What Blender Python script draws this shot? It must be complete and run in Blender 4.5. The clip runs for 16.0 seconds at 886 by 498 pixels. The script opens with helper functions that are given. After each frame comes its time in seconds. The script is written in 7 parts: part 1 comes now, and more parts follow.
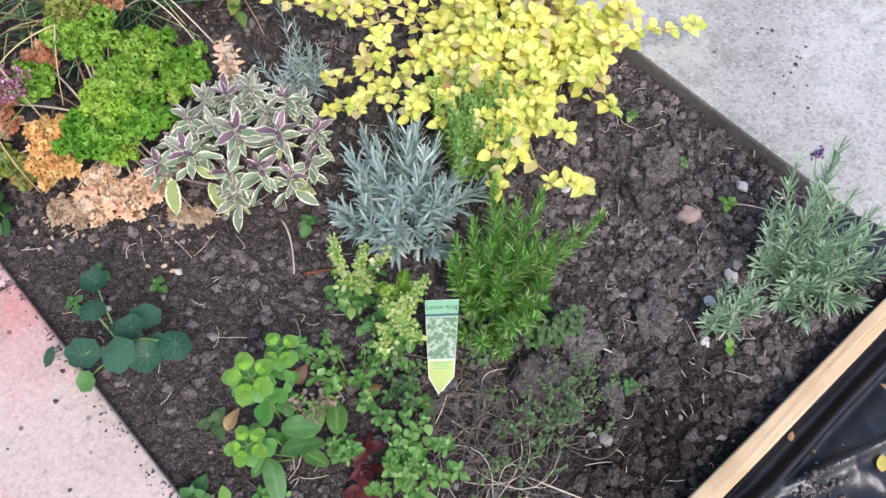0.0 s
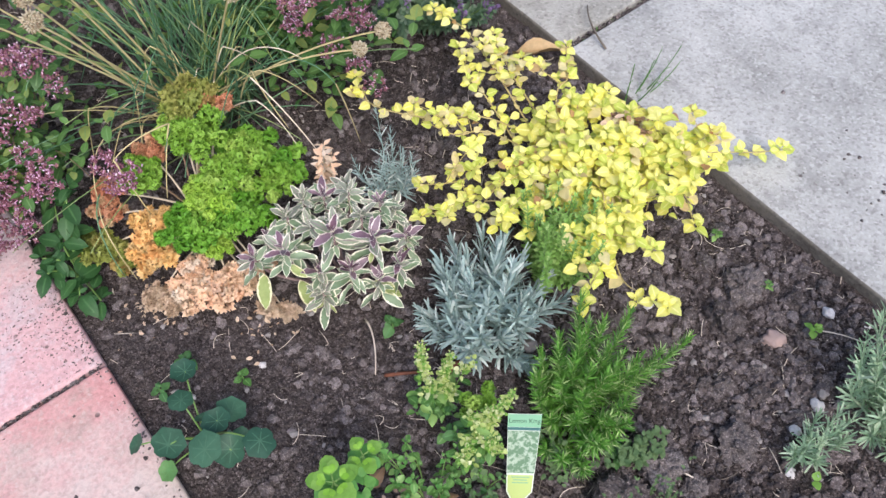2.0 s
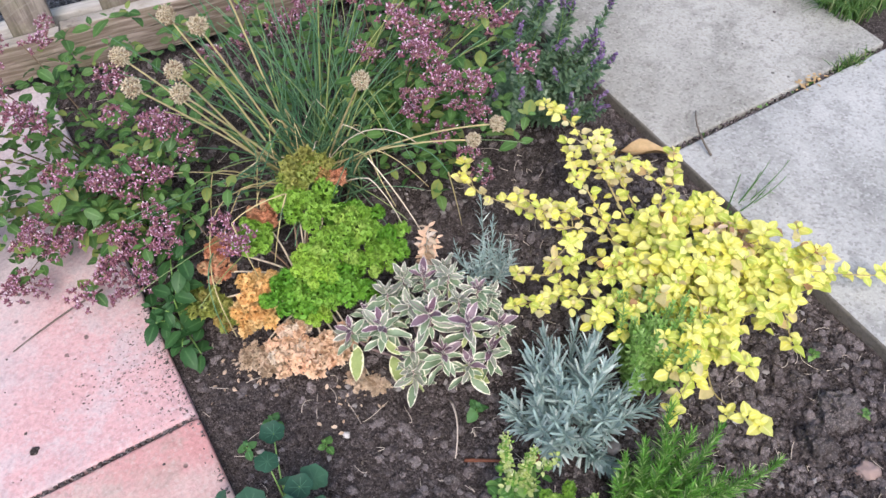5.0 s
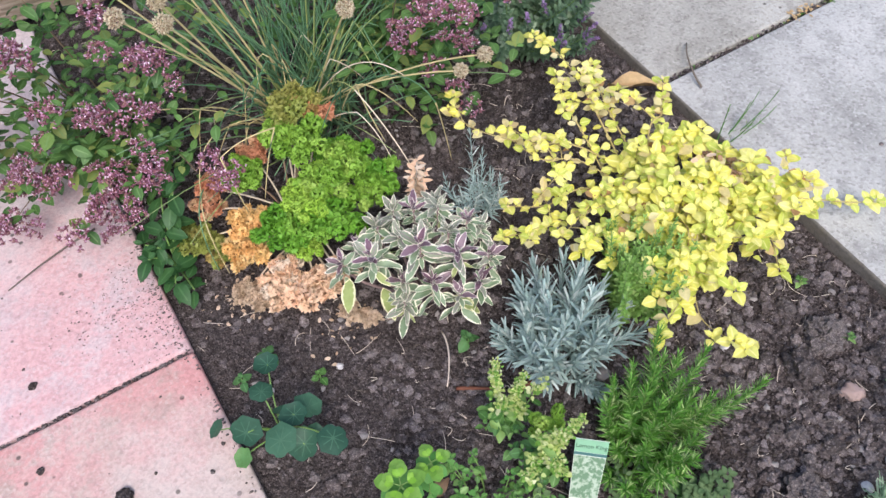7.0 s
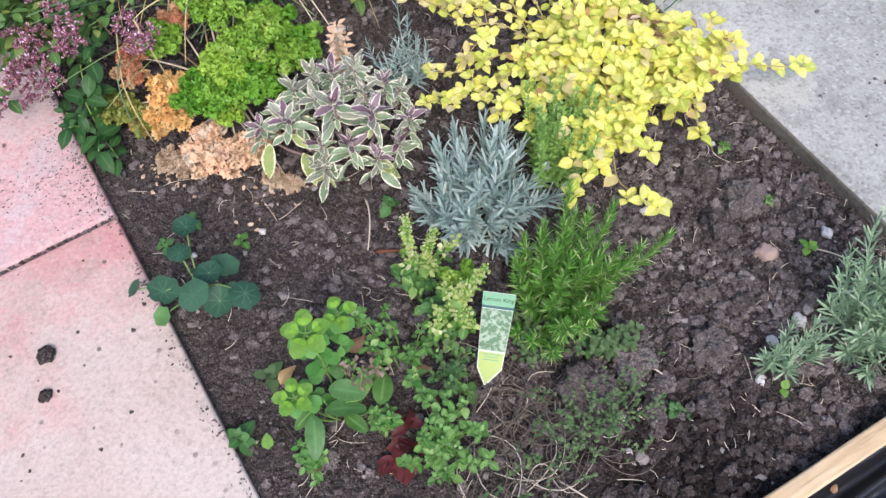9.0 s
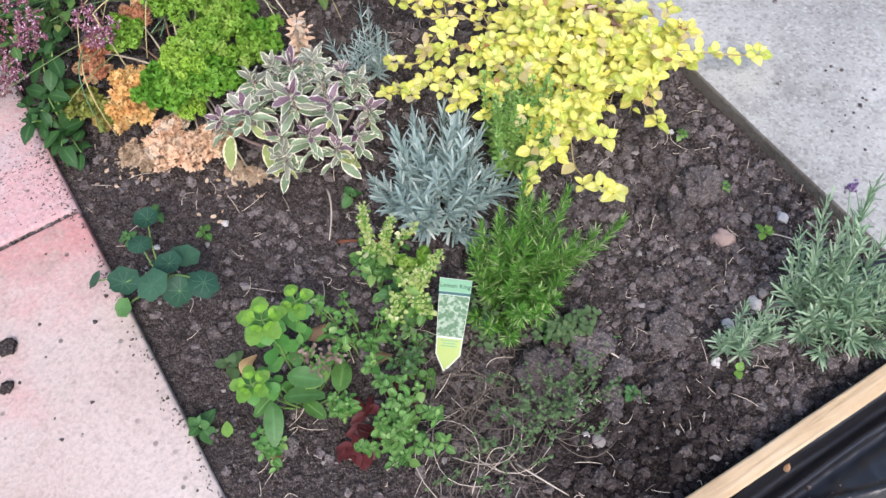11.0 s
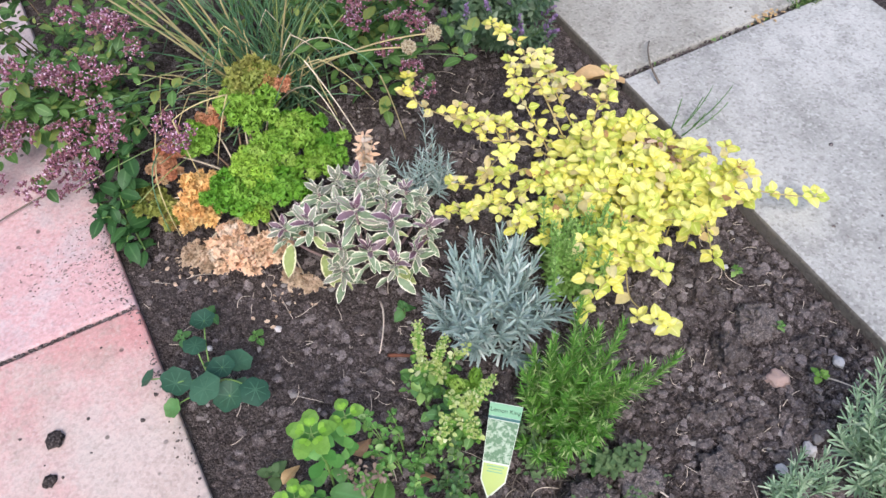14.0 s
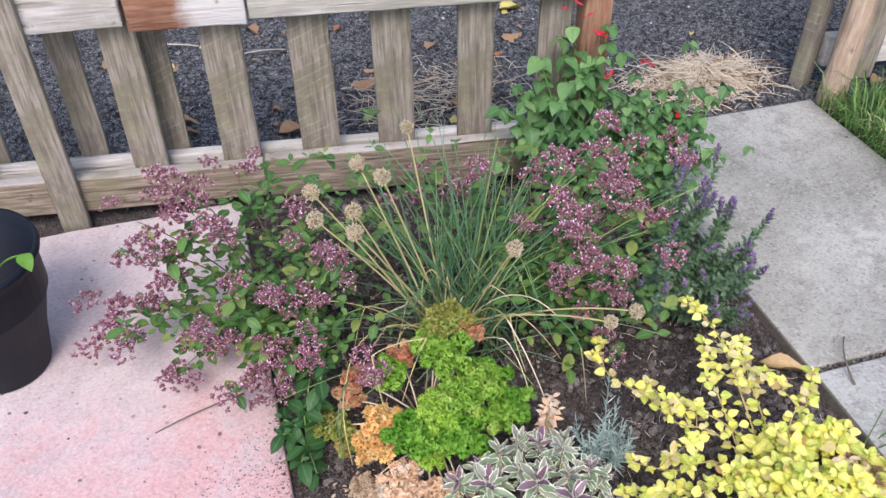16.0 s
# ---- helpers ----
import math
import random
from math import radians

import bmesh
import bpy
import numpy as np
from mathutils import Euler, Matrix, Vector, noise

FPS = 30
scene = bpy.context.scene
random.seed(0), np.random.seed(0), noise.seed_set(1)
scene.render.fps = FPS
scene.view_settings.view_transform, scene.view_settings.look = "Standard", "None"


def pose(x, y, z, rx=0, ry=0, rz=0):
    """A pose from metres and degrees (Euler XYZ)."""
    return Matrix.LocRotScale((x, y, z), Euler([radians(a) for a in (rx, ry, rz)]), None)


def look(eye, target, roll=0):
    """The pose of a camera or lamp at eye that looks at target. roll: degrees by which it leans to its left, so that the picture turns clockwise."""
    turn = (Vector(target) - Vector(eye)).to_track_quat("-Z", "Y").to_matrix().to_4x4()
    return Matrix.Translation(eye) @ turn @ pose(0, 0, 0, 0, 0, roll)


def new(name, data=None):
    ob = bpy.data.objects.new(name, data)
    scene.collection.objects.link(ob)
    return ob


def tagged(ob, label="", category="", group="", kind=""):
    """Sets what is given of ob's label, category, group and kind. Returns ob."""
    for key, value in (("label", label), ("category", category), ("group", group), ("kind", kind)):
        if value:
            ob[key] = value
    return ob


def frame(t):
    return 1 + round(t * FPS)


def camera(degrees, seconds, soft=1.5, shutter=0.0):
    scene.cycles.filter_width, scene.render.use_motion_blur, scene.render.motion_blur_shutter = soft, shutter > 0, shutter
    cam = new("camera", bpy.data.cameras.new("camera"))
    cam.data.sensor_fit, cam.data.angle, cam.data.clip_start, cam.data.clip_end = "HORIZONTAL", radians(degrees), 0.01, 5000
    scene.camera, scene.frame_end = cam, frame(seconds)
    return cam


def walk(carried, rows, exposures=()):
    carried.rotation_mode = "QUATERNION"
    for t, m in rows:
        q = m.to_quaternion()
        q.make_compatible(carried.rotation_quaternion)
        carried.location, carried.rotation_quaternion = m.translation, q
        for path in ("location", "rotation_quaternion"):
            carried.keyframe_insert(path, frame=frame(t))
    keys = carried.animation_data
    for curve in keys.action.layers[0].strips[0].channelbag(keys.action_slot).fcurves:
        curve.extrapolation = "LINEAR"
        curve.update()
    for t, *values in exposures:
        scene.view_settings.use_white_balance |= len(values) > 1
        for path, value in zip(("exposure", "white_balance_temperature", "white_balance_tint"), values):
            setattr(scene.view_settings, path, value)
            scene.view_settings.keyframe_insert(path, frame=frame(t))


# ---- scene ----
cam = camera(55.6, 16.0)
PATH = [
    (0, (0.093, 0.111, 1.048), (0.738, 0.786, -0.721), 0.7),
    (0.5, (0.087, 0.127, 1.059), (0.766, 0.841, -0.682), 0.9),
    (1, (0.077, 0.142, 1.063), (0.773, 0.923, -0.642), -0.1),
    (1.5, (0.074, 0.158, 1.076), (0.766, 0.993, -0.604), -0.9),
    (2, (0.069, 0.166, 1.08), (0.739, 1.037, -0.591), -1.2),
    (2.5, (0.066, 0.168, 1.077), (0.717, 1.042, -0.6), -0.8),
    (3, (0.065, 0.174, 1.079), (0.698, 1.08, -0.587), -1.4),
    (3.5, (0.06, 0.178, 1.091), (0.696, 1.143, -0.542), -1.9),
    (4, (0.058, 0.189, 1.109), (0.693, 1.219, -0.483), -2.3),
    (4.2, (0.057, 0.19, 1.115), (0.69, 1.252, -0.458), -2.5),
    (6.3, (0.033, 0.194, 1.118), (0.603, 1.251, -0.482), -2.0),
    (6.5, (0.034, 0.187, 1.112), (0.603, 1.227, -0.498), -2.2),
    (7, (0.042, 0.159, 1.102), (0.601, 1.161, -0.537), -3.0),
    (7.5, (0.044, 0.127, 1.088), (0.577, 1.098, -0.578), -3.2),
    (8, (0.057, 0.102, 1.088), (0.574, 1.045, -0.599), -2.8),
    (8.5, (0.073, 0.065, 1.07), (0.583, 0.966, -0.641), -2.5),
    (9, (0.098, 0.04, 1.058), (0.578, 0.902, -0.682), -3.3),
    (9.2, (0.108, 0.03, 1.051), (0.575, 0.884, -0.696), -3.8),
    (11.3, (0.132, -0.008, 1.059), (0.643, 0.855, -0.672), -3.0),
    (11.5, (0.137, -0.01, 1.061), (0.663, 0.865, -0.659), -3.1),
    (12, (0.139, -0.013, 1.054), (0.694, 0.857, -0.659), -2.6),
    (12.5, (0.134, -0.004, 1.059), (0.686, 0.862, -0.657), -2.2),
    (13, (0.119, 0.011, 1.066), (0.654, 0.942, -0.621), -3.0),
    (13.1, (0.117, 0.009, 1.066), (0.65, 0.96, -0.611), -3.2),
    (13.5, (0.113, 0.02, 1.069), (0.646, 1.007, -0.586), -3.0),
    (14, (0.107, 0.029, 1.08), (0.646, 1.092, -0.526), -2.0),
    (14.5, (0.07, 0.066, 1.124), (0.595, 1.322, -0.342), -1.1),
    (15, (0.058, 0.097, 1.152), (0.539, 1.479, -0.211), -0.8),
    (15.5, (0.045, 0.123, 1.16), (0.5, 1.564, -0.15), -0.7),
    (16, (0.03, 0.142, 1.163), (0.449, 1.607, -0.133), -0.7),
]
walk(cam, [(t, look(e, g, r)) for t, e, g, r in PATH], exposures=[(0, 0.84, 6380, 14), (16, 0.84, 6380, 14)])

# ---- world and light ----
SUN_EL, SUN_ROT = radians(52), radians(200)
world = bpy.data.worlds.new("overcast_sky")
scene.world = world
world.use_nodes = True
wn = world.node_tree
sky = wn.nodes.new("ShaderNodeTexSky")
sky.sky_type, sky.sun_disc = "NISHITA", False
sky.sun_elevation, sky.sun_rotation, sky.dust_density, sky.ozone_density = SUN_EL, SUN_ROT, 2.2, 0.9
wn.links.new(sky.outputs[0], wn.nodes["Background"].inputs[0])
wn.nodes["Background"].inputs[1].default_value = 0.15
sun = new("sun", bpy.data.lights.new("sun", "SUN"))
sun.data.energy, sun.data.angle, sun.data.color = 1.5, radians(25), (1.0, 0.965, 0.94)
sun_way = Vector((math.sin(SUN_ROT) * math.cos(SUN_EL), math.cos(SUN_ROT) * math.cos(SUN_EL), math.sin(SUN_EL)))
sun.matrix_world = look(sun_way * 20, (0, 0, 0))

# ---- materials ----


def make(name, rough=0.6, spec=0.4):
    m = bpy.data.materials.new(name)
    m.use_nodes = True
    nt = m.node_tree
    b = nt.nodes["Principled BSDF"]
    b.inputs["Roughness"].default_value = rough
    b.inputs["Specular IOR Level"].default_value = spec
    return m, nt, b


def tex(nt, scale, detail=5.0, rough=0.6, kind="Object"):
    c = nt.nodes.new("ShaderNodeTexCoord")
    n = nt.nodes.new("ShaderNodeTexNoise")
    n.inputs["Scale"].default_value, n.inputs["Detail"].default_value, n.inputs["Roughness"].default_value = scale, detail, rough
    nt.links.new(c.outputs[kind], n.inputs["Vector"])
    return n.outputs[0]


def step(nt, value, lo, hi, a=0.0, b=1.0):
    n = nt.nodes.new("ShaderNodeMapRange")
    n.interpolation_type = "SMOOTHSTEP"
    for k, v in ((1, lo), (2, hi), (3, a), (4, b)):
        n.inputs[k].default_value = v
    nt.links.new(value, n.inputs[0])
    return n.outputs[0]


def calc(nt, op, a, b=0.0):
    n = nt.nodes.new("ShaderNodeMath")
    n.operation = op
    for k, v in ((0, a), (1, b)):
        if isinstance(v, (int, float)):
            n.inputs[k].default_value = v
        else:
            nt.links.new(v, n.inputs[k])
    return n.outputs[0]


def blend(nt, f, a, b, mode="MIX"):
    n = nt.nodes.new("ShaderNodeMix")
    n.data_type, n.blend_type = "RGBA", mode
    for k, v in ((0, f), (6, a), (7, b)):
        if isinstance(v, tuple):
            n.inputs[k].default_value = (*v, 1)
        elif isinstance(v, (int, float)):
            n.inputs[k].default_value = v
        else:
            nt.links.new(v, n.inputs[k])
    return n.outputs[2]


def bump(nt, b, height, strength, dist):
    n = nt.nodes.new("ShaderNodeBump")
    n.inputs["Strength"].default_value, n.inputs["Distance"].default_value = strength, dist
    nt.links.new(height, n.inputs["Height"])
    nt.links.new(n.outputs[0], b.inputs["Normal"])


def chance(nt):
    """A number of its own for each object and each loose piece of a mesh."""
    o, g = nt.nodes.new("ShaderNodeObjectInfo"), nt.nodes.new("ShaderNodeNewGeometry")
    return calc(nt, "FRACT", calc(nt, "ADD", o.outputs["Random"], g.outputs["Random Per Island"]))


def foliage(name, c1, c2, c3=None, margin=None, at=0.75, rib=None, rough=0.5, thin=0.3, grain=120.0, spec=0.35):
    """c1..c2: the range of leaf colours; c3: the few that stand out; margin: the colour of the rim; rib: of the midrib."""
    m, nt, b = make(name, rough, spec)
    r = chance(nt)
    col = blend(nt, r, c1, c2)
    if c3:
        col = blend(nt, step(nt, calc(nt, "FRACT", calc(nt, "MULTIPLY", r, 7.3)), 0.72, 0.95), col, c3)
    n = field(nt, grain, 4)
    col = blend(nt, step(nt, n, 0.3, 0.75, 0.0, 0.45), col, blend(nt, 1.0, col, (0.55, 0.6, 0.5), "MULTIPLY"))
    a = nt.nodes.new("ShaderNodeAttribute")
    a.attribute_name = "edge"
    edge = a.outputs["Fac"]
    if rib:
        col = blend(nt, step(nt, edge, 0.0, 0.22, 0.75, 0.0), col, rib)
    if margin:
        wob = calc(nt, "ADD", edge, calc(nt, "MULTIPLY", calc(nt, "SUBTRACT", field(nt, 170.0, 3), 0.5), 0.9))
        col = blend(nt, step(nt, wob, at - 0.06, at + 0.06), col, margin)
    nt.links.new(col, b.inputs["Base Color"])
    bump(nt, b, n, 0.25, 0.002)
    t = nt.nodes.new("ShaderNodeBsdfTranslucent")
    nt.links.new(col, t.inputs[0])
    x = nt.nodes.new("ShaderNodeMixShader")
    x.inputs[0].default_value = thin
    nt.links.new(b.outputs[0], x.inputs[1])
    nt.links.new(t.outputs[0], x.inputs[2])
    nt.links.new(x.outputs[0], nt.nodes["Material Output"].inputs[0])
    return m


def spot(nt):
    """The place of the point in the garden, in metres."""
    return nt.nodes.new("ShaderNodeNewGeometry").outputs["Position"]


def field(nt, scale, detail=5.0, rough=0.6):
    n = nt.nodes.new("ShaderNodeTexNoise")
    n.inputs["Scale"].default_value, n.inputs["Detail"].default_value, n.inputs["Roughness"].default_value = scale, detail, rough
    nt.links.new(spot(nt), n.inputs["Vector"])
    return n.outputs[0]


def grains(nt, scale, warp=0.004):
    """Uneven grains: a number for each, and the height within it."""
    w = nt.nodes.new("ShaderNodeTexNoise")
    w.inputs["Scale"].default_value = scale * 1.3
    p = spot(nt)
    nt.links.new(p, w.inputs["Vector"])
    m = nt.nodes.new("ShaderNodeVectorMath")
    m.operation = "MULTIPLY_ADD"
    m.inputs[1].default_value = (warp, warp, warp)
    nt.links.new(w.outputs["Color"], m.inputs[0])
    nt.links.new(p, m.inputs[2])
    v = nt.nodes.new("ShaderNodeTexVoronoi")
    v.inputs["Scale"].default_value = scale
    nt.links.new(m.outputs[0], v.inputs["Vector"])
    c = nt.nodes.new("ShaderNodeSeparateColor")
    nt.links.new(v.outputs["Color"], c.inputs[0])
    return c.outputs[0], calc(nt, "SUBTRACT", 1.0, v.outputs["Distance"])


def earth(name, dark, mid, pale, wet=False, fine=330.0, speck=1.0):
    m, nt, b = make(name, 0.95, 0.12)
    big, small = field(nt, 5.0, 4), field(nt, 60.0, 8, 0.75)
    r1, h1 = grains(nt, fine * 0.34, 0.008)
    r2, h2 = grains(nt, fine, 0.003)
    r = chance(nt)
    col = blend(nt, step(nt, big, 0.3, 0.7), dark, mid)
    col = blend(nt, step(nt, r1, 0.3, 1.0, 0.0, 0.6 * speck), col, pale)
    col = blend(nt, step(nt, r, 0.45, 1.0, 0.0, 0.85), col, pale)
    col = blend(nt, step(nt, r2, 0.0, 0.4, 0.65 * speck, 0.0), col, dark)
    col = blend(nt, step(nt, r2, 0.8, 1.0, 0.0, 0.6 * speck), col, tuple(min(1, c * 1.5) for c in pale))
    col = blend(nt, step(nt, small, 0.5, 0.75, 0.0, 0.5), col, pale)
    # crevice shade painted into the low gaps between the grains
    col = blend(nt, step(nt, h2, 0.45, 0.62, 0.55 * speck, 0.0), col, dark)
    if wet:
        d = nt.nodes.new("ShaderNodeVectorMath")
        d.operation = "DISTANCE"
        d.inputs[1].default_value = (0.48, 0.11, 0)
        nt.links.new(spot(nt), d.inputs[0])
        damp = calc(nt, "ADD", d.outputs["Value"], calc(nt, "MULTIPLY", field(nt, 11.0, 4), 0.16))
        col = blend(nt, step(nt, damp, 0.15, 0.29, 0.9, 0.0), col, blend(nt, 1.0, col, (0.30, 0.28, 0.27), "MULTIPLY"))
    nt.links.new(col, b.inputs["Base Color"])
    bump(nt, b, calc(nt, "ADD", calc(nt, "ADD", small, h1), calc(nt, "MULTIPLY", h2, 0.5)), speck, 0.006)
    return m


def concrete(name, base, pale, stain, tint=None, speck=0.68, tint_at=0.7, grain=0.55, toward=1.1):
    m, nt, b = make(name, 0.85, 0.25)
    big, mid, fine = tex(nt, 2.2, 5, 0.6), tex(nt, 14.0, 8, 0.7), tex(nt, 170.0, 5, 0.75)
    col = blend(nt, step(nt, big, 0.35, 0.68), base, pale)
    if tint:
        c = nt.nodes.new("ShaderNodeTexCoord")
        s = nt.nodes.new("ShaderNodeSeparateXYZ")
        nt.links.new(c.outputs["Object"], s.inputs[0])
        worn = calc(nt, "ADD", calc(nt, "MULTIPLY", s.outputs[1], toward), tex(nt, 4.0, 6, 0.7))
        col = blend(nt, step(nt, worn, tint_at, tint_at + 0.35, 0.12, 0.95), col, tint)
        col = blend(nt, step(nt, tex(nt, 7.0, 8, 0.8), 0.5, 0.66, 0.0, 0.55), col, pale)
    col = blend(nt, step(nt, mid, 0.46, 0.66, 0.0, 0.6), col, stain)
    pebble = nt.nodes.new("ShaderNodeTexVoronoi")
    pebble.inputs["Scale"].default_value = 210.0
    pc = nt.nodes.new("ShaderNodeTexCoord")
    nt.links.new(pc.outputs["Object"], pebble.inputs["Vector"])
    grit = nt.nodes.new("ShaderNodeSeparateColor")
    nt.links.new(pebble.outputs["Color"], grit.inputs[0])
    col = blend(nt, step(nt, grit.outputs[0], 0.6, 1.0, 0.0, grain), col, blend(nt, 1.0, col, (0.45, 0.42, 0.42), "MULTIPLY"))
    col = blend(nt, step(nt, grit.outputs[1], 0.7, 1.0, 0.0, grain), col, pale)
    col = blend(nt, step(nt, fine, 0.4, 0.65, 0.0, 0.6), col, blend(nt, 1.0, col, (0.72, 0.72, 0.72), "MULTIPLY"))
    v = nt.nodes.new("ShaderNodeTexVoronoi")
    v.inputs["Scale"].default_value = 38.0
    c2 = nt.nodes.new("ShaderNodeTexCoord")
    nt.links.new(c2.outputs["Object"], v.inputs["Vector"])
    spots = calc(nt, "MULTIPLY", step(nt, v.outputs["Distance"], 0.1, 0.17, 1.0, 0.0), step(nt, tex(nt, 9.0, 3), speck - 0.12, speck))
    col = blend(nt, calc(nt, "MULTIPLY", spots, 0.8), col, (0.05, 0.045, 0.04))
    nt.links.new(col, b.inputs["Base Color"])
    bump(nt, b, calc(nt, "ADD", calc(nt, "MULTIPLY", fine, 0.7), mid), 0.35, 0.003)
    return m


def timber(name, c1, c2, green=None, along=2, rough=0.85, grain=1.0, cracks=0.4, bleached=None, fade=None, sawn=False):
    """Wood with its grain along the given local axis."""
    m, nt, b = make(name, rough, 0.2)
    c = nt.nodes.new("ShaderNodeTexCoord")
    mp = nt.nodes.new("ShaderNodeMapping")
    s = [150.0 * grain] * 3
    s[along] = 11.0 * grain
    mp.inputs["Scale"].default_value = s
    nt.links.new(c.outputs["Object"], mp.inputs[0])
    n = nt.nodes.new("ShaderNodeTexNoise")
    n.inputs["Scale"].default_value, n.inputs["Detail"].default_value, n.inputs["Distortion"].default_value = 1.0, 7, 0.6
    nt.links.new(mp.outputs[0], n.inputs["Vector"])
    o = nt.nodes.new("ShaderNodeObjectInfo")
    col = blend(nt, step(nt, n.outputs[0], 0.3, 0.72), c1, c2)
    col = blend(nt, calc(nt, "MULTIPLY", o.outputs["Random"], 0.4), col, blend(nt, 1.0, col, (0.7, 0.66, 0.6), "MULTIPLY"))
    col = blend(nt, step(nt, tex(nt, 3.5, 6, 0.7), 0.4, 0.7, 0.0, 0.55), col, blend(nt, 1.0, col, (0.5, 0.46, 0.42), "MULTIPLY"))
    mp2 = nt.nodes.new("ShaderNodeMapping")
    s2 = [70.0 * grain] * 3
    s2[along] = 4.5 * grain
    mp2.inputs["Scale"].default_value = s2
    nt.links.new(c.outputs["Object"], mp2.inputs[0])
    n2 = nt.nodes.new("ShaderNodeTexNoise")
    n2.inputs["Scale"].default_value, n2.inputs["Detail"].default_value, n2.inputs["Distortion"].default_value = 1.0, 4, 0.3
    nt.links.new(mp2.outputs[0], n2.inputs["Vector"])
    col = blend(nt, step(nt, n2.outputs[0], 0.56, 0.68, 0.0, cracks), col, blend(nt, 1.0, col, (0.3, 0.26, 0.22), "MULTIPLY"))
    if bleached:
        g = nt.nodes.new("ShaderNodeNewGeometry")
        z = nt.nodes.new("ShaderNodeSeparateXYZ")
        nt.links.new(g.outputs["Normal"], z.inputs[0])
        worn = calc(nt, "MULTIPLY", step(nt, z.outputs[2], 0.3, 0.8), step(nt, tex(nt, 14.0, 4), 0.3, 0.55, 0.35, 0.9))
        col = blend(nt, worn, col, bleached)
    if fade:
        fx = nt.nodes.new("ShaderNodeSeparateXYZ")
        nt.links.new(c.outputs["Object"], fx.inputs[0])
        edge = calc(nt, "ADD", fx.outputs[0], calc(nt, "MULTIPLY", tex(nt, 12.0, 5), 0.10))
        col = blend(nt, step(nt, edge, 0.03, 0.075), col, fade)
    if green:
        col = blend(nt, step(nt, tex(nt, 7.0, 6, 0.7), 0.42, 0.68, 0.0, 0.7), col, green)
    if sawn:
        # slanting marks of the saw, on some boards only
        mp3 = nt.nodes.new("ShaderNodeMapping")
        mp3.inputs["Rotation"].default_value = (0, 0.45, 0)
        nt.links.new(c.outputs["Object"], mp3.inputs[0])
        w = nt.nodes.new("ShaderNodeTexWave")
        w.bands_direction = "Z"
        w.inputs["Scale"].default_value, w.inputs["Distortion"].default_value, w.inputs["Detail Scale"].default_value = 15.0, 1.2, 2.0
        nt.links.new(mp3.outputs[0], w.inputs["Vector"])
        some = calc(nt, "MULTIPLY", step(nt, o.outputs["Random"], 0.45, 0.55), step(nt, tex(nt, 11.0, 4), 0.4, 0.6))
        col = blend(nt, calc(nt, "MULTIPLY", some, step(nt, w.outputs["Fac"], 0.88, 0.98, 0.0, 0.26)), col, (0.52, 0.49, 0.42))
        col = blend(nt, calc(nt, "MULTIPLY", step(nt, tex(nt, 9.0, 6, 0.75), 0.46, 0.62), 0.6), col, (0.155, 0.125, 0.105))
    col = blend(nt, step(nt, tex(nt, 22.0, 4), 0.62, 0.75, 0.0, 0.6), col, (0.07, 0.055, 0.04))
    nt.links.new(col, b.inputs["Base Color"])
    bump(nt, b, calc(nt, "SUBTRACT", n.outputs[0], step(nt, n2.outputs[0], 0.56, 0.7)), 0.7, 0.004)
    return m


def plain(name, c1, c2, rough=0.6, scale=40.0, relief=0.2, spec=0.4, metal=0.0):
    m, nt, b = make(name, rough, spec)
    n = tex(nt, scale, 5)
    nt.links.new(blend(nt, n, c1, c2), b.inputs["Base Color"])
    b.inputs["Metallic"].default_value = metal
    bump(nt, b, n, relief, 0.002)
    return m


SOIL = earth("garden_soil", (0.036, 0.0275, 0.0255), (0.084, 0.066, 0.060), (0.21, 0.177, 0.165), True, 420.0)
CLOD = earth("dry_clod", (0.060, 0.048, 0.045), (0.140, 0.114, 0.107), (0.31, 0.265, 0.253), True, 480.0, 0.65)
BIG_CLOD = earth("grey_clod", (0.054, 0.044, 0.041), (0.120, 0.10, 0.093), (0.245, 0.212, 0.20), False, 420.0, 0.8)
GRAVEL = earth("dark_gravel", (0.028, 0.028, 0.030), (0.082, 0.082, 0.088), (0.42, 0.42, 0.43), False, 330.0)
STONE_PALE = plain("pale_stone", (0.50, 0.47, 0.45), (0.70, 0.67, 0.65), 0.8, 60.0, 0.5)
STONE_PINK = plain("pink_stone", (0.38, 0.26, 0.22), (0.50, 0.37, 0.32), 0.85, 90.0, 0.6)
STONE_GREY = plain("grey_stone", (0.2, 0.18, 0.165), (0.32, 0.29, 0.27), 0.85)
CONCRETE = concrete("path_concrete", (0.335, 0.332, 0.305), (0.55, 0.545, 0.51), (0.25, 0.247, 0.228), speck=0.72, grain=0.45)
CONCRETE_FAR = concrete("old_path_concrete", (0.285, 0.275, 0.240), (0.465, 0.453, 0.405), (0.20, 0.193, 0.166), speck=0.70, grain=0.45)
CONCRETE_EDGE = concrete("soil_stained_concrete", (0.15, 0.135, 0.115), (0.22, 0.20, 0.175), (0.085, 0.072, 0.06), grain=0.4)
PINK_FAR = concrete("mauve_paving", (0.57, 0.475, 0.47), (0.65, 0.60, 0.595), (0.47, 0.365, 0.36), (0.60, 0.36, 0.35), 0.62, 0.52, 0.22, -1.1)
PINK_SLAB = concrete("pink_paving", (0.55, 0.462, 0.405), (0.63, 0.575, 0.515), (0.43, 0.33, 0.275), (0.61, 0.295, 0.275), 0.56, 0.66, 0.22)
PICKET = timber("weathered_picket", (0.17, 0.145, 0.12), (0.38, 0.335, 0.285), (0.27, 0.27, 0.155), sawn=True)
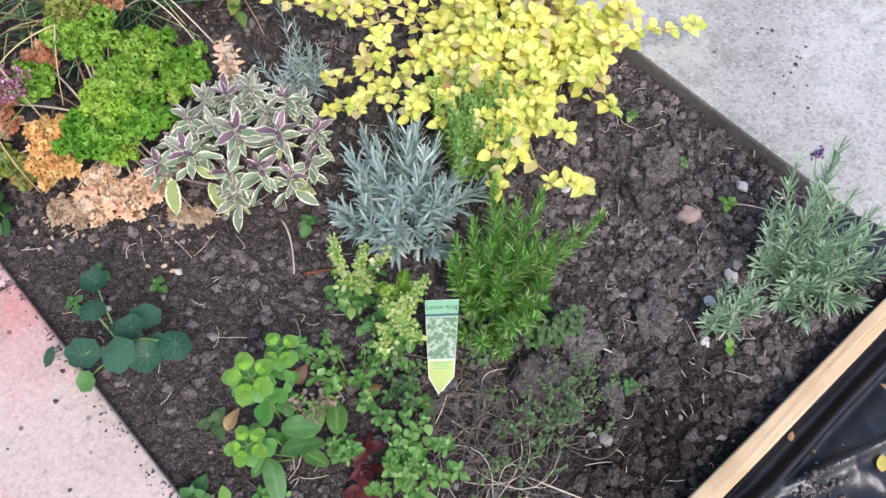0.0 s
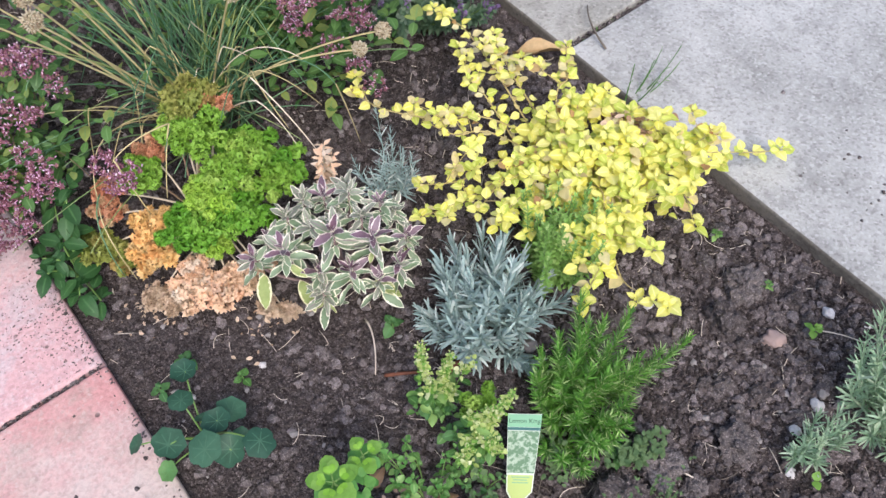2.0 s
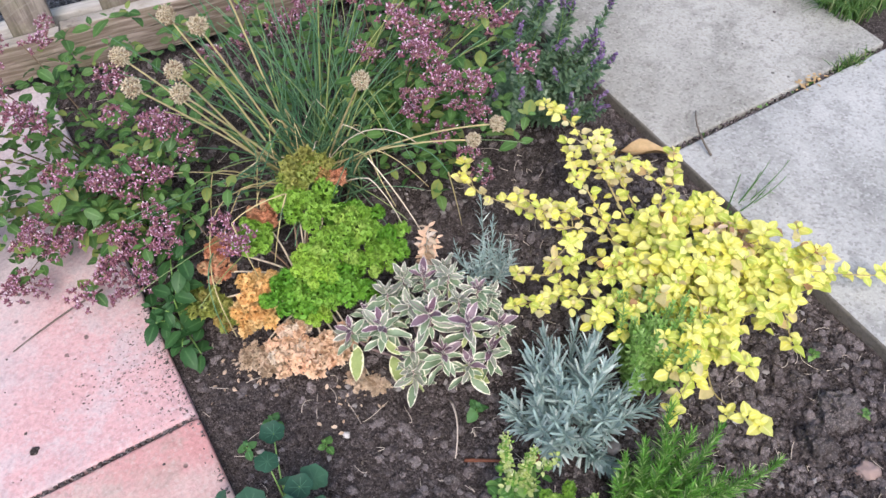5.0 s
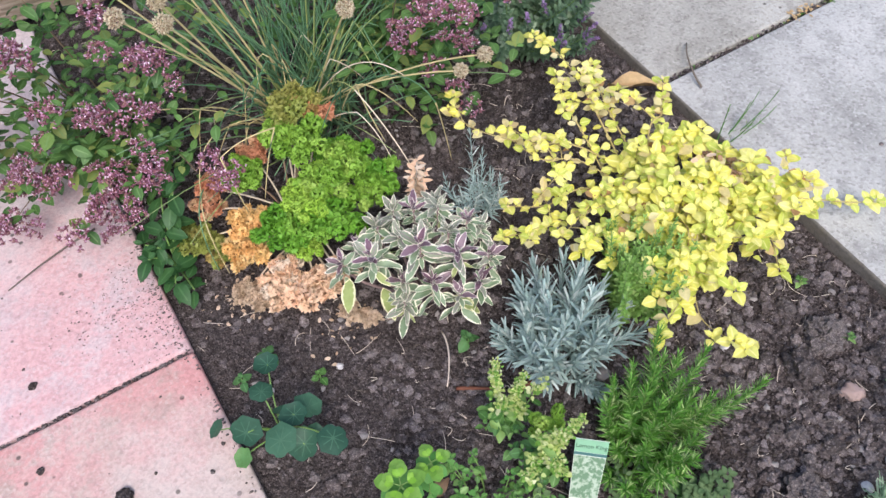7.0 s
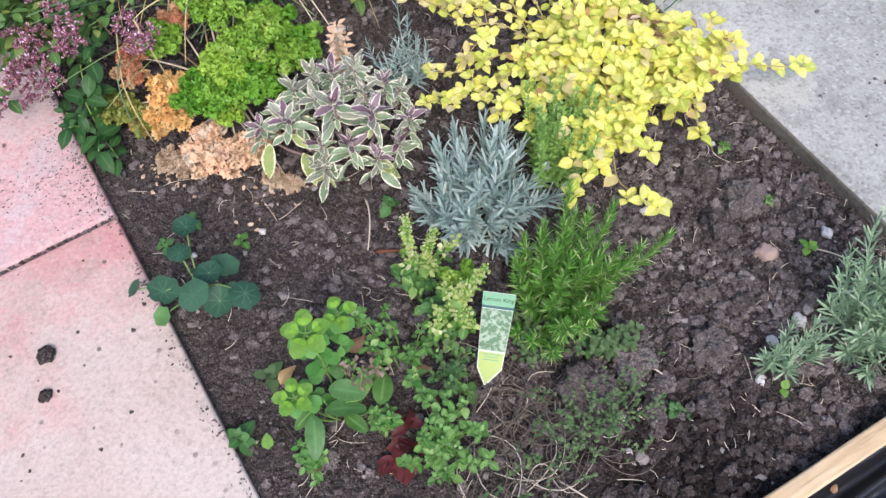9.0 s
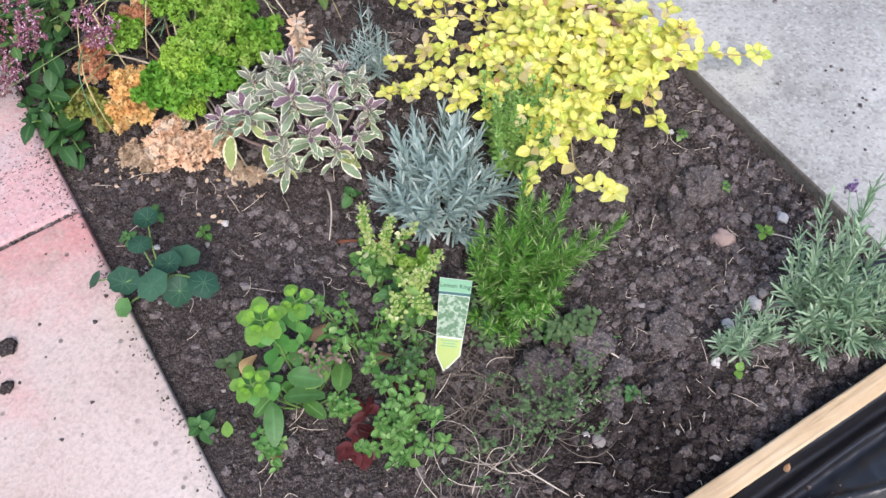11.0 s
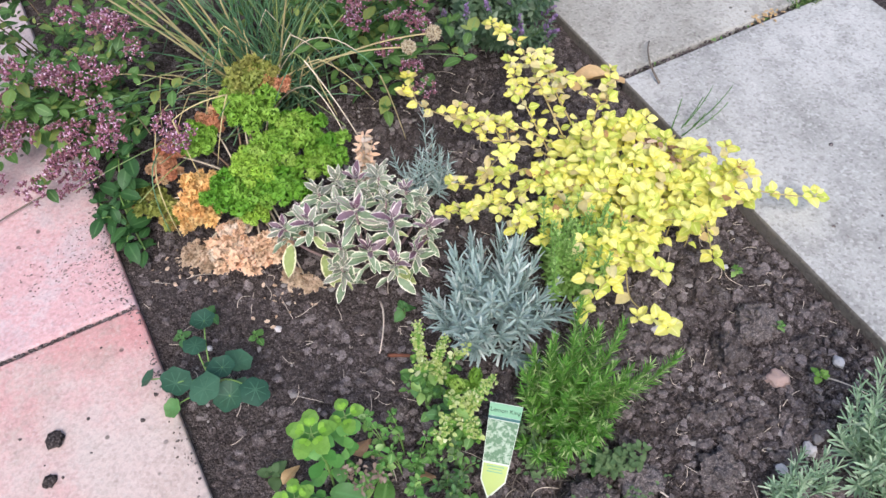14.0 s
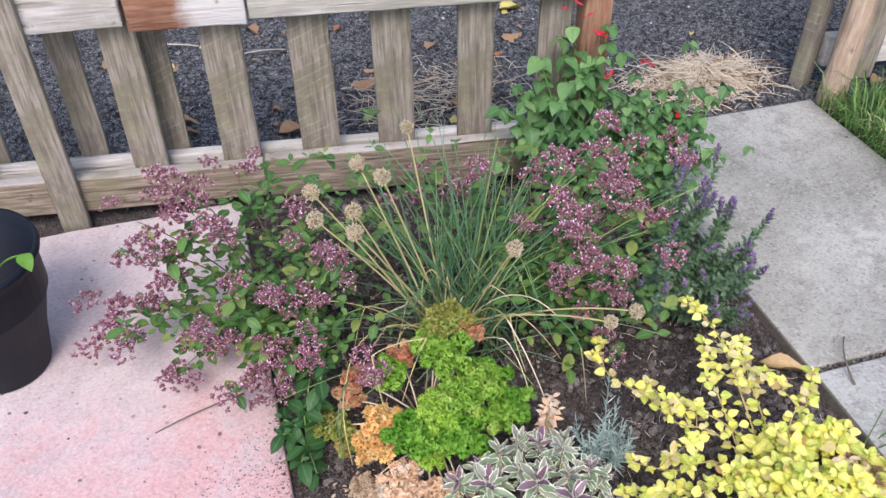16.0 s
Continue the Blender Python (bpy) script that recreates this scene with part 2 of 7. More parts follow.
RAIL = timber("weathered_rail", (0.44, 0.41, 0.385), (0.64, 0.61, 0.58), (0.40, 0.39, 0.33), along=0)
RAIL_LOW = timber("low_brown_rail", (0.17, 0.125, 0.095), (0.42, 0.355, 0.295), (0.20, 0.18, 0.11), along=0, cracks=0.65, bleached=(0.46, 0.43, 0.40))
RAIL_STAINED = timber("stained_rail", (0.22, 0.10, 0.06), (0.34, 0.19, 0.13), None, along=0, fade=(0.56, 0.53, 0.51))
POST_RED = timber("red_stained_post", (0.27, 0.13, 0.08), (0.40, 0.25, 0.17), None)
POST_PALE = timber("barked_post", (0.42, 0.30, 0.21), (0.60, 0.47, 0.37), None)
BATTEN = timber("new_batten", (0.60, 0.43, 0.25), (0.68, 0.52, 0.34), None, along=0, rough=0.6, grain=0.6, cracks=0.15)
PLASTIC = plain("black_sheeting", (0.010, 0.010, 0.012), (0.018, 0.018, 0.021), 0.38, 45.0, 0.6, 0.7)
BUCKET = plain("black_bucket_plastic", (0.006, 0.008, 0.014), (0.009, 0.011, 0.019), 0.5, 30.0, 0.05, 0.2)
STRAW = plain("dry_straw", (0.55, 0.45, 0.32), (0.76, 0.67, 0.53), 0.7, 8.0)
TWIG = plain("brown_twig", (0.10, 0.078, 0.06), (0.20, 0.165, 0.13), 0.8)
TWIG_PALE = plain("pale_dry_stem", (0.45, 0.37, 0.28), (0.62, 0.55, 0.46), 0.7)
BARK = plain("red_bark", (0.12, 0.04, 0.02), (0.2, 0.075, 0.04), 0.8)

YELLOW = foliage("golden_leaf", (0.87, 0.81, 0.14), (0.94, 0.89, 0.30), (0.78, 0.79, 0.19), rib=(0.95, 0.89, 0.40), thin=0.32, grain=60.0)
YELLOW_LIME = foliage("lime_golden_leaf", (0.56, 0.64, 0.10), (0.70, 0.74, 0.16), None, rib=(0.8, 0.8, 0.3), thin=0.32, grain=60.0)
YELLOW_DRY = foliage("faded_golden_leaf", (0.74, 0.60, 0.26), (0.8, 0.72, 0.4), (0.45, 0.24, 0.1), thin=0.3)
YELLOW_STEM = plain("golden_stem", (0.38, 0.28, 0.1), (0.5, 0.42, 0.18), 0.6)
SAGE = foliage("variegated_sage_leaf", (0.19, 0.27, 0.15), (0.32, 0.41, 0.26), None, (0.85, 0.83, 0.64), 0.73, thin=0.2, rough=0.65)
SAGE_PURPLE = foliage("purple_sage_leaf", (0.19, 0.10, 0.14), (0.29, 0.205, 0.23), None, (0.78, 0.69, 0.63), 0.77, thin=0.2, rough=0.65)
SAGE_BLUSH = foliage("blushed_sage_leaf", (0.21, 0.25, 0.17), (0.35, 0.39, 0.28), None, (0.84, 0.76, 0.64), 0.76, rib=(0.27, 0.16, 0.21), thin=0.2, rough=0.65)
SAGE_OLD = foliage("old_sage_leaf", (0.30, 0.37, 0.12), (0.44, 0.49, 0.20), None, (0.78, 0.75, 0.46), 0.74, thin=0.2, rough=0.65)
SAGE_STEM = plain("sage_stem", (0.2, 0.12, 0.14), (0.3, 0.22, 0.18), 0.7)
PARSLEY = foliage("curly_parsley_leaf", (0.22, 0.43, 0.045), (0.34, 0.56, 0.085), (0.45, 0.64, 0.13), thin=0.3, grain=60.0)
PARSLEY_DEEP = foliage("deep_green_parsley_leaf", (0.13, 0.35, 0.028), (0.21, 0.46, 0.05), (0.29, 0.53, 0.075), thin=0.3, grain=60.0)
PARSLEY_LIME = foliage("lime_parsley_leaf", (0.36, 0.60, 0.06), (0.46, 0.68, 0.11), None, thin=0.3, grain=60.0)
PARSLEY_RED = foliage("reddened_parsley_leaf", (0.62, 0.24, 0.13), (0.70, 0.36, 0.21), (0.66, 0.46, 0.26), thin=0.25, grain=60.0)
PARSLEY_DULL = foliage("fading_parsley_leaf", (0.25, 0.31, 0.06), (0.38, 0.36, 0.10), (0.46, 0.29, 0.10), thin=0.25, grain=60.0)
PARSLEY_ORANGE = foliage("orange_dead_parsley", (0.92, 0.56, 0.20), (0.94, 0.67, 0.32), (0.85, 0.48, 0.18), thin=0.3, grain=60.0)
PARSLEY_TAN = foliage("tan_dead_parsley", (0.88, 0.56, 0.36), (0.92, 0.67, 0.47), (0.9, 0.74, 0.6), thin=0.25, grain=60.0)
PARSLEY_RUST = foliage("rusty_dead_parsley", (0.42, 0.15, 0.06), (0.52, 0.24, 0.11), (0.5, 0.32, 0.15), thin=0.25, grain=60.0)
PARSLEY_OLD = foliage("brown_dead_parsley", (0.62, 0.45, 0.31), (0.72, 0.56, 0.41), (0.45, 0.31, 0.2), thin=0.25, grain=60.0)
PARSLEY_STEM = plain("parsley_stalk", (0.2, 0.1, 0.1), (0.3, 0.22, 0.12), 0.5)
SILVER = foliage("silver_leaf", (0.30, 0.41, 0.38), (0.44, 0.545, 0.505), (0.63, 0.70, 0.655), rough=0.8, thin=0.15)
SILVER_GREEN = foliage("grey_green_leaf", (0.25, 0.39, 0.23), (0.37, 0.50, 0.33), (0.52, 0.62, 0.44), rough=0.75, thin=0.2)
ROSEMARY = foliage("rosemary_leaf", (0.075, 0.23, 0.03), (0.185, 0.41, 0.07), (0.50, 0.63, 0.28), rough=0.4, thin=0.2)
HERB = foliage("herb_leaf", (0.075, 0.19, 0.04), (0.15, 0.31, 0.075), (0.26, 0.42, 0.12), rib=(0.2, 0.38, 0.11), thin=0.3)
HERB_PALE = foliage("pale_bract", (0.42, 0.52, 0.14), (0.56, 0.63, 0.25), (0.68, 0.70, 0.40), thin=0.3)
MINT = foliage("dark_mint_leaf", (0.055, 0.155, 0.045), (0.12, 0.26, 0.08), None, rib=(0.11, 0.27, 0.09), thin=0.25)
THYME = foliage("dusty_thyme_leaf", (0.07, 0.135, 0.05), (0.145, 0.22, 0.09), None, thin=0.2, rough=0.7)
SPURGE = foliage("spurge_leaf", (0.17, 0.36, 0.055), (0.25, 0.45, 0.09), None, thin=0.35)
SPURGE_LIME = foliage("spurge_bract", (0.23, 0.48, 0.045), (0.31, 0.56, 0.075), None, thin=0.35)
HERB_LIGHT = foliage("fresh_oregano_leaf", (0.115, 0.28, 0.06), (0.20, 0.39, 0.11), (0.33, 0.50, 0.18), rib=(0.3, 0.48, 0.15), thin=0.3)
WITHERED = foliage("withered_flower", (0.22, 0.15, 0.11), (0.32, 0.24, 0.19), None, thin=0.2)
SPURGE_LOW = foliage("lower_spurge_leaf", (0.09, 0.28, 0.055), (0.16, 0.37, 0.09), None, thin=0.3)
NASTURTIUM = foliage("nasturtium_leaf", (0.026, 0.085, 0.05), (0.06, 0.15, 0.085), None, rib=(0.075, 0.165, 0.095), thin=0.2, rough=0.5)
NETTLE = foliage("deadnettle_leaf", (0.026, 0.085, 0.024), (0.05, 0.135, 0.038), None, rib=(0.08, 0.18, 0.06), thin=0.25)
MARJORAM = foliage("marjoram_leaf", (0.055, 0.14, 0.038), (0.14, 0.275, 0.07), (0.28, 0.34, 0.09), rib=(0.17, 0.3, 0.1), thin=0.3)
MARJ_STEM = plain("marjoram_stem", (0.14, 0.07, 0.06), (0.22, 0.18, 0.09), 0.6)
CALYX = foliage("purple_calyx", (0.20, 0.065, 0.095), (0.33, 0.14, 0.18), (0.38, 0.22, 0.18), thin=0.15)
PETAL = foliage("mauve_petal", (0.57, 0.27, 0.44), (0.72, 0.45, 0.59), (0.86, 0.71, 0.79), thin=0.3)
VIOLET = foliage("violet_flower", (0.20, 0.115, 0.28), (0.35, 0.23, 0.44), (0.25, 0.21, 0.25), thin=0.2)
BLUE_LEAF = foliage("hyssop_leaf", (0.085, 0.155, 0.08), (0.16, 0.25, 0.14), (0.26, 0.34, 0.22), thin=0.25)
RED = foliage("red_flower", (0.60, 0.02, 0.04), (0.75, 0.06, 0.10), None, thin=0.3)
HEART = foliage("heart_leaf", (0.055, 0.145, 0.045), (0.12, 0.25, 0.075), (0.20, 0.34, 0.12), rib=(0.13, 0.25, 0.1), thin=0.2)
CHIVE = foliage("chive_blade", (0.075, 0.19, 0.10), (0.18, 0.32, 0.16), (0.40, 0.46, 0.16), rough=0.45, thin=0.1)
DRY_STALK = plain("dry_flower_stalk", (0.38, 0.30, 0.11), (0.62, 0.54, 0.30), 0.6, 12.0)
SEED = foliage("papery_seed_capsule", (0.58, 0.47, 0.30), (0.72, 0.62, 0.46), (0.36, 0.25, 0.16), thin=0.2, rough=0.8)
GRASS = foliage("grass_blade", (0.065, 0.155, 0.035), (0.15, 0.275, 0.07), (0.36, 0.42, 0.18), thin=0.25)
HUSK = foliage("dry_husk", (0.52, 0.34, 0.16), (0.62, 0.43, 0.22), None, rib=(0.45, 0.28, 0.12), thin=0.2)
FEATHER = foliage("feathery_leaf", (0.20, 0.39, 0.08), (0.32, 0.50, 0.14), (0.42, 0.58, 0.20), thin=0.3)
FALLEN = foliage("fallen_leaf", (0.32, 0.18, 0.10), (0.48, 0.31, 0.18), (0.20, 0.10, 0.06), rib=(0.4, 0.22, 0.1), thin=0.2)
FALLEN_YELLOW = foliage("yellow_fallen_leaf", (0.60, 0.48, 0.10), (0.68, 0.58, 0.22), None, thin=0.2)
GREEN_STEM = plain("green_stem", (0.12, 0.24, 0.05), (0.2, 0.32, 0.09), 0.5)
RED_WEED = foliage("dark_red_leaf", (0.085, 0.014, 0.015), (0.15, 0.03, 0.03), None, thin=0.2)

# ---- building blocks ----


def leaf_shape(wide, kind="ovate", fold=0.25, droop=0.15, n=5, wave=0.0):
    """A leaf one long that points to +y, with its face to +z: points, faces and the nearness to the rim."""
    prof = {"ovate": lambda t: math.sin(math.pi * t ** 0.75) ** 0.8, "lance": lambda t: math.sin(math.pi * t ** 0.9) ** 0.75,
            "spoon": lambda t: math.sin(math.pi * min(1, 0.06 + 0.94 * t ** 1.5)) ** 0.7, "needle": lambda t: min(1, 4 * t + 0.3) * (1 - t ** 4) + 0.02,
            "blunt": lambda t: math.sin(math.pi * (0.03 + 0.94 * t ** 0.9)) ** 0.55,
            "heart": lambda t: math.sin(math.pi * (0.2 + 0.8 * t) ** 0.8) ** 0.9 if t > 0 else 0.45}[kind]
    v, e, f = [], [], []
    for i in range(n + 1):
        t = i / n
        h = 0.5 * wide * max(prof(t), 0.03)
        for c in (-1, -0.55, 0, 0.55, 1):
            v.append((c * h, t, -droop * t * t + fold * abs(c) * h + wave * abs(c) * math.sin(9 * t + 2 * c)))
            e.append(abs(c) if 0 < i < n else 1.0)
    for i in range(n):
        for c in range(4):
            a = 5 * i + c
            f.append((a, a + 1, a + 6, a + 5))
    return np.array(v), f, np.array(e)


def needle_shape(wide, droop=0.15):
    v = [(-wide / 2, 0.03, 0), (wide / 2, 0.03, 0), (wide * 0.55, 0.5, -droop * 0.3), (0, 1, -droop), (-wide * 0.55, 0.5, -droop * 0.3), (0, 0.45, -droop * 0.2 - wide * 0.25)]
    return np.array(v), [(0, 1, 5), (1, 2, 5), (2, 3, 5), (3, 4, 5), (4, 0, 5)], np.array([1, 1, 1, 1, 1, 0.0])


def bead_shape(long=1.4):
    v = [(1, 0, 0), (0, 0, -long), (-1, 0, 0), (0, 0, long), (0, 1, 0), (0, -1, 0)]
    f = [(0, 4, 3), (4, 2, 3), (2, 5, 3), (5, 0, 3), (4, 0, 1), (2, 4, 1), (5, 2, 1), (0, 5, 1)]
    return np.array(v, float), f, np.ones(6)


def lump_shape(level, seed, rough=0.25):
    bm = bmesh.new()
    bmesh.ops.create_icosphere(bm, subdivisions=level, radius=1)
    for v in bm.verts:
        k = noise.noise(v.co * 1.1 + Vector((seed * 3.7, seed, 0))) + 0.5 * noise.noise(v.co * 2.6 + Vector((0, seed * 2.1, seed)))
        if level > 2:
            k += 0.35 * noise.noise(v.co * 6 + Vector((seed, 0, 0))) + 0.22 * noise.noise(v.co * 14) + 0.5 * (0.5 - noise.voronoi(v.co * 3.5 + Vector((seed, 1, 2)))[0][0])
        v.co *= 1 + rough * 1.6 * k
    bm.verts.index_update()
    out = np.array([v.co[:] for v in bm.verts]), [tuple(v.index for v in f.verts) for f in bm.faces], np.ones(len(bm.verts))
    bm.free()
    return out


def pointing(p, way, up=(0, 0, 1), size=1.0):
    """The pose that turns +y to way and +z as near to up as can be, at p."""
    y = Vector(way).normalized()
    z = Vector(up) - y * Vector(up).dot(y)
    if z.length < 1e-4:
        z = Vector((1, 0, 0)) - y * y.x
    z.normalize()
    x = y.cross(z)
    k = size if isinstance(size, tuple) else (size, size, size)
    return Matrix(((x.x * k[0], y.x * k[1], z.x * k[2], p[0]), (x.y * k[0], y.y * k[1], z.y * k[2], p[1]), (x.z * k[0], y.z * k[1], z.z * k[2], p[2]), (0, 0, 0, 1)))


class Heap:
    """Points and faces that become one mesh."""

    def __init__(self):
        self.v, self.f, self.e, self.m, self.n = [], [], [], [], 0

    def add(self, shape, m=None, slot=0):
        v, f, e = shape
        if m is not None:
            a = np.array(m)
            v = v @ a[:3, :3].T + a[:3, 3]
        self.v.append(v)
        self.f.extend(tuple(i + self.n for i in q) for q in f)
        self.e.append(e)
        self.m.extend([slot] * len(f))
        self.n += len(v)

    def mesh(self, name, *mats, smooth=True):
        d = bpy.data.meshes.new(name)
        d.from_pydata(np.concatenate(self.v).tolist(), [], self.f)
        for q in mats:
            d.materials.append(q)
        d.polygons.foreach_set("use_smooth", [smooth] * len(self.f))
        if len(mats) > 1:
            d.polygons.foreach_set("material_index", self.m)
        a = d.attributes.new("edge", "FLOAT", "POINT")
        a.data.foreach_set("value", np.concatenate(self.e).astype(np.float32))
        d.update()
        return d


def bezier(a, b, c, n):
    a, b, c = Vector(a), Vector(b), Vector(c)
    return [a * (1 - t) ** 2 + b * (2 * t * (1 - t)) + c * t * t for t in (i / n for i in range(n + 1))]


def tube(points, r0, r1, sides=5):
    """A tapered stalk along the points."""
    v, f = [], []
    k = len(points) - 1
    for i, p in enumerate(points):
        d = (points[min(i + 1, k)] - points[max(i - 1, 0)]).normalized()
        x = d.cross(Vector((0.31, 0.2, 0.93))).normalized()
        y = d.cross(x)
        r = r0 + (r1 - r0) * i / k
        for s in range(sides):
            a = 2 * math.pi * s / sides
            v.append((p + x * (r * math.cos(a)) + y * (r * math.sin(a)))[:])
    for i in range(k):
        for s in range(sides):
            a, b = i * sides + s, i * sides + (s + 1) % sides
            f.append((a, b, b + sides, a + sides))
    f += [tuple(range(sides))[::-1], tuple(range(k * sides, k * sides + sides))]
    return np.array(v), f, np.ones(len(v))


def solid(shape, mat, name="piece", smooth=False):
    h = Heap()
    h.add(shape)
    return h.mesh(name, mat, smooth=smooth)


def block(lx, ly, lz, bevel=0.003, seg=2, wear=0.0, cuts=0, seed=0):
    """A box with worn, rounded edges, its middle at the origin."""
    bm = bmesh.new()
    bmesh.ops.create_cube(bm, size=1)
    bmesh.ops.scale(bm, vec=(lx, ly, lz), verts=bm.verts)
    if cuts:
        big = max(lx, ly, lz)
        long = [e for e in bm.edges if abs(e.calc_length() - big) < 1e-6]
        bmesh.ops.subdivide_edges(bm, edges=long, cuts=cuts, use_grid_fill=True)
    bmesh.ops.bevel(bm, geom=[e for e in bm.edges if e.is_manifold and e.calc_face_angle(0) > 0.5], offset=bevel, segments=seg, affect="EDGES", profile=0.6)
    if wear:
        for v in bm.verts:
            q = v.co * 9 + Vector((seed, seed * 2, 0))
            v.co += Vector((noise.noise(q), noise.noise(q + Vector((7, 0, 0))), noise.noise(q + Vector((0, 9, 0))))) * wear
    bm.verts.index_update()
    out = np.array([v.co[:] for v in bm.verts]), [tuple(v.index for v in f.verts) for f in bm.faces], np.ones(len(bm.verts))
    bm.free()
    return out


def thing(name, base, label, category, group="", kind=""):
    ob = new(name)
    ob.empty_display_size = 0.05
    ob.location = base
    return tagged(ob, label, category, group, kind)


def part(name, mesh, parent, m=None, label=""):
    """A mesh as a part of parent; m is its pose in the world."""
    ob = new(name, mesh)
    ob.parent = parent
    w = Matrix.Identity(4) if m is None else m
    p, o = Vector((0, 0, 0)), parent
    while o:
        p += o.location
        o = o.parent
    ob.matrix_basis = Matrix.Translation(-p) @ w
    return tagged(ob, label)


class Plant:
    """A plant whose first 300 leaves are parts of their own; the rest are joined."""

    def __init__(self, name, base, label, category="herb", group="", limit=300):
        self.ob = thing(name, base, label, category, group)
        self.base, self.count, self.limit, self.rest, self.made = Vector(base), 0, limit, {}, {}

    def stem(self, points, r0, r1, mat, sides=5, name="stem"):
        part(name, solid(tube(points, r0, r1, sides), mat, name, True), self.ob)

    def leaf(self, shape, mat, m, name="leaf"):
        self.count += 1
        if self.count <= self.limit:
            key = (id(shape), mat.name)
            if key not in self.made:
                self.made[key] = solid(shape, mat, name, True)
            part(name, self.made[key], self.ob, m)
        else:
            self.rest.setdefault(mat.name, (mat, Heap()))[1].add(shape, m)

    def done(self):
        for mat, h in self.rest.values():
            tagged(part("leaves", h.mesh("leaves", mat), self.ob), kind="stuff")
        return self.ob


def aim(az, el):
    return Vector((math.cos(az) * math.cos(el), math.sin(az) * math.cos(el), math.sin(el)))


def rosette(plant, shapes, mat, p, size, rng, whorls=3, per=2, open0=0.15, open1=1.0, lean=None):
    """Leaves in crossed pairs round a tip, the outer ones flat and the inner ones steep."""
    turn = rng.uniform(0, 6.28)
    for w in range(whorls):
        k = w / max(1, whorls - 1)
        for q in range(per):
            az = turn + w * math.pi / per + q * 2 * math.pi / per + rng.uniform(-0.25, 0.25)
            el = open0 + (open1 - open0) * k + rng.uniform(-0.3, 0.3)
            way = aim(az, el)
            if lean is not None:
                way = (way + lean).normalized()
            s = size * (1 - 0.5 * k) * rng.uniform(0.7, 1.2)
            plant.leaf(rng.choice(shapes), rng.choice(mat) if isinstance(mat, list) else mat, pointing(Vector(p) + way * 0.002 + Vector((0, 0, 0.004 * w)), way, (rng.gauss(0, 0.3), rng.gauss(0, 0.3), 1), s))

# ---- the ground, the bed and the paving ----


def soil_z(x, y):
    a = Vector((x, y, 0))
    z = -0.022 + 0.010 * noise.noise(a * 4) + 0.0035 * noise.noise(a * 13) + 0.003 * noise.noise(a * 90)
    rough = 0.35 + 0.65 * min(1, max(0, (x - 0.1) / 0.4)) if y < 0.95 else 0.8
    for scale, high in ((34, 0.009), (75, 0.006), (150, 0.0035)):
        d = noise.voronoi(a * scale + Vector((0, 0, scale)))[0][0]
        z += 0.32 * rough * high * max(0, 0.75 - d)
    z -= 0.004 * min(1, max(0, (x - 0.88) / 0.06))
    return z - 0.012 * max(0, 1 - abs(x - 0.42) / 0.25) * max(0, 1 - abs(y - 0.16) / 0.12)


def sheet(name, x0, x1, y0, y1, nx, ny, height, mat):
    v = [(x0 + (x1 - x0) * i / nx, y0 + (y1 - y0) * j / ny) for j in range(ny + 1) for i in range(nx + 1)]
    v = np.array([(x, y, height(x, y)) for x, y in v])
    f = [(j * (nx + 1) + i, j * (nx + 1) + i + 1, (j + 1) * (nx + 1) + i + 1, (j + 1) * (nx + 1) + i) for j in range(ny) for i in range(nx)]
    return new(name, solid((v, f, np.ones(len(v))), mat, name, True))


tagged(sheet("ground", -60, 60, -60, 60, 8, 8, lambda x, y: -0.06, GRAVEL), "bare dark ground round the garden bed", "ground", kind="structure")
soil = tagged(sheet("soil_bed", -0.03, 0.98, 0.03, 1.9, 240, 430, soil_z, SOIL), "crumbly brown garden soil of a herb bed", "soil", kind="structure")


def gravel_z(x, y):
    return -0.012 + 0.006 * noise.noise(Vector((x * 3, y * 3, 5))) + 0.004 * noise.noise(Vector((x * 20, y * 20, 2)))


def gravel_low(x, y):
    f = 1.7 if x > 0.9 else 1.79 - 0.145 * x
    return gravel_z(x, y) if y > f else -0.05


tagged(sheet("gravel_yard", -2.6, 3.4, 1.6, 5.0, 150, 90, gravel_low, GRAVEL), "dark grey gravel yard behind the fence", "gravel", kind="structure")

tagged(sheet("soil_strip", -1.8, 0.0, 1.70, 1.99, 260, 60, lambda x, y: -0.016 + 0.008 * noise.noise(Vector((x * 25, y * 25, 3))) + 0.004 * noise.noise(Vector((x * 70, y * 70, 3))) - 0.25 * max(0, y - 1.83 + 0.145 * x), SOIL), "strip of dark soil between paving and fence", "soil", kind="structure")

# pink paving beside the bed, concrete path along its other side
pink = tagged(thing("pavement", (-0.5, 0.6, -0.06), "worn pink concrete paving slabs beside the bed", "paving"), kind="structure")
for k, (x0, x1, y0, y1) in enumerate(((-0.90, 0.008, -0.02, 0.878), (-0.90, 0.008, 0.8845, 1.755), (-1.82, -0.912, -0.02, 0.878), (-1.82, -0.912, 0.8845, 1.755), (-0.90, 0.008, -0.93, -0.032))):
    part("paving_slab", solid(block(x1 - x0, y1 - y0, 0.05, 0.006, 3, 0.0030, 24, k), PINK_FAR if y0 > 0.5 else PINK_SLAB, "paving_slab", True), pink, pose((x0 + x1) / 2, (y0 + y1) / 2, -0.025))
path = tagged(thing("path", (1.24, 0.9, -0.08), "grey concrete path slabs with a soil-filled joint", "path"), kind="structure")
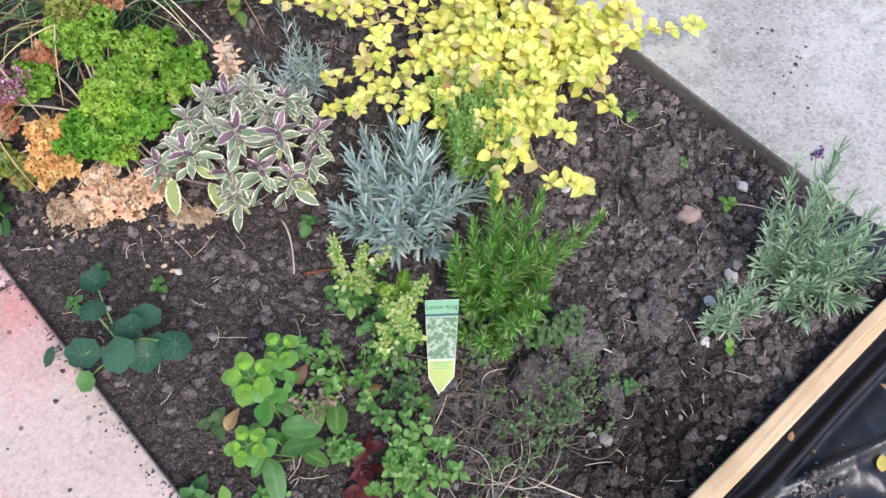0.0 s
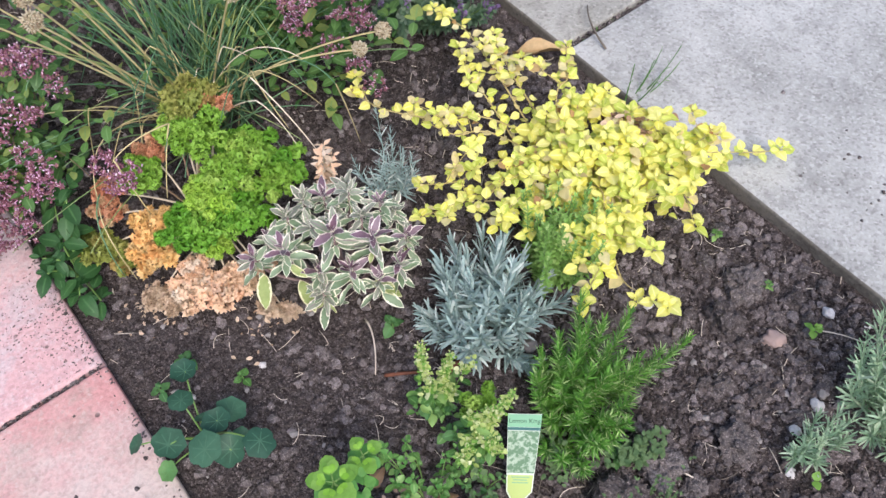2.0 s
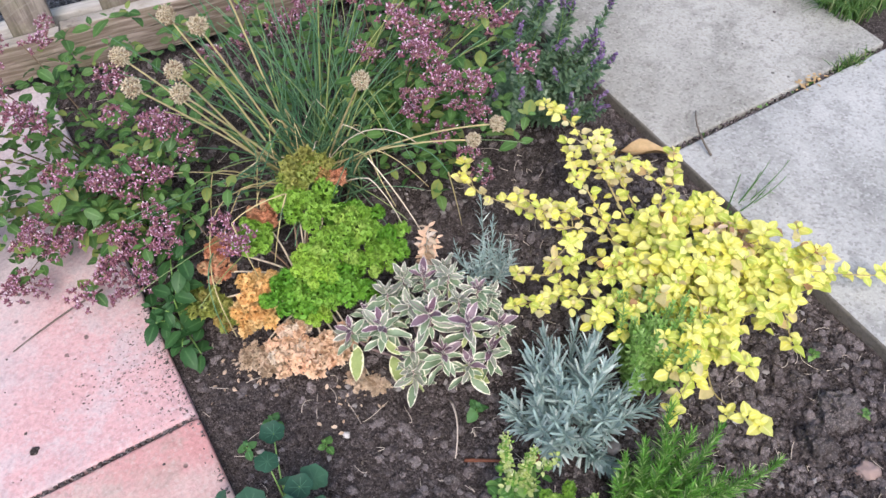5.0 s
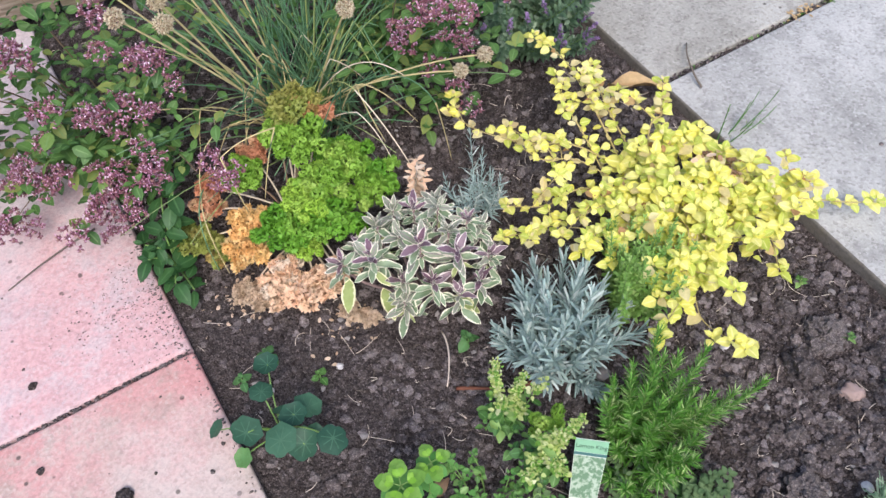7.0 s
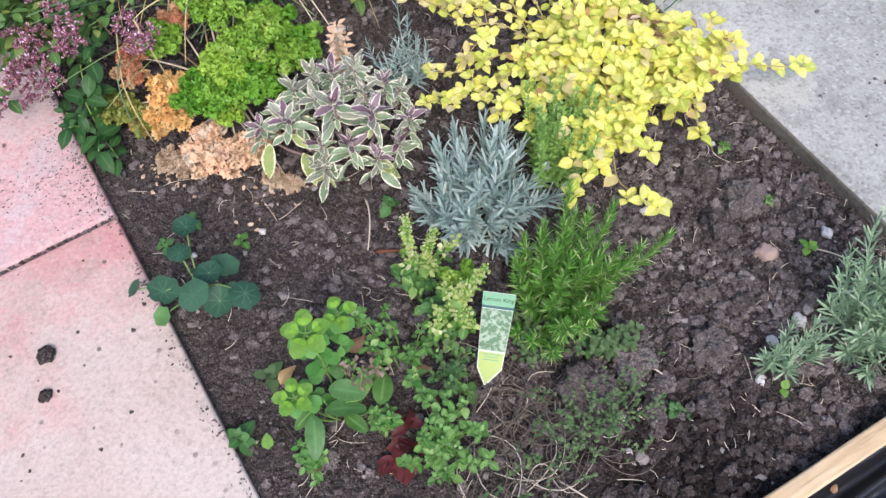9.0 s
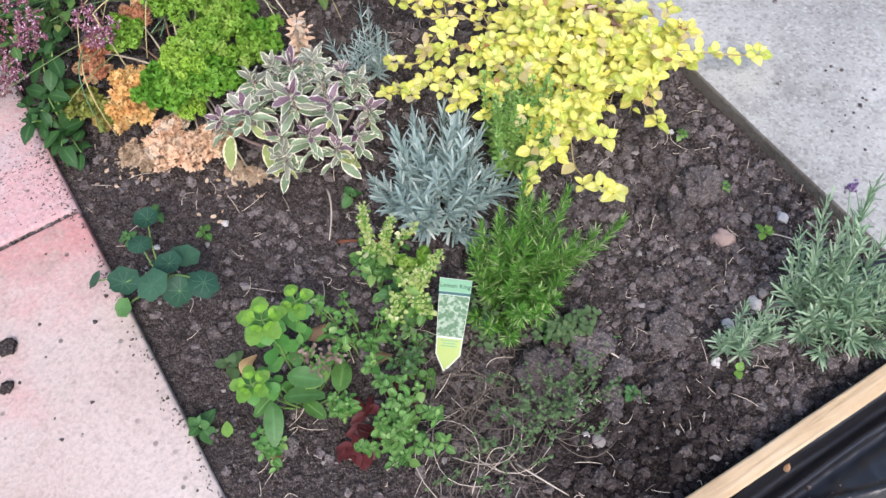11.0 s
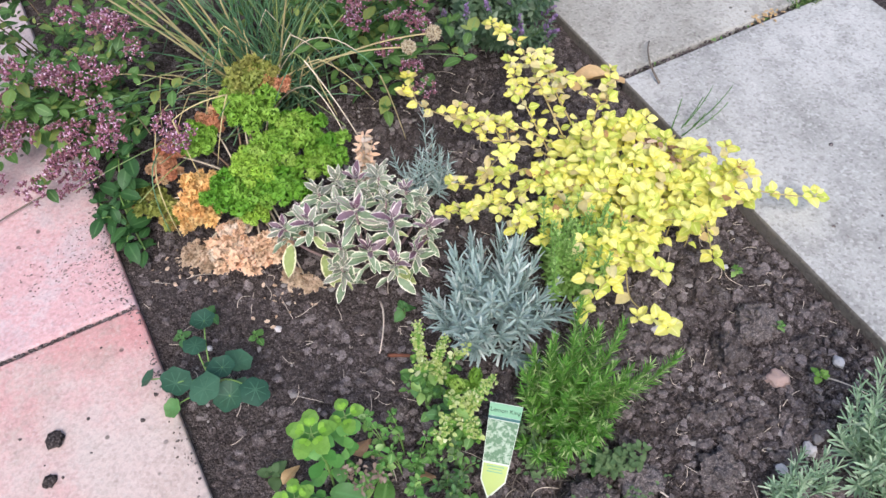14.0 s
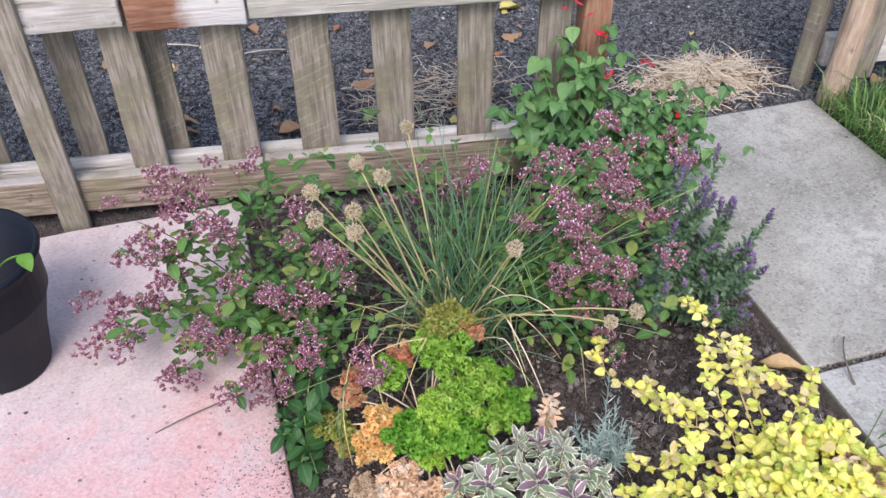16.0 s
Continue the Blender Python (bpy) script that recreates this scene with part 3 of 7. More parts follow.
for k, (y0, y1) in enumerate(((-0.9, 0.0), (0.008, 0.926), (0.94, 1.765))):
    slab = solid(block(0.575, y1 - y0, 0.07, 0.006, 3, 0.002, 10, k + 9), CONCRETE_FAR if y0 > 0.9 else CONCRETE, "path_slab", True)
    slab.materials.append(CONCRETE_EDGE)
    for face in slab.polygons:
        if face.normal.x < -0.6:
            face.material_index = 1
    part("path_slab", slab, path, pose(1.2375, (y0 + y1) / 2, -0.035))

rng = random.Random(4)
FENCE0 = Vector((-0.46, 1.822, 0))
FALONG = Vector((math.cos(radians(8.3)), -math.sin(radians(8.3)), 0))
FBACK = Vector((math.sin(radians(8.3)), math.cos(radians(8.3)), 0))


def at_fence(s, off, z, tilt=0.0, twist=0.0):
    p = FENCE0 + FALONG * s + FBACK * off
    return pose(p.x, p.y, z, 0, tilt, -8.3 + twist)


fence = thing("picket_fence", (*FENCE0[:2], 0), "weathered low picket fence of reused grey boards", "fence")
for s, z0, z1, w, off, tilt in ((-0.10, -0.02, 0.62, 0.075, -0.026, 0), (0.115, -0.02, 0.60, 0.062, -0.026, 0.0), (0.30, 0.03, 0.60, 0.075, 0.026, 0.6), (0.497, 0.03, 0.60, 0.082, 0.026, 0.3), (0.672, 0.03, 0.60, 0.084, 0.026, 0),
                                (0.842, 0.03, 0.60, 0.082, 0.026, -0.3), (1.02, 0.03, 0.60, 0.078, 0.026, 0), (1.19, 0.03, 0.58, 0.07, 0.026, 0)):
    part("picket", solid(block(w, 0.018, z1 - z0, 0.003, 2, 0.0022, 14, s * 9), PICKET, "picket", True), fence, at_fence(s, off, (z0 + z1) / 2, tilt, rng.uniform(-2, 2)))
for s, off in ((-0.05, 0.095), (0.165, 0.095), (0.345, 0.095)):
    part("back_picket", solid(block(0.06, 0.016, 0.58, 0.003, 2, 0.002, 14, s * 5), PICKET, "back_picket", True), fence, at_fence(s, off, 0.31, 0, 1))
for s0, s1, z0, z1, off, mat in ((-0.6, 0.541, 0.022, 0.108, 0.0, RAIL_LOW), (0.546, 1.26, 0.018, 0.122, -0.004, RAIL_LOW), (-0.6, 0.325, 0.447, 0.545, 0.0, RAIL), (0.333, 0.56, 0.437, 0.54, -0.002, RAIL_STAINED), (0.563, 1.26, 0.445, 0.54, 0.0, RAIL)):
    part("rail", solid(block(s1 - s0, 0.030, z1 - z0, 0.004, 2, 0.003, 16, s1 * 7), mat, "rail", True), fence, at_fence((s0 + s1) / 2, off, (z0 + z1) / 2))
for s0, s1, z in ((-0.6, 1.2, 0.06), (-0.6, 1.2, 0.49)):
    part("back_rail", solid(block(s1 - s0, 0.03, 0.09, 0.004, 2, 0.003, 16, 3), RAIL, "back_rail", True), fence, at_fence((s0 + s1) / 2, 0.068, z))
part("post", solid(block(0.062, 0.06, 0.74, 0.008, 3, 0.003, 14, 2), POST_RED, "post", True), fence, at_fence(1.275, 0.03, 0.33), "red-brown stained post")

# fence past the gap
far = thing("picket_fence", (1.57, 1.75, 0), "weathered picket fence end with a barked round post", "fence")
pts = bezier((1.57, 1.745, -0.05), (1.57, 1.745, 0.3), (1.575, 1.745, 0.75), 10)
part("post", solid(tube([p + Vector((0.004 * math.sin(9 * p.z), 0, 0)) for p in pts], 0.036, 0.033, 14), POST_PALE, "post", True), far, None, "pale barked round post")
part("post", solid(block(0.05, 0.04, 0.7, 0.006, 2, 0.002, 12, 5), PICKET, "post", True), far, pose(1.555, 1.86, 0.32, 0, 0, 20))
for k in range(4):
    part("picket", solid(block(0.075, 0.018, 0.56, 0.003, 2, 0.002, 12, k + 20), PICKET, "picket", True), far, pose(1.69 + 0.15 * k, 1.80 - 0.02 * k, 0.30, 0, 1, -8))
for z in (0.10, 0.49):
    part("rail", solid(block(0.8, 0.03, 0.09, 0.004, 2, 0.002, 14, z * 8), RAIL, "rail", True), far, pose(1.98, 1.79, z, 0, 0, -7))

# batten and black sheeting at the bed's near end
new("timber_batten", solid(block(1.5, 0.027, 0.02, 0.003, 2, 0.0012, 20, 1), BATTEN, "timber_batten", True))
batten = bpy.data.objects["timber_batten"]
batten.matrix_world = pose(0.85, 0.0295, 0.002, 0, 0, -1.85)
tagged(batten, "pale new softwood batten edging the bed", "timber")


def liner_z(x, y):
    d = 0.018 - 0.032 * (x - 0.75) - y
    ridge = 0.029 + 0.004 * noise.noise(Vector((x * 6, 0, 2)))
    z = -0.006 - 0.026 * min(1, max(0, d) / 0.010)
    z += 0.024 * math.exp(-((d - ridge) / 0.006) ** 2) + 0.012 * math.exp(-((d - 0.062 - 0.35 * (x - 0.62)) / 0.007) ** 2)
    z += 0.016 * min(1, max(0, (d - ridge) / 0.03))
    far = min(1, max(0, d - 0.03) * 20)
    z += far * (0.010 * noise.noise(Vector((x * 9, y * 12, 3))) + 0.008 * (1 - abs(noise.noise(Vector((x * 17, y * 17 - x * 9, 6))))) ** 5 + 0.003 * noise.noise(Vector((x * 50, y * 50, 8))))
    return z


tagged(sheet("black_plastic_sheet", 0.012, 1.6, -0.8, 0.024, 330, 200, lambda x, y: liner_z(x, y) if x < 0.955 else liner_z(x, y) * 0.4 + 0.02, PLASTIC), "crumpled shiny black plastic sheet behind the batten", "plastic sheet")
tagged(sheet("black_plastic_flap", 0.86, 0.955, 0.064, 0.16, 16, 16, lambda x, y: 0.002 + 0.012 * noise.noise(Vector((x * 30, y * 30, 0))) - 0.1 * max(0, y - 0.11), PLASTIC), "loose flap of black plastic on the soil", "plastic sheet")

# bucket on the paving
def lathe(profile, sides=40):
    v, f = [], []
    for r, z in profile:
        for s in range(sides):
            a = 2 * math.pi * s / sides
            v.append((r * math.cos(a), r * math.sin(a), z))
    for i in range(len(profile) - 1):
        for s in range(sides):
            a, b = i * sides + s, i * sides + (s + 1) % sides
            f.append((a, b, b + sides, a + sides))
    return np.array(v), f, np.ones(len(v))


bucket = thing("bucket", (-0.456, 1.377, 0), "black plastic florist bucket standing on the paving", "bucket")
part("body", solid(lathe([(0.0, 0.003), (0.066, 0.003), (0.073, 0.0), (0.077, 0.004), (0.124, 0.246), (0.129, 0.248), (0.133, 0.259), (0.130, 0.266), (0.123, 0.263), (0.120, 0.17), (0.116, 0.166), (0.074, 0.02), (0.0, 0.016)]), BUCKET, "body", True), bucket, pose(-0.456, 1.377, 0))
part("soil", solid(lathe([(0.0, 0.05), (0.06, 0.048), (0.080, 0.042)]), SOIL, "soil", True), bucket, pose(-0.456, 1.377, 0))

# loose clods and stones on the soil
LUMPS_S = [lump_shape(1, k, 0.50) for k in range(12)]
LUMPS_M = [lump_shape(2, k + 20, 0.52) for k in range(18)]
LUMPS_L = [lump_shape(3, k + 60, 0.33) for k in range(12)]


def scatter(name, mat, shapes, n, place, size, rng, flat=0.7, sink=0.3):
    h = Heap()
    for _ in range(n):
        x, y, z = place(rng)
        s = size(rng)
        m = Matrix.Translation((x, y, z + s * flat * (1 - sink))) @ Euler((rng.uniform(-0.4, 0.4), rng.uniform(-0.4, 0.4), rng.uniform(0, 6.28))).to_matrix().to_4x4() @ Matrix.Diagonal((s * rng.uniform(0.8, 1.3), s, s * flat, 1))
        h.add(rng.choice(shapes), m)
    return new(name, h.mesh(name, mat, smooth=False))


def in_bed(rng):
    while True:
        x, y = rng.uniform(0.02, 0.94), rng.uniform(0.055, 1.72)
        coarse = 0.4 + 0.6 * min(1, max(0, (x - 0.12) / 0.4)) if y < 0.95 else 0.6
        if rng.random() < coarse:
            return x, y, soil_z(x, y)


def in_coarse(rng):
    while True:
        x, y, z = in_bed(rng)
        k = 0.5 + 0.5 * noise.noise(Vector((x * 7, y * 7, 9)))
        if rng.random() < (0.4 + 0.6 * min(1, max(0, (x - 0.15) / 0.3)) if y < 0.95 else 0.6) * (0.35 + k):
            return x, y, z


tagged(scatter("soil_crumbs", SOIL, LUMPS_S, 42000, in_bed, lambda r: 0.0008 + 0.0030 * r.random() ** 2, random.Random(1)), "fine soil crumbs", "soil", kind="stuff")
tagged(scatter("soil_clods", CLOD, LUMPS_M, 11000, in_coarse, lambda r: 0.0018 + 0.0066 * r.random() ** 2.3, random.Random(2), 0.75, 0.5), "dry lumps of soil on the bed", "soil", kind="stuff")
tagged(scatter("crumbled_clods", BIG_CLOD, LUMPS_L, 430, in_coarse, lambda r: 0.0048 + 0.0080 * r.random() ** 2.2, random.Random(8), 0.75, 0.4), "crumbling clods of grey-brown soil on the bed", "soil", kind="stuff")
tagged(scatter("small_stones", STONE_GREY, LUMPS_S, 420, in_bed, lambda r: 0.002 + 0.004 * r.random() ** 2, random.Random(3)), "small pale grit in the soil", "gravel", kind="stuff")
for x, y, s in ((0.82, 0.40, 0.036), (0.75, 0.375, 0.034), (0.62, 0.24, 0.034), (0.515, 0.285, 0.036), (0.45, 0.285, 0.045), (0.50, 0.21, 0.022), (0.86, 0.335, 0.016), (0.56, 0.18, 0.02), (0.37, 0.325, 0.02), (0.67, 0.31, 0.018), (0.53, 0.235, 0.022), (0.70, 0.27, 0.017)):
    ob = new("soil_clod", solid(lump_shape(4, x * 31, 0.36), BIG_CLOD, "soil_clod", False))
    ob.matrix_world = pose(x, y, soil_z(x, y) + s * 0.25, rng.uniform(-15, 15), rng.uniform(-15, 15), rng.uniform(0, 360)) @ Matrix.Diagonal((s * 0.85, s * 0.75, s * 0.6, 1))
    tagged(ob, "large dry clod of grey-brown soil", "soil clod", "clods on the bed")
for x, y, s, mat, what in ((0.785, 0.312, 0.0160, STONE_PINK, "rounded pink stone on the soil"), (0.880, 0.290, 0.0095, STONE_PALE, "white chip of stone on the soil"), (0.183, 0.746, 0.0058, STONE_PALE, "small white stone on the soil"), (0.750, 0.209, 0.0105, STONE_PALE, "pale pinkish stone by the lavender"), (0.77, 0.215, 0.0082, STONE_GREY, "pale grey stone by the lavender"),
                           (0.696, 0.205, 0.0085, STONE_PALE, "long pale stone on the soil"), (0.91, 0.24, 0.0065, STONE_PALE, "small pale stone by the path"), (0.646, 0.171, 0.0090, STONE_PALE, "white stone beside a seedling"), (0.46, 0.232, 0.0065, STONE_PALE, "small white stone on dark soil"), (0.44, 0.19, 0.0065, STONE_PALE, "small white stone on dark soil"),
                           (0.08, 0.765, 0.0050, STONE_PALE, "small white stone by the nasturtium"), (0.685, 0.465, 0.0072, STONE_PALE, "pale flat stone under yellow leaves"), (0.50, 0.525, 0.0115, STONE_GREY, "flat grey stone beside the silver herb"), (0.85, 0.505, 0.0050, STONE_PALE, "small white stone by the path"), (0.45, 0.175, 0.0101, STONE_GREY, "grey stone on dark soil")):
    ob = new("stone", solid(lump_shape(3, x * 57, 0.26), mat, "stone", True))
    ob.matrix_world = pose(x, y, soil_z(x, y) + s * 0.4, rng.uniform(-10, 10), rng.uniform(-10, 10), rng.uniform(0, 360)) @ Matrix.Diagonal((s, s * 0.85, s * 0.75, 1))
    tagged(ob, what, "stone")


def in_yard(rng):
    while True:
        x, y = rng.uniform(-1.4, 2.4), 1.68 + 1.6 * rng.random() ** 1.3
        if y > (1.79 if x > 0.9 else 1.80 - 0.145 * x) and not (x > 1.45 and y < 1.8):
            return x, y, gravel_z(x, y)


tagged(scatter("gravel_chips", GRAVEL, LUMPS_S, 20000, in_yard, lambda r: 0.0022 + 0.006 * r.random() ** 2, random.Random(5)), "dark grey angular gravel chips", "gravel", kind="stuff")
tagged(scatter("gravel_flecks", STONE_PALE, LUMPS_S, 330, in_yard, lambda r: 0.0018 + 0.0035 * r.random() ** 2, random.Random(6), 0.6, 0.0), "white chips lying in the dark gravel", "gravel", kind="stuff")

# ---- plants ----
POINTED = [leaf_shape(0.6, "lance", 0.2, d, 5, 0.02) for d in (0.05, 0.25, 0.4)]
OVATE = [leaf_shape(0.72, "ovate", 0.2, d, 5, 0.02) for d in (0.05, 0.2, 0.35)]
BROAD = [leaf_shape(0.85, "ovate", 0.15, d, 6, 0.03) for d in (0.05, 0.2, 0.35)]
LONG = [leaf_shape(0.43, "lance", 0.25, d, 9, 0.02) for d in (0.05, 0.2, 0.4)]
SPOON = [leaf_shape(0.55, "spoon", 0.15, d, 6, 0.01) for d in (0.05, 0.2)]
HEARTS = [leaf_shape(0.82, "heart", 0.18, d, 7, 0.025) for d in (0.1, 0.25, 0.45)]
NEEDLE = [needle_shape(0.10, d) for d in (0.05, 0.2)]
FINE_NEEDLE = [needle_shape(0.092, d) for d in (-0.05, 0.1, 0.22)]
ROUND = [leaf_shape(w, k, f, d, 5, 0.03) for w, k, f, d in ((0.80, "ovate", 0.15, 0.02), (0.72, "ovate", 0.3, 0.18), (0.84, "ovate", 0.12, 0.30), (0.64, "blunt", 0.30, -0.06), (0.70, "ovate", 0.45, 0.1))]
SAGE_LEAF = [leaf_shape(w, k, f, d, 8, 0.04) for w, k, f, d in ((0.40, "lance", 0.30, 0.10), (0.36, "blunt", 0.45, 0.22), (0.44, "lance", 0.20, 0.34), (0.38, "lance", 0.5, 0.0))]
SPURGE_LEAF = [leaf_shape(w, "spoon", 0.12, d, 6, 0.015) for w, d in ((0.82, 0.08), (0.76, 0.2))]
OVAL = [leaf_shape(w, "blunt", 0.15, d, 7, 0.03) for w, d in ((0.56, 0.08), (0.62, 0.22), (0.50, 0.34))]


def strap_shape(wide, droop):
    """A blunt narrow leaf, channelled along the middle."""
    v, e = [], []
    for t, k in ((0.0, 0.55), (0.3, 0.9), (0.65, 1.0), (0.9, 0.8), (1.0, 0.3)):
        for c in (-1, 0, 1):
            v.append((0.5 * wide * k * c, t, -droop * t * t - (0.02 if c == 0 else 0)))
            e.append(abs(c))
    return np.array(v), [(3 * i + c, 3 * i + c + 1, 3 * i + c + 4, 3 * i + c + 3) for i in range(4) for c in range(2)], np.array(e, float)


STRAP = [strap_shape(0.115, d) for d in (-0.2, -0.08, 0.1, 0.25)]
SLIM = [strap_shape(0.12, d) for d in (-0.12, 0.0, 0.15, 0.32)]
BEAD = bead_shape()


def curl_shape(seed, n, size, sides=9, ragged=0.0):
    """One crisped leaflet: a ball of small frilled fans, one in radius."""
    rng = random.Random(seed)
    v, e, f = [(0, 0, 0)], [0.0], []
    for k in range(n):
        d = aim(2.4 * k + rng.uniform(-0.5, 0.5), math.asin(1 - 1.45 * (k + 0.5) / n))
        r = 0.80 + 0.20 * rng.random() + 0.28 * noise.noise(d * 2.1 + Vector((seed, 0, 0))) - ragged * rng.random()
        m = pointing(d * r, (d.cross(aim(rng.uniform(0, 6.28), 0.3)) + d * rng.uniform(0.0, 0.9)), d, size * rng.uniform(0.75, 1.25))
        hub = len(v)
        v.append((m @ Vector((0, 0, -0.25)))[:])
        e.append(0.0)
        for i in range(sides + 1):
            a = -2.2 + 4.4 * i / sides
            w = 0.75 + 0.25 * (i % 2)
            v.append((m @ Vector((w * math.sin(a), w * math.cos(a), 0.42 * (1 if i % 2 else -1) * rng.uniform(0.4, 1.2) + 0.2)))[:])
            e.append(1.0)
        f += [(hub, hub + i + 1, hub + i + 2) for i in range(sides)] + [(0, hub, hub + 1)]
    return np.array(v), f, np.array(e)


CURLS = [curl_shape(k, 54, 0.40) for k in range(5)]
CURLS_DEAD = [curl_shape(k + 30, 38, 0.46, 6, 0.45) for k in range(5)]
FROND = [curl_shape(k + 50, 90, 0.30) for k in range(4)]

# golden-leaved spreading herb
def sprig(plant, mats, line, size, rng, gap=0.0125, bare=0.25, crown=True):
    """Opposite pairs of leaves along a stem, each pair turned across the last, and a crown of leaves at the tip."""
    done, turn = 0.0, rng.uniform(0, 3)
    total = sum((line[i + 1] - line[i]).length for i in range(len(line) - 1))
    since = 0.0
    for i in range(len(line) - 1):
        step_ = (line[i + 1] - line[i]).length
        done += step_
        since += step_
        if done < bare * total or since < gap:
            continue
        since = 0.0
        turn += math.pi / 2
        for q in range(2):
            az = turn + q * math.pi + rng.uniform(-0.3, 0.3)
            way = aim(az, rng.uniform(-0.15, 0.55))
            plant.leaf(rng.choice(ROUND), rng.choice(mats), pointing(line[i + 1] + way * 0.003, way, (rng.gauss(0, 0.3) - 0.15, rng.gauss(0, 0.3) - 0.2, 1), size * rng.uniform(0.65, 1.15)))
    if crown:
        for k, (s, el) in enumerate(((1.05, 0.10), (0.85, 0.40), (0.5, 0.85))):
            for q in range(2):
                az = turn + (k + 1) * math.pi / 2 + q * math.pi + rng.uniform(-0.25, 0.25)
                way = aim(az, el + rng.uniform(-0.2, 0.2))
                plant.leaf(rng.choice(ROUND), rng.choice(mats), pointing(line[-1] + way * 0.002 + Vector((0, 0, 0.003 * k)), way, (rng.gauss(0, 0.25) - 0.15, rng.gauss(0, 0.25) - 0.2, 1), size * s * rng.uniform(0.85, 1.2)))


def smooth_line(points, n=9):
    """A soft curve through the points."""
    pts = [Vector(p) for p in points]
    out = []
    for i in range(len(pts) - 1):
        a, b = pts[max(i - 1, 0)], pts[min(i + 2, len(pts) - 1)]
        for k in range(n):
            t = k / n
            h1, h2 = pts[i] + (pts[i + 1] - a) / 6, pts[i + 1] - (b - pts[i]) / 6
            out.append(pts[i] * (1 - t) ** 3 + h1 * (3 * t * (1 - t) ** 2) + h2 * (3 * t * t * (1 - t)) + pts[i + 1] * t ** 3)
    return out + [pts[-1]]


rng = random.Random(11)
g = Plant("golden_oregano", (0.76, 0.72, -0.02), "sprawling golden-yellow leaved herb beside the path")
GOLD = [YELLOW] * 7 + [YELLOW_LIME] * 3 + [YELLOW_DRY]
PALE_GOLD = [YELLOW] * 3 + [YELLOW_DRY] * 2 + [YELLOW_LIME]
# long runners: towards the salvia, towards the chives, over the path, and down to the soil
upper = (((0.72, 0.83, 0.11), (0.735, 0.90, 0.12), (0.752, 0.98, 0.12), (0.742, 1.025, 0.13)), ((0.74, 0.84, 0.12), (0.755, 0.89, 0.13), (0.768, 0.93, 0.135)),
         ((0.69, 0.84, 0.10), (0.70, 0.91, 0.11), (0.715, 0.955, 0.12)), ((0.67, 0.82, 0.10), (0.60, 0.865, 0.11), (0.552, 0.935, 0.105), (0.536, 1.0, 0.10)),
         ((0.66, 0.80, 0.09), (0.61, 0.84, 0.09), (0.585, 0.90, 0.10)), ((0.76, 0.77, 0.12), (0.79, 0.78, 0.14), (0.805, 0.80, 0.13)))
side = (((0.64, 0.76, 0.08), (0.57, 0.77, 0.075), (0.52, 0.805, 0.07)), ((0.63, 0.73, 0.08), (0.55, 0.74, 0.07), (0.485, 0.765, 0.06)), ((0.64, 0.71, 0.10), (0.585, 0.71, 0.10), (0.545, 0.70, 0.09)),
        ((0.66, 0.68, 0.11), (0.60, 0.67, 0.105), (0.55, 0.66, 0.095)), ((0.68, 0.65, 0.11), (0.62, 0.64, 0.10), (0.575, 0.625, 0.09)))
path_side = (((0.82, 0.62, 0.11), (0.88, 0.575, 0.09), (0.935, 0.55, 0.07), (0.98, 0.53, 0.055), (1.02, 0.516, 0.045)), ((0.81, 0.60, 0.11), (0.86, 0.565, 0.09), (0.90, 0.55, 0.07)),
             ((0.80, 0.59, 0.11), (0.81, 0.54, 0.08), (0.80, 0.50, 0.045)), ((0.83, 0.63, 0.11), (0.875, 0.61, 0.09), (0.90, 0.60, 0.07)))
front = (((0.70, 0.61, 0.11), (0.665, 0.57, 0.09), (0.60, 0.545, 0.08)), ((0.72, 0.60, 0.11), (0.69, 0.56, 0.09), (0.67, 0.53, 0.08)), ((0.71, 0.60, 0.11), (0.66, 0.55, 0.08), (0.625, 0.52, 0.075)),
         ((0.74, 0.60, 0.12), (0.72, 0.565, 0.10), (0.70, 0.55, 0.09)), ((0.68, 0.58, 0.10), (0.64, 0.555, 0.09), (0.61, 0.565, 0.085)))
for ways, size, mats in ((upper, 0.0165, PALE_GOLD), (side, 0.0175, GOLD), (path_side, 0.0195, GOLD), (front, 0.0195, GOLD)):
    for way in ways:
        line = smooth_line([(0.75 + rng.uniform(-0.05, 0.05), 0.72 + rng.uniform(-0.05, 0.05), -0.015)] + list(way))
        g.stem(line, 0.0016, 0.0008, YELLOW_STEM)
        sprig(g, mats, line, size, rng)
        for k in range(3):
            i = rng.randrange(12, len(line) - 4)
            off = Vector((rng.gauss(0, 0.022), rng.gauss(0, 0.022), rng.uniform(0.005, 0.025)))
            twig = bezier(line[i], line[i] + off * 0.6 + Vector((0, 0, 0.008)), line[i] + off * 1.3, 6)
            g.stem(twig, 0.0009, 0.0006, YELLOW_STEM, 4)
            sprig(g, mats, twig, size * 0.95, rng, 0.010, 0.2)
# one thin runner that ends in a tuft on the bare soil
line = smooth_line([(0.70, 0.60, 0.07), (0.67, 0.54, 0.05), (0.645, 0.495, 0.055), (0.645, 0.45, 0.07)])
g.stem(line, 0.0014, 0.0008, YELLOW_STEM)
g.leaf(ROUND[2], YELLOW_DRY, pointing(line[16], (-1, -0.1, 0.1), (0, 0, 1), 0.024))
for off, s in (((-0.004, -0.012, 0.010), 0.021), ((0.008, -0.026, 0.004), 0.021), ((-0.018, 0.010, 0.0), 0.017)):
    p = line[-1] + Vector(off)
    sprig(g, [YELLOW], [line[-1], (line[-1] + p) / 2, p], s, rng, 0.05)
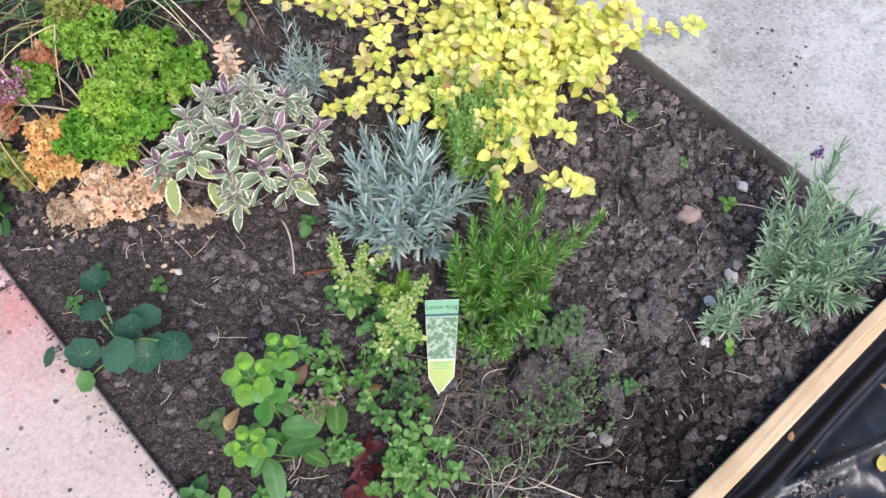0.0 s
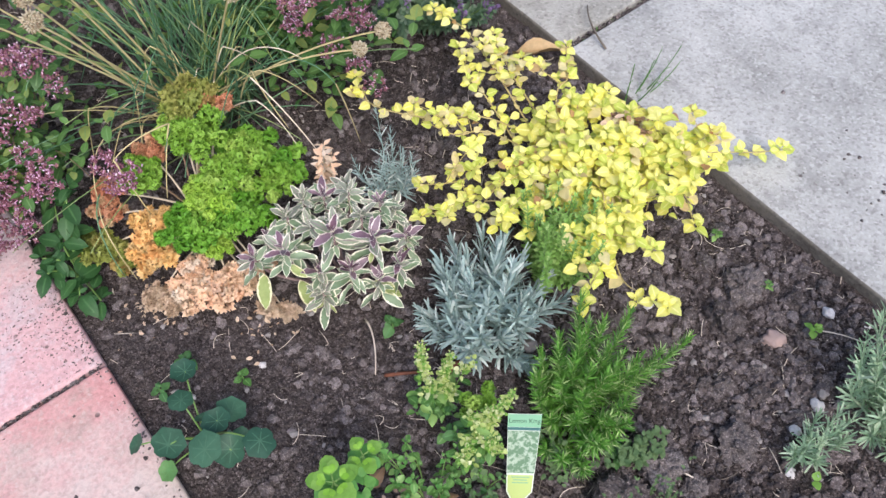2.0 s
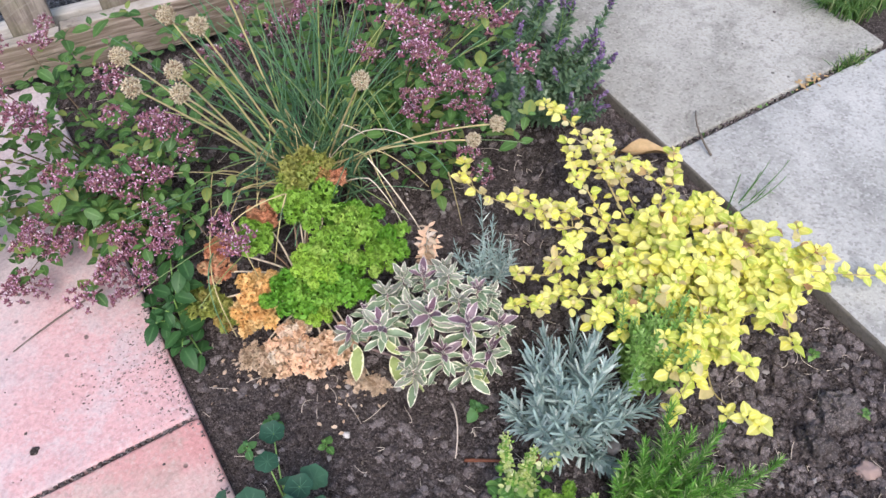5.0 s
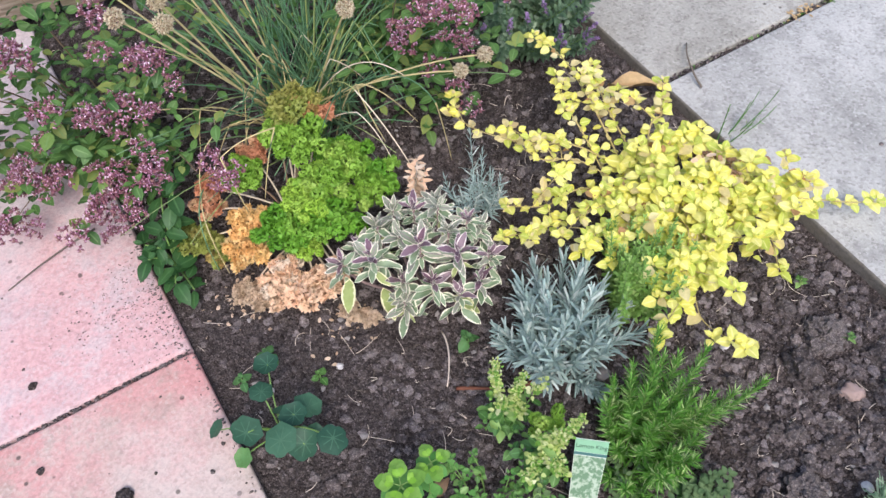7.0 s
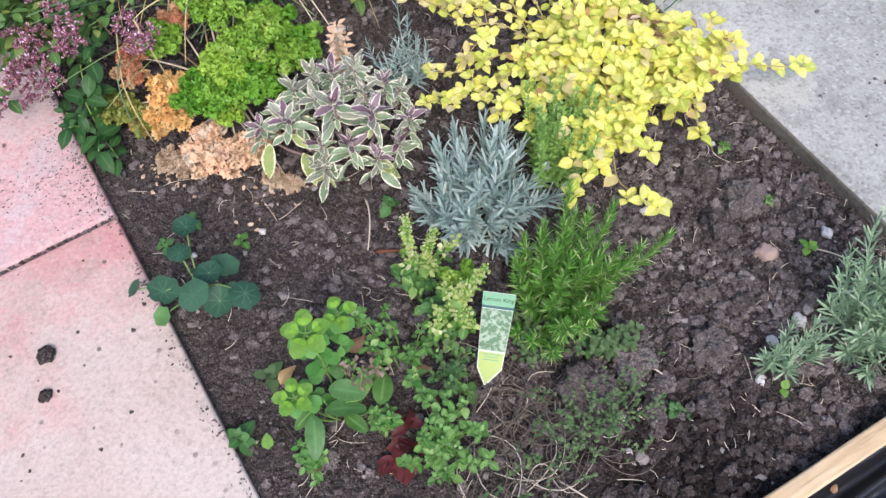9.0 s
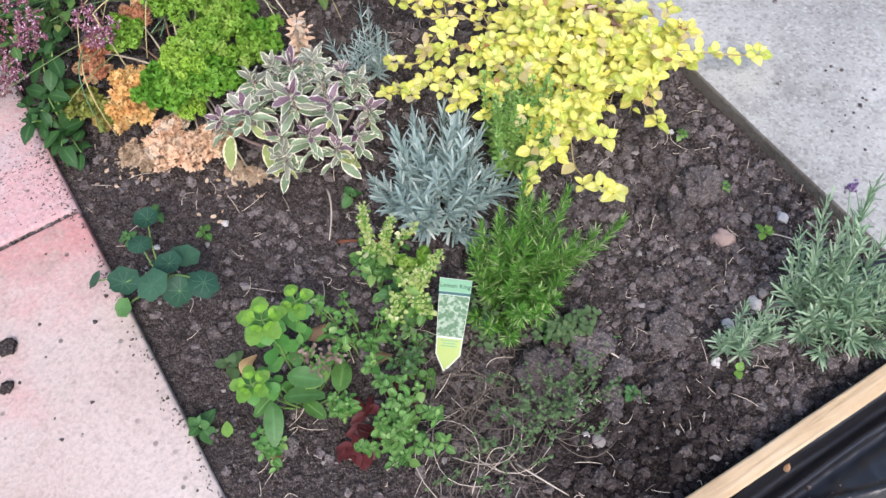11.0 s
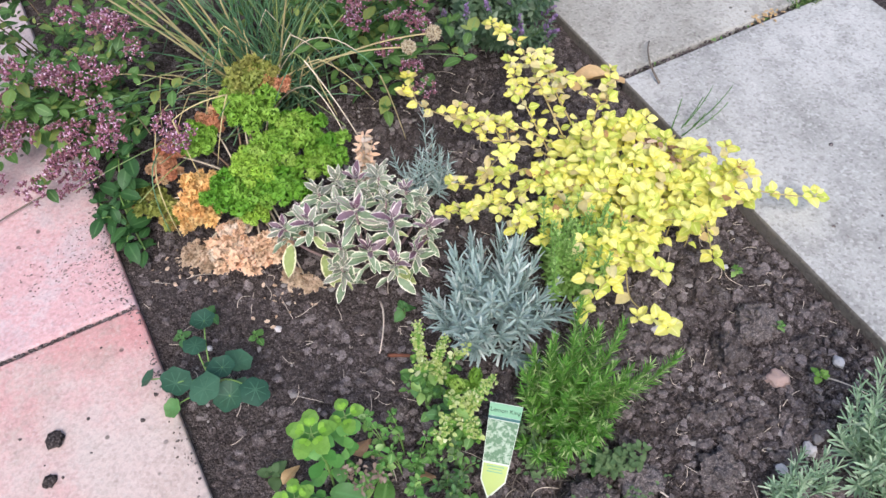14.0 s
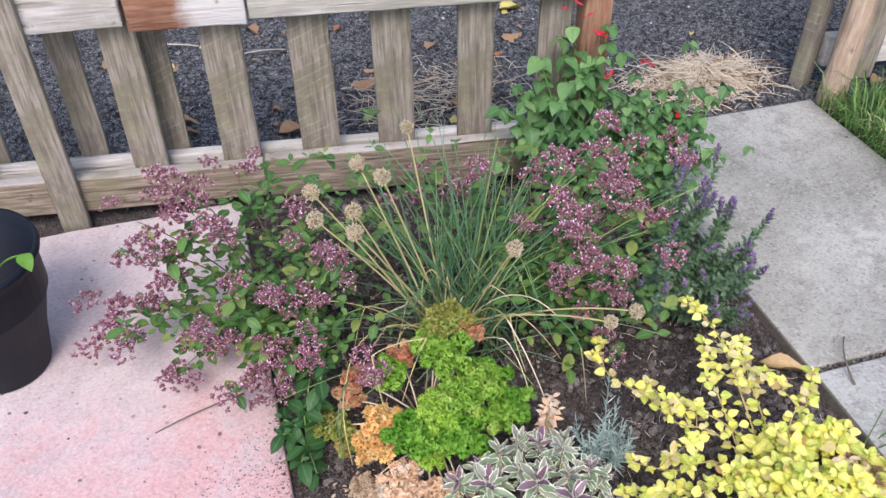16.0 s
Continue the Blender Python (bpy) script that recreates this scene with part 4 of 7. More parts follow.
# the dense middle: short upright shoots
for k in range(122):
    a, r = 2.4 * k, math.sqrt((k + 0.5) / 122)
    x, y = 0.762 + 0.118 * r * math.cos(a) + rng.gauss(0, 0.008), 0.665 + 0.118 * r * math.sin(a) + rng.gauss(0, 0.008)
    if noise.noise(Vector((x * 22, y * 22, 4))) < -0.22:
        continue
    z = 0.075 + 0.055 * (1 - r * r) + rng.gauss(0, 0.018)
    line = bezier((x + rng.gauss(0, 0.012), y + rng.gauss(0, 0.012), z - 0.055), (x, y, z - 0.03), (x, y, z), 6)
    g.stem(line, 0.0010, 0.0007, YELLOW_STEM, 4)
    sprig(g, GOLD, line, rng.uniform(0.0165, 0.0235), rng, 0.013, 0.2)
for _ in range(26):
    p = Vector((rng.gauss(0.825, 0.024), rng.gauss(0.675, 0.024), rng.gauss(0.115, 0.010)))
    rosette(g, ROUND, [YELLOW_DRY, YELLOW_DRY, PARSLEY_TAN, FALLEN], p, 0.015, rng, 1, 3, -0.2, 0.4)
g.done()

# variegated sage
rng = random.Random(12)
s = Plant("variegated_sage", (0.365, 0.79, -0.02), "tricolour sage with cream-edged grey and purple leaves")
for x, y, z, big in ((0.279, 0.79, 0.135, 1.0), (0.342, 0.764, 0.15, 1.0), (0.382, 0.727, 0.145, 1.0), (0.425, 0.77, 0.14, 0.8), (0.342, 0.73, 0.095, 0.9), (0.314, 0.839, 0.13, 0.85), (0.374, 0.836, 0.13, 0.85), (0.40, 0.81, 0.145, 0.85), (0.25, 0.838, 0.085, 0.8), (0.446, 0.769, 0.11, 0.75), (0.352, 0.86, 0.115, 0.75),
                       (0.31, 0.765, 0.085, 0.9), (0.405, 0.705, 0.08, 0.85), (0.30, 0.81, 0.11, 0.8), (0.36, 0.79, 0.125, 0.8), (0.44, 0.735, 0.085, 0.75), (0.415, 0.845, 0.11, 0.75), (0.33, 0.80, 0.135, 0.8), (0.39, 0.765, 0.145, 0.8), (0.37, 0.705, 0.075, 0.8), (0.285, 0.845, 0.10, 0.75), (0.30, 0.745, 0.06, 0.8)):
    tip = Vector((x, y, z))
    root = Vector((0.365 + (x - 0.365) * 0.25, 0.79 + (y - 0.79) * 0.25, -0.02))
    s.stem(bezier(root, (root + tip) / 2 + Vector(((x - 0.365) * 0.3, (y - 0.79) * 0.3, -0.01)), tip, 6), 0.0030, 0.0018, SAGE_STEM)
    lean = Vector((x - 0.365, y - 0.79, 0)) * 1.2
    young = SAGE_PURPLE if big >= 0.9 or rng.random() < 0.3 else SAGE_BLUSH
    # pairs from the low outer leaves to the steep purple heart
    rosette(s, SAGE_LEAF, [SAGE] * 5 + [SAGE_OLD], tip - Vector((0, 0, 0.030)), 0.040 * big, rng, 2, 3, -0.3, 0.0, lean)
    rosette(s, SAGE_LEAF, [SAGE, SAGE, SAGE, SAGE_BLUSH], tip - Vector((0, 0, 0.014)), 0.036 * big, rng, 1, 4, 0.12, 0.2, lean)
    rosette(s, SAGE_LEAF, [SAGE, SAGE, SAGE_BLUSH], tip - Vector((0, 0, 0.006)), 0.031 * big, rng, 1, 4, 0.45, 0.5, lean)
    rosette(s, SAGE_LEAF, [young, young, SAGE_BLUSH], tip, 0.031 * big, rng, 1, 4, 0.75, 0.8, lean)
    rosette(s, SAGE_LEAF, young, tip + Vector((0, 0, 0.004)), 0.026 * big, rng, 2, 2, 1.0, 1.3, lean)
for x, y, z, az in ((0.235, 0.80, 0.05, -2.2), (0.285, 0.76, 0.04, -1.7), (0.385, 0.695, 0.05, -0.8)):
    d = aim(az, 0)
    s.leaf(SAGE_LEAF[2], SAGE_OLD, pointing((x - d.x * 0.03, y - d.y * 0.03, z + 0.012), d + Vector((0, 0, -0.35)), (0, 0, 1), 0.050))
s.done()
# the dry flower stalk behind it
s = Plant("dead_sage_stalk", (0.405, 0.90, -0.02), "dry brown flower stalk behind the sage")
for k in range(5):
    tip = Vector((0.412 + rng.gauss(0, 0.010), 0.90 + rng.gauss(0, 0.008), 0.125 + rng.uniform(-0.03, 0.03)))
    line = bezier((0.405, 0.90, -0.02), (0.41, 0.90, 0.06), tip, 12)
    s.stem(line, 0.0014, 0.0008, TWIG_PALE, 4)
    for i in range(6, 13):
        rosette(s, LONG, [PARSLEY_TAN, PARSLEY_OLD, PARSLEY_TAN], line[i], rng.uniform(0.010, 0.017), rng, 1, 4, 0.3, 0.8)
s.done()

# curly parsley with dead stems
rng = random.Random(13)
p0 = Vector((0.25, 1.0, -0.02))
q = Plant("curly_parsley", p0, "bright green curly parsley with orange dead fronds", limit=290)
green = ((0.283, 1.035, 0.155, 0.044, PARSLEY), (0.265, 1.06, 0.16, 0.026, PARSLEY), (0.192, 1.048, 0.125, 0.034, PARSLEY), (0.328, 0.985, 0.13, 0.040, PARSLEY), (0.375, 0.955, 0.10, 0.034, PARSLEY_DEEP), (0.285, 0.958, 0.135, 0.036, PARSLEY), (0.247, 0.935, 0.13, 0.030, PARSLEY_LIME), (0.255, 0.965, 0.125, 0.028, PARSLEY_LIME),
         (0.195, 0.938, 0.105, 0.036, PARSLEY_DEEP), (0.232, 0.918, 0.105, 0.034, PARSLEY_DEEP), (0.275, 0.905, 0.11, 0.042, PARSLEY_DEEP), (0.225, 0.905, 0.065, 0.022, PARSLEY_LIME), (0.335, 0.925, 0.105, 0.032, PARSLEY), (0.36, 1.0, 0.11, 0.032, PARSLEY_DEEP), (0.335, 1.03, 0.10, 0.026, PARSLEY_DEEP))
dead = ((0.313, 1.095, 0.165, 0.036, PARSLEY_DULL), (0.285, 1.085, 0.165, 0.024, PARSLEY_DULL), (0.338, 1.068, 0.152, 0.024, PARSLEY_RED), (0.165, 0.988, 0.09, 0.028, PARSLEY_ORANGE), (0.145, 0.962, 0.06, 0.032, PARSLEY_ORANGE), (0.149, 1.093, 0.075, 0.026, PARSLEY_RED), (0.128, 1.07, 0.06, 0.024, PARSLEY_RED), (0.225, 1.10, 0.10, 0.026, PARSLEY_RED),
        (0.087, 1.048, 0.03, 0.030, PARSLEY_DULL), (0.115, 1.003, 0.02, 0.026, PARSLEY_DULL), (0.173, 0.889, 0.022, 0.038, PARSLEY_TAN), (0.212, 0.868, 0.024, 0.036, PARSLEY_TAN), (0.120, 0.925, 0.006, 0.022, PARSLEY_OLD), (0.135, 0.895, 0.004, 0.018, PARSLEY_OLD), (0.185, 0.915, 0.035, 0.022, PARSLEY_TAN), (0.262, 0.868, 0.03, 0.022, PARSLEY_TAN),
        (0.24, 0.806, -0.004, 0.018, PARSLEY_OLD), (0.256, 0.782, -0.004, 0.016, PARSLEY_OLD))
for x, y, z, r, mat in green + dead:
    c = Vector((x, y, z))
    live = mat in (PARSLEY, PARSLEY_DEEP, PARSLEY_LIME)
    r *= 0.93 if live else 1.0
    dry = mat in (PARSLEY_TAN, PARSLEY_OLD)
    tip = c - Vector((0, 0, r * 0.5))
    line = bezier(p0 + Vector((rng.gauss(0, 0.012), rng.gauss(0, 0.012), 0)), (p0 + c) / 2 + Vector((0, 0, 0.04)), tip, 8)
    q.stem(line, 0.0020, 0.0013, PARSLEY_STEM if live else STRAW, 5, "stalk")
    n = 11 if live else 15
    for k in range(n):
        a, d = 2.4 * k + rng.uniform(-0.3, 0.3), math.sqrt((k + 0.3) / n)
        off = Vector((r * d * math.cos(a), r * d * math.sin(a), r * (0.30 * (1 - d * d) + rng.gauss(0, 0.16))))
        rr = r * (0.33 if live else 0.34) * rng.uniform(0.75, 1.2)
        end = c + off - Vector((0, 0, r * 0.25))
        if end.z < 0.004:
            end.z = 0.004
        q.leaf(rng.choice(CURLS if live else CURLS_DEAD), mat, pointing(end, aim(rng.uniform(0, 6.28), 0.2), (rng.gauss(0, 0.35) - 0.1, rng.gauss(0, 0.35) - 0.2, 1), rr), "frond")
        if k % 3 == 0:
            q.stem([tip, (tip + end) / 2 + Vector((0, 0, -0.004)), end], 0.0009, 0.0006, STRAW if dry else PARSLEY_STEM, 4, "stalk")
q.done()

def whorled_shoot(put, base, mid, tip, n, leaf, size, rng, el=0.5, dense=1.0, per=4, taper=0.5, start=0.15):
    """Narrow leaves in whorls along one stem; put(shape, pose) takes each leaf. Returns the stem's line."""
    line = bezier(base, mid, tip, n)
    for i in range(int(n * start), n + 1):
        d = (line[min(i + 1, n)] - line[max(i - 1, 0)]).normalized()
        k = i / n
        x = d.cross(Vector((0.3, 0.5, 0.8))).normalized()
        y = d.cross(x)
        a0 = i * 2.4
        for j in range(per):
            if rng.random() > dense:
                continue
            a = a0 + 2 * math.pi * j / per + rng.uniform(-0.35, 0.35)
            e = el + 0.6 * k ** 3 + rng.uniform(-0.25, 0.25)
            way = (x * math.cos(a) + y * math.sin(a)) * math.cos(e) + d * math.sin(e)
            put(rng.choice(leaf), pointing(line[i] + way * 0.001, way, d + Vector((rng.gauss(0, 0.25), rng.gauss(0, 0.25), 0)), size * (1 - taper * k) * rng.uniform(0.7, 1.2)))
    return line


def shoots(plant, tips, mats, size, rng, n=14, leaf=STRAP, el=0.5, per=4, spread=0.25, dense=1.0, taper=0.5, start=0.15, limit=0):
    """Leafy shoots from the plant's base; the first leaves, up to limit, are parts of their own."""
    plant.limit = limit
    for tip in tips:
        tip = Vector(tip)
        b = plant.base + Vector(((tip.x - plant.base.x) * spread, (tip.y - plant.base.y) * spread, 0.004))
        mid = (b + tip) / 2 + Vector(((tip.x - b.x) * 0.25, (tip.y - b.y) * 0.25, -0.12 * (tip - b).length))
        line = whorled_shoot(lambda s, m: plant.leaf(s, mats[1], m), b, mid, tip, n, leaf, size, rng, el, dense, per, taper, start)
        plant.stem(line, 0.0014, 0.0007, mats[0], 4)


# silver-leaved herb
rng = random.Random(14)
v = Plant("silver_lavender", (0.475, 0.60, -0.02), "silver-grey narrow-leaved lavender bush")
tips = []
for k in range(34):
    a, r = 2.4 * k, math.sqrt((k + 0.5) / 34)
    tips.append((0.480 + 0.091 * r * math.cos(a) + rng.gauss(0, 0.008), 0.604 + 0.091 * r * math.sin(a) + rng.gauss(0, 0.008), 0.115 - 0.070 * r * r + rng.gauss(0, 0.010)))
tips += [(0.452, 0.508, 0.035), (0.47, 0.495, 0.02), (0.415, 0.545, 0.03), (0.40, 0.60, 0.02), (0.395, 0.625, 0.03), (0.565, 0.535, 0.035)]
shoots(v, tips, (SILVER, SILVER), 0.038, rng, 11, SLIM, 0.85, 4, 0.3, 1.0, 0.3, 0.25, limit=300)
v.done()
v = Plant("silver_lavender", (0.515, 0.875, -0.02), "small silver-grey lavender under the yellow herb")
shoots(v, [(0.515 + rng.gauss(0, 0.030), 0.89 + rng.gauss(0, 0.030), 0.05 + rng.random() * 0.06) for _ in range(12)], (SILVER, SILVER), 0.032, rng, 10, NEEDLE, 0.7, 3, 0.3, limit=120)
v.done()

# rosemary
rng = random.Random(15)
v = Plant("rosemary", (0.475, 0.405, -0.02), "fresh green rosemary bush with upright shoots")
tall = [(0.547, 0.491, 0.125), (0.572, 0.432, 0.13), (0.609, 0.363, 0.125), (0.552, 0.452, 0.105), (0.515, 0.455, 0.105), (0.578, 0.375, 0.105), (0.482, 0.462, 0.095), (0.50, 0.478, 0.085)]
low = [(0.444, 0.46, 0.07), (0.436, 0.337, 0.095), (0.40, 0.36, 0.05), (0.467, 0.477, 0.08), (0.495, 0.342, 0.06), (0.53, 0.40, 0.08), (0.46, 0.43, 0.085), (0.43, 0.44, 0.06), (0.415, 0.335, 0.04), (0.50, 0.42, 0.085), (0.465, 0.335, 0.065), (0.45, 0.385, 0.07), (0.52, 0.36, 0.06), (0.395, 0.385, 0.04), (0.55, 0.41, 0.075), (0.425, 0.41, 0.05), (0.48, 0.36, 0.07), (0.455, 0.465, 0.055), (0.535, 0.425, 0.095), (0.51, 0.40, 0.085), (0.56, 0.39, 0.09), (0.49, 0.44, 0.09), (0.475, 0.40, 0.08), (0.54, 0.465, 0.095), (0.44, 0.35, 0.075)]
shoots(v, tall, (GREEN_STEM, ROSEMARY), 0.025, rng, 46, FINE_NEEDLE, 0.66, 5, 0.15, 1.0, 0.35, 0.2, limit=300)
shoots(v, low, (GREEN_STEM, ROSEMARY), 0.027, rng, 30, FINE_NEEDLE, 0.66, 5, 0.2, 1.0, 0.35, 0.25, limit=300)
v.done()

# oregano with pale bracts
rng = random.Random(16)
for base, tips, heads in (((0.322, 0.521, -0.02), ((0.337, 0.566, 0.13), (0.363, 0.537, 0.115)), ((0.323, 0.523, 0.09), (0.345, 0.515, 0.07), (0.375, 0.52, 0.085))),
                          ((0.318, 0.445, -0.02), ((0.375, 0.435, 0.16), (0.352, 0.447, 0.125)), ((0.331, 0.45, 0.12), (0.315, 0.438, 0.09), (0.336, 0.429, 0.08), (0.30, 0.43, 0.085), (0.345, 0.42, 0.06)))):
    o = Plant("oregano", base, "bushy oregano with pale yellow-green flower bracts")
    for tip in tips:
        tip = Vector(tip)
        line = bezier(base, (Vector(base) + tip) / 2 + Vector((-0.006, 0, 0.02)), tip, 30)
        o.stem(line, 0.0014, 0.0009, GREEN_STEM)
        for i in range(8, 31):
            if i > 16:
                # a tight spike of scale-like bracts
                for _ in range(5):
                    rosette(o, ROUND, [HERB_PALE, HERB_PALE, SPURGE], line[i] + Vector((rng.gauss(0, 0.0026), rng.gauss(0, 0.0026), rng.gauss(0, 0.001))), 0.0050 * (1.25 - 0.45 * (i - 16) / 14), rng, 1, 3, 0.3, 0.9)
            elif i % 2 == 0:
                rosette(o, ROUND, HERB, line[i], 0.018, rng, 1, 2, 0.0, 0.3)
    for tip in heads:
        tip = Vector(tip)
        line = bezier(base, (Vector(base) + tip) / 2 + Vector((0, 0, 0.02)), tip, 10)
        o.stem(line, 0.0013, 0.0009, GREEN_STEM)
        for i in (4, 6, 8):
            rosette(o, ROUND, HERB, line[i], 0.017, rng, 1, 2, 0.0, 0.3)
        for _ in range(9):
            rosette(o, ROUND, [HERB_PALE, HERB_PALE, SPURGE], tip + Vector((rng.gauss(0, 0.006), rng.gauss(0, 0.006), rng.gauss(0, 0.004))), 0.0072, rng, 2, 3, 0.2, 1.0)
    for _ in range(14):
        x, y = base[0] + rng.gauss(0.008, 0.016), base[1] + rng.gauss(0.0, 0.014)
        rosette(o, ROUND, [HERB, HERB, MINT], (x, y, rng.uniform(0.02, 0.065)), 0.016, rng, 2, 2, 0.0, 0.6)
    o.done()
o = Plant("curled_cress", (0.365, 0.475, -0.02), "small tuft of curly bright green leaf")
for k in range(9):
    o.leaf(CURLS[k % 5], PARSLEY, pointing((0.364 + rng.gauss(0, 0.010), 0.473 + rng.gauss(0, 0.010), 0.078 + 0.003 * k), (1, 0.2 * k, 0), (0, 0, 1), rng.uniform(0.007, 0.009)), "frond")
o.stem(bezier((0.365, 0.475, -0.02), (0.36, 0.47, 0.04), (0.362, 0.475, 0.09), 6), 0.0015, 0.001, GREEN_STEM)
o.done()

# plant label stuck in the soil
LABEL = plain("label_card", (0.50, 0.56, 0.46), (0.6, 0.65, 0.55), 0.35, 30.0, 0.02)
LABEL_TOP = plain("label_green", (0.16, 0.34, 0.20), (0.20, 0.40, 0.24), 0.35, 30.0, 0.02)
LABEL_BAND = plain("label_dark_band", (0.03, 0.10, 0.10), (0.04, 0.13, 0.12), 0.35, 30.0, 0.02)
LABEL_LIME = plain("label_lime", (0.37, 0.46, 0.13), (0.43, 0.51, 0.18), 0.35, 30.0, 0.02)
LABEL_PHOTO = foliage("label_leaf_print", (0.30, 0.38, 0.28), (0.36, 0.44, 0.33), None, (0.11, 0.20, 0.11), 0.98, rough=0.35, thin=0.0, grain=70.0)
INK = plain("label_ink", (0.02, 0.06, 0.03), (0.03, 0.08, 0.04), 0.5)
tl = thing("plant_label", (0.335, 0.365, -0.02), "pointed plastic plant label with a leaf picture", "plant label")
lm = pointing((0.331, 0.360, -0.016), Vector((0.062, 0.066, 0.105)), Vector((-0.30, -0.45, 0.75)))


def plate(x0, x1, y0, y1, z, t=0.0006, point=0.0):
    """A thin card that narrows towards its foot."""
    lo, hi = 0.72 + 2.2 * y0, min(1.0, 0.72 + 2.2 * y1)
    v = [(x0 * lo, y0, z), (x1 * lo, y0, z), (x1 * hi, y1, z), (x0 * hi, y1, z)]
    if point:
        v = [((x0 + x1) / 2 - 0.003, y0 - point, z), (x1 * lo, y0, z), (x1 * hi, y1, z), (x0 * hi, y1, z), (x0 * lo, y0, z)]
    k = len(v)
    w = [(a, b, c + t) for a, b, c in v]
    return np.array(v + w), [tuple(range(k))[::-1], tuple(range(k, 2 * k))] + [(i, (i + 1) % k, (i + 1) % k + k, i + k) for i in range(k)], np.ones(2 * k)


part("card", solid(plate(-0.0215, 0.0215, 0.028, 0.138, 0, 0.0008, 0.028), LABEL, "card"), tl, lm)
part("stalk_tip", solid(plate(-0.0195, 0.0195, 0.029, 0.052, 0.0009, 0.0003, 0.024), LABEL_LIME, "stalk_tip"), tl, lm, "lime green pointed foot")
part("title_band", solid(plate(-0.0213, 0.0213, 0.120, 0.1375, 0.0009, 0.0003), LABEL_TOP, "title_band"), tl, lm, "green title band")
part("title_line", solid(plate(-0.0213, 0.0213, 0.1155, 0.1195, 0.0009, 0.0003), LABEL_BAND, "title_line"), tl, lm, "dark line under the title")
part("leaf_print", solid(plate(-0.0205, 0.0205, 0.055, 0.1145, 0.0009, 0.0003), LABEL_PHOTO, "leaf_print"), tl, lm, "printed picture of leaves")
font = bpy.data.curves.new("title", "FONT")
font.body, font.size, font.align_x, font.extrude = "Lemon King", 0.0082, "CENTER", 0.0001
font.materials.append(INK)
part("title", font, tl, lm @ pose(0, 0.126, 0.0014), "dark printed title")
for y, w in ((0.0485, 0.028), (0.0445, 0.022), (0.0405, 0.026)):
    part("print_line", solid(plate(-w / 2, w / 2, y, y + 0.0014, 0.0013, 0.0002), LABEL_TOP, "print_line"), tl, lm)

# nasturtium seedling
def disc_shape(cup=0.12, sides=24):
    v, e, f = [(0, 0, -cup * 0.6)], [0.0], []
    for r in (0.35, 0.7, 1.0):
        for s in range(sides):
            a = 2 * math.pi * s / sides
            w = r * (1 + 0.07 * r * math.cos(6 * a) + 0.03 * math.cos(11 * a + 1))
            v.append((w * math.cos(a), w * math.sin(a) + 0.1 * r, cup * (r * r - 0.6) + 0.03 * r * math.sin(3 * a)))
            e.append(0.0 if s % 3 == 0 and r < 1 else r)
    for s in range(sides):
        f.append((0, 1 + s, 1 + (s + 1) % sides))
        for k in range(2):
            a, b = 1 + k * sides + s, 1 + k * sides + (s + 1) % sides
            f.append((a, a + sides, b + sides, b))
    return np.array(v), f, np.array(e)


rng = random.Random(17)
DISC = [disc_shape(), disc_shape(-0.1), disc_shape(0.2)]
v = Plant("nasturtium", (0.065, 0.69, -0.02), "young nasturtium with round blue-green leaves")
for x, y, z, r, tx, ty in ((0.090, 0.769, 0.05, 0.021, 0.9, -0.5), (0.065, 0.733, 0.05, 0.019, 0.2, 0.3), (0.088, 0.67, 0.07, 0.022, -0.1, 0.0), (0.110, 0.679, 0.05, 0.023, 0.5, 0.4), (0.057, 0.633, 0.095, 0.026, -0.3, -0.2), (0.115, 0.604, 0.088, 0.023, 0.3, -0.2), (0.082, 0.632, 0.055, 0.024, 0.2, -0.6),
                           (0.023, 0.690, 0.05, 0.024, -0.4, -1.1), (-0.010, 0.718, 0.045, 0.016, -1.6, -0.8), (0.004, 0.676, 0.018, 0.016, -0.4, -0.5), (0.05, 0.655, 0.05, 0.014, 0.5, 0.2), (0.10, 0.645, 0.04, 0.015, 0.5, -0.6), (0.075, 0.70, 0.04, 0.013, 0.0, 0.8)):
    v.leaf(rng.choice(DISC), MINT if z < 0.03 else NASTURTIUM, pointing((x, y, z), aim(rng.uniform(0, 6.28), 0), (tx, ty, 1), (r * rng.uniform(0.78, 0.92), r * 0.86, r)))
    v.stem(bezier((0.065, 0.69, -0.02), (0.065 + (x - 0.065) * 0.3, 0.69 + (y - 0.69) * 0.3, z), (x, y, z - 0.003), 8), 0.0014, 0.001, GREEN_STEM)
v.done()

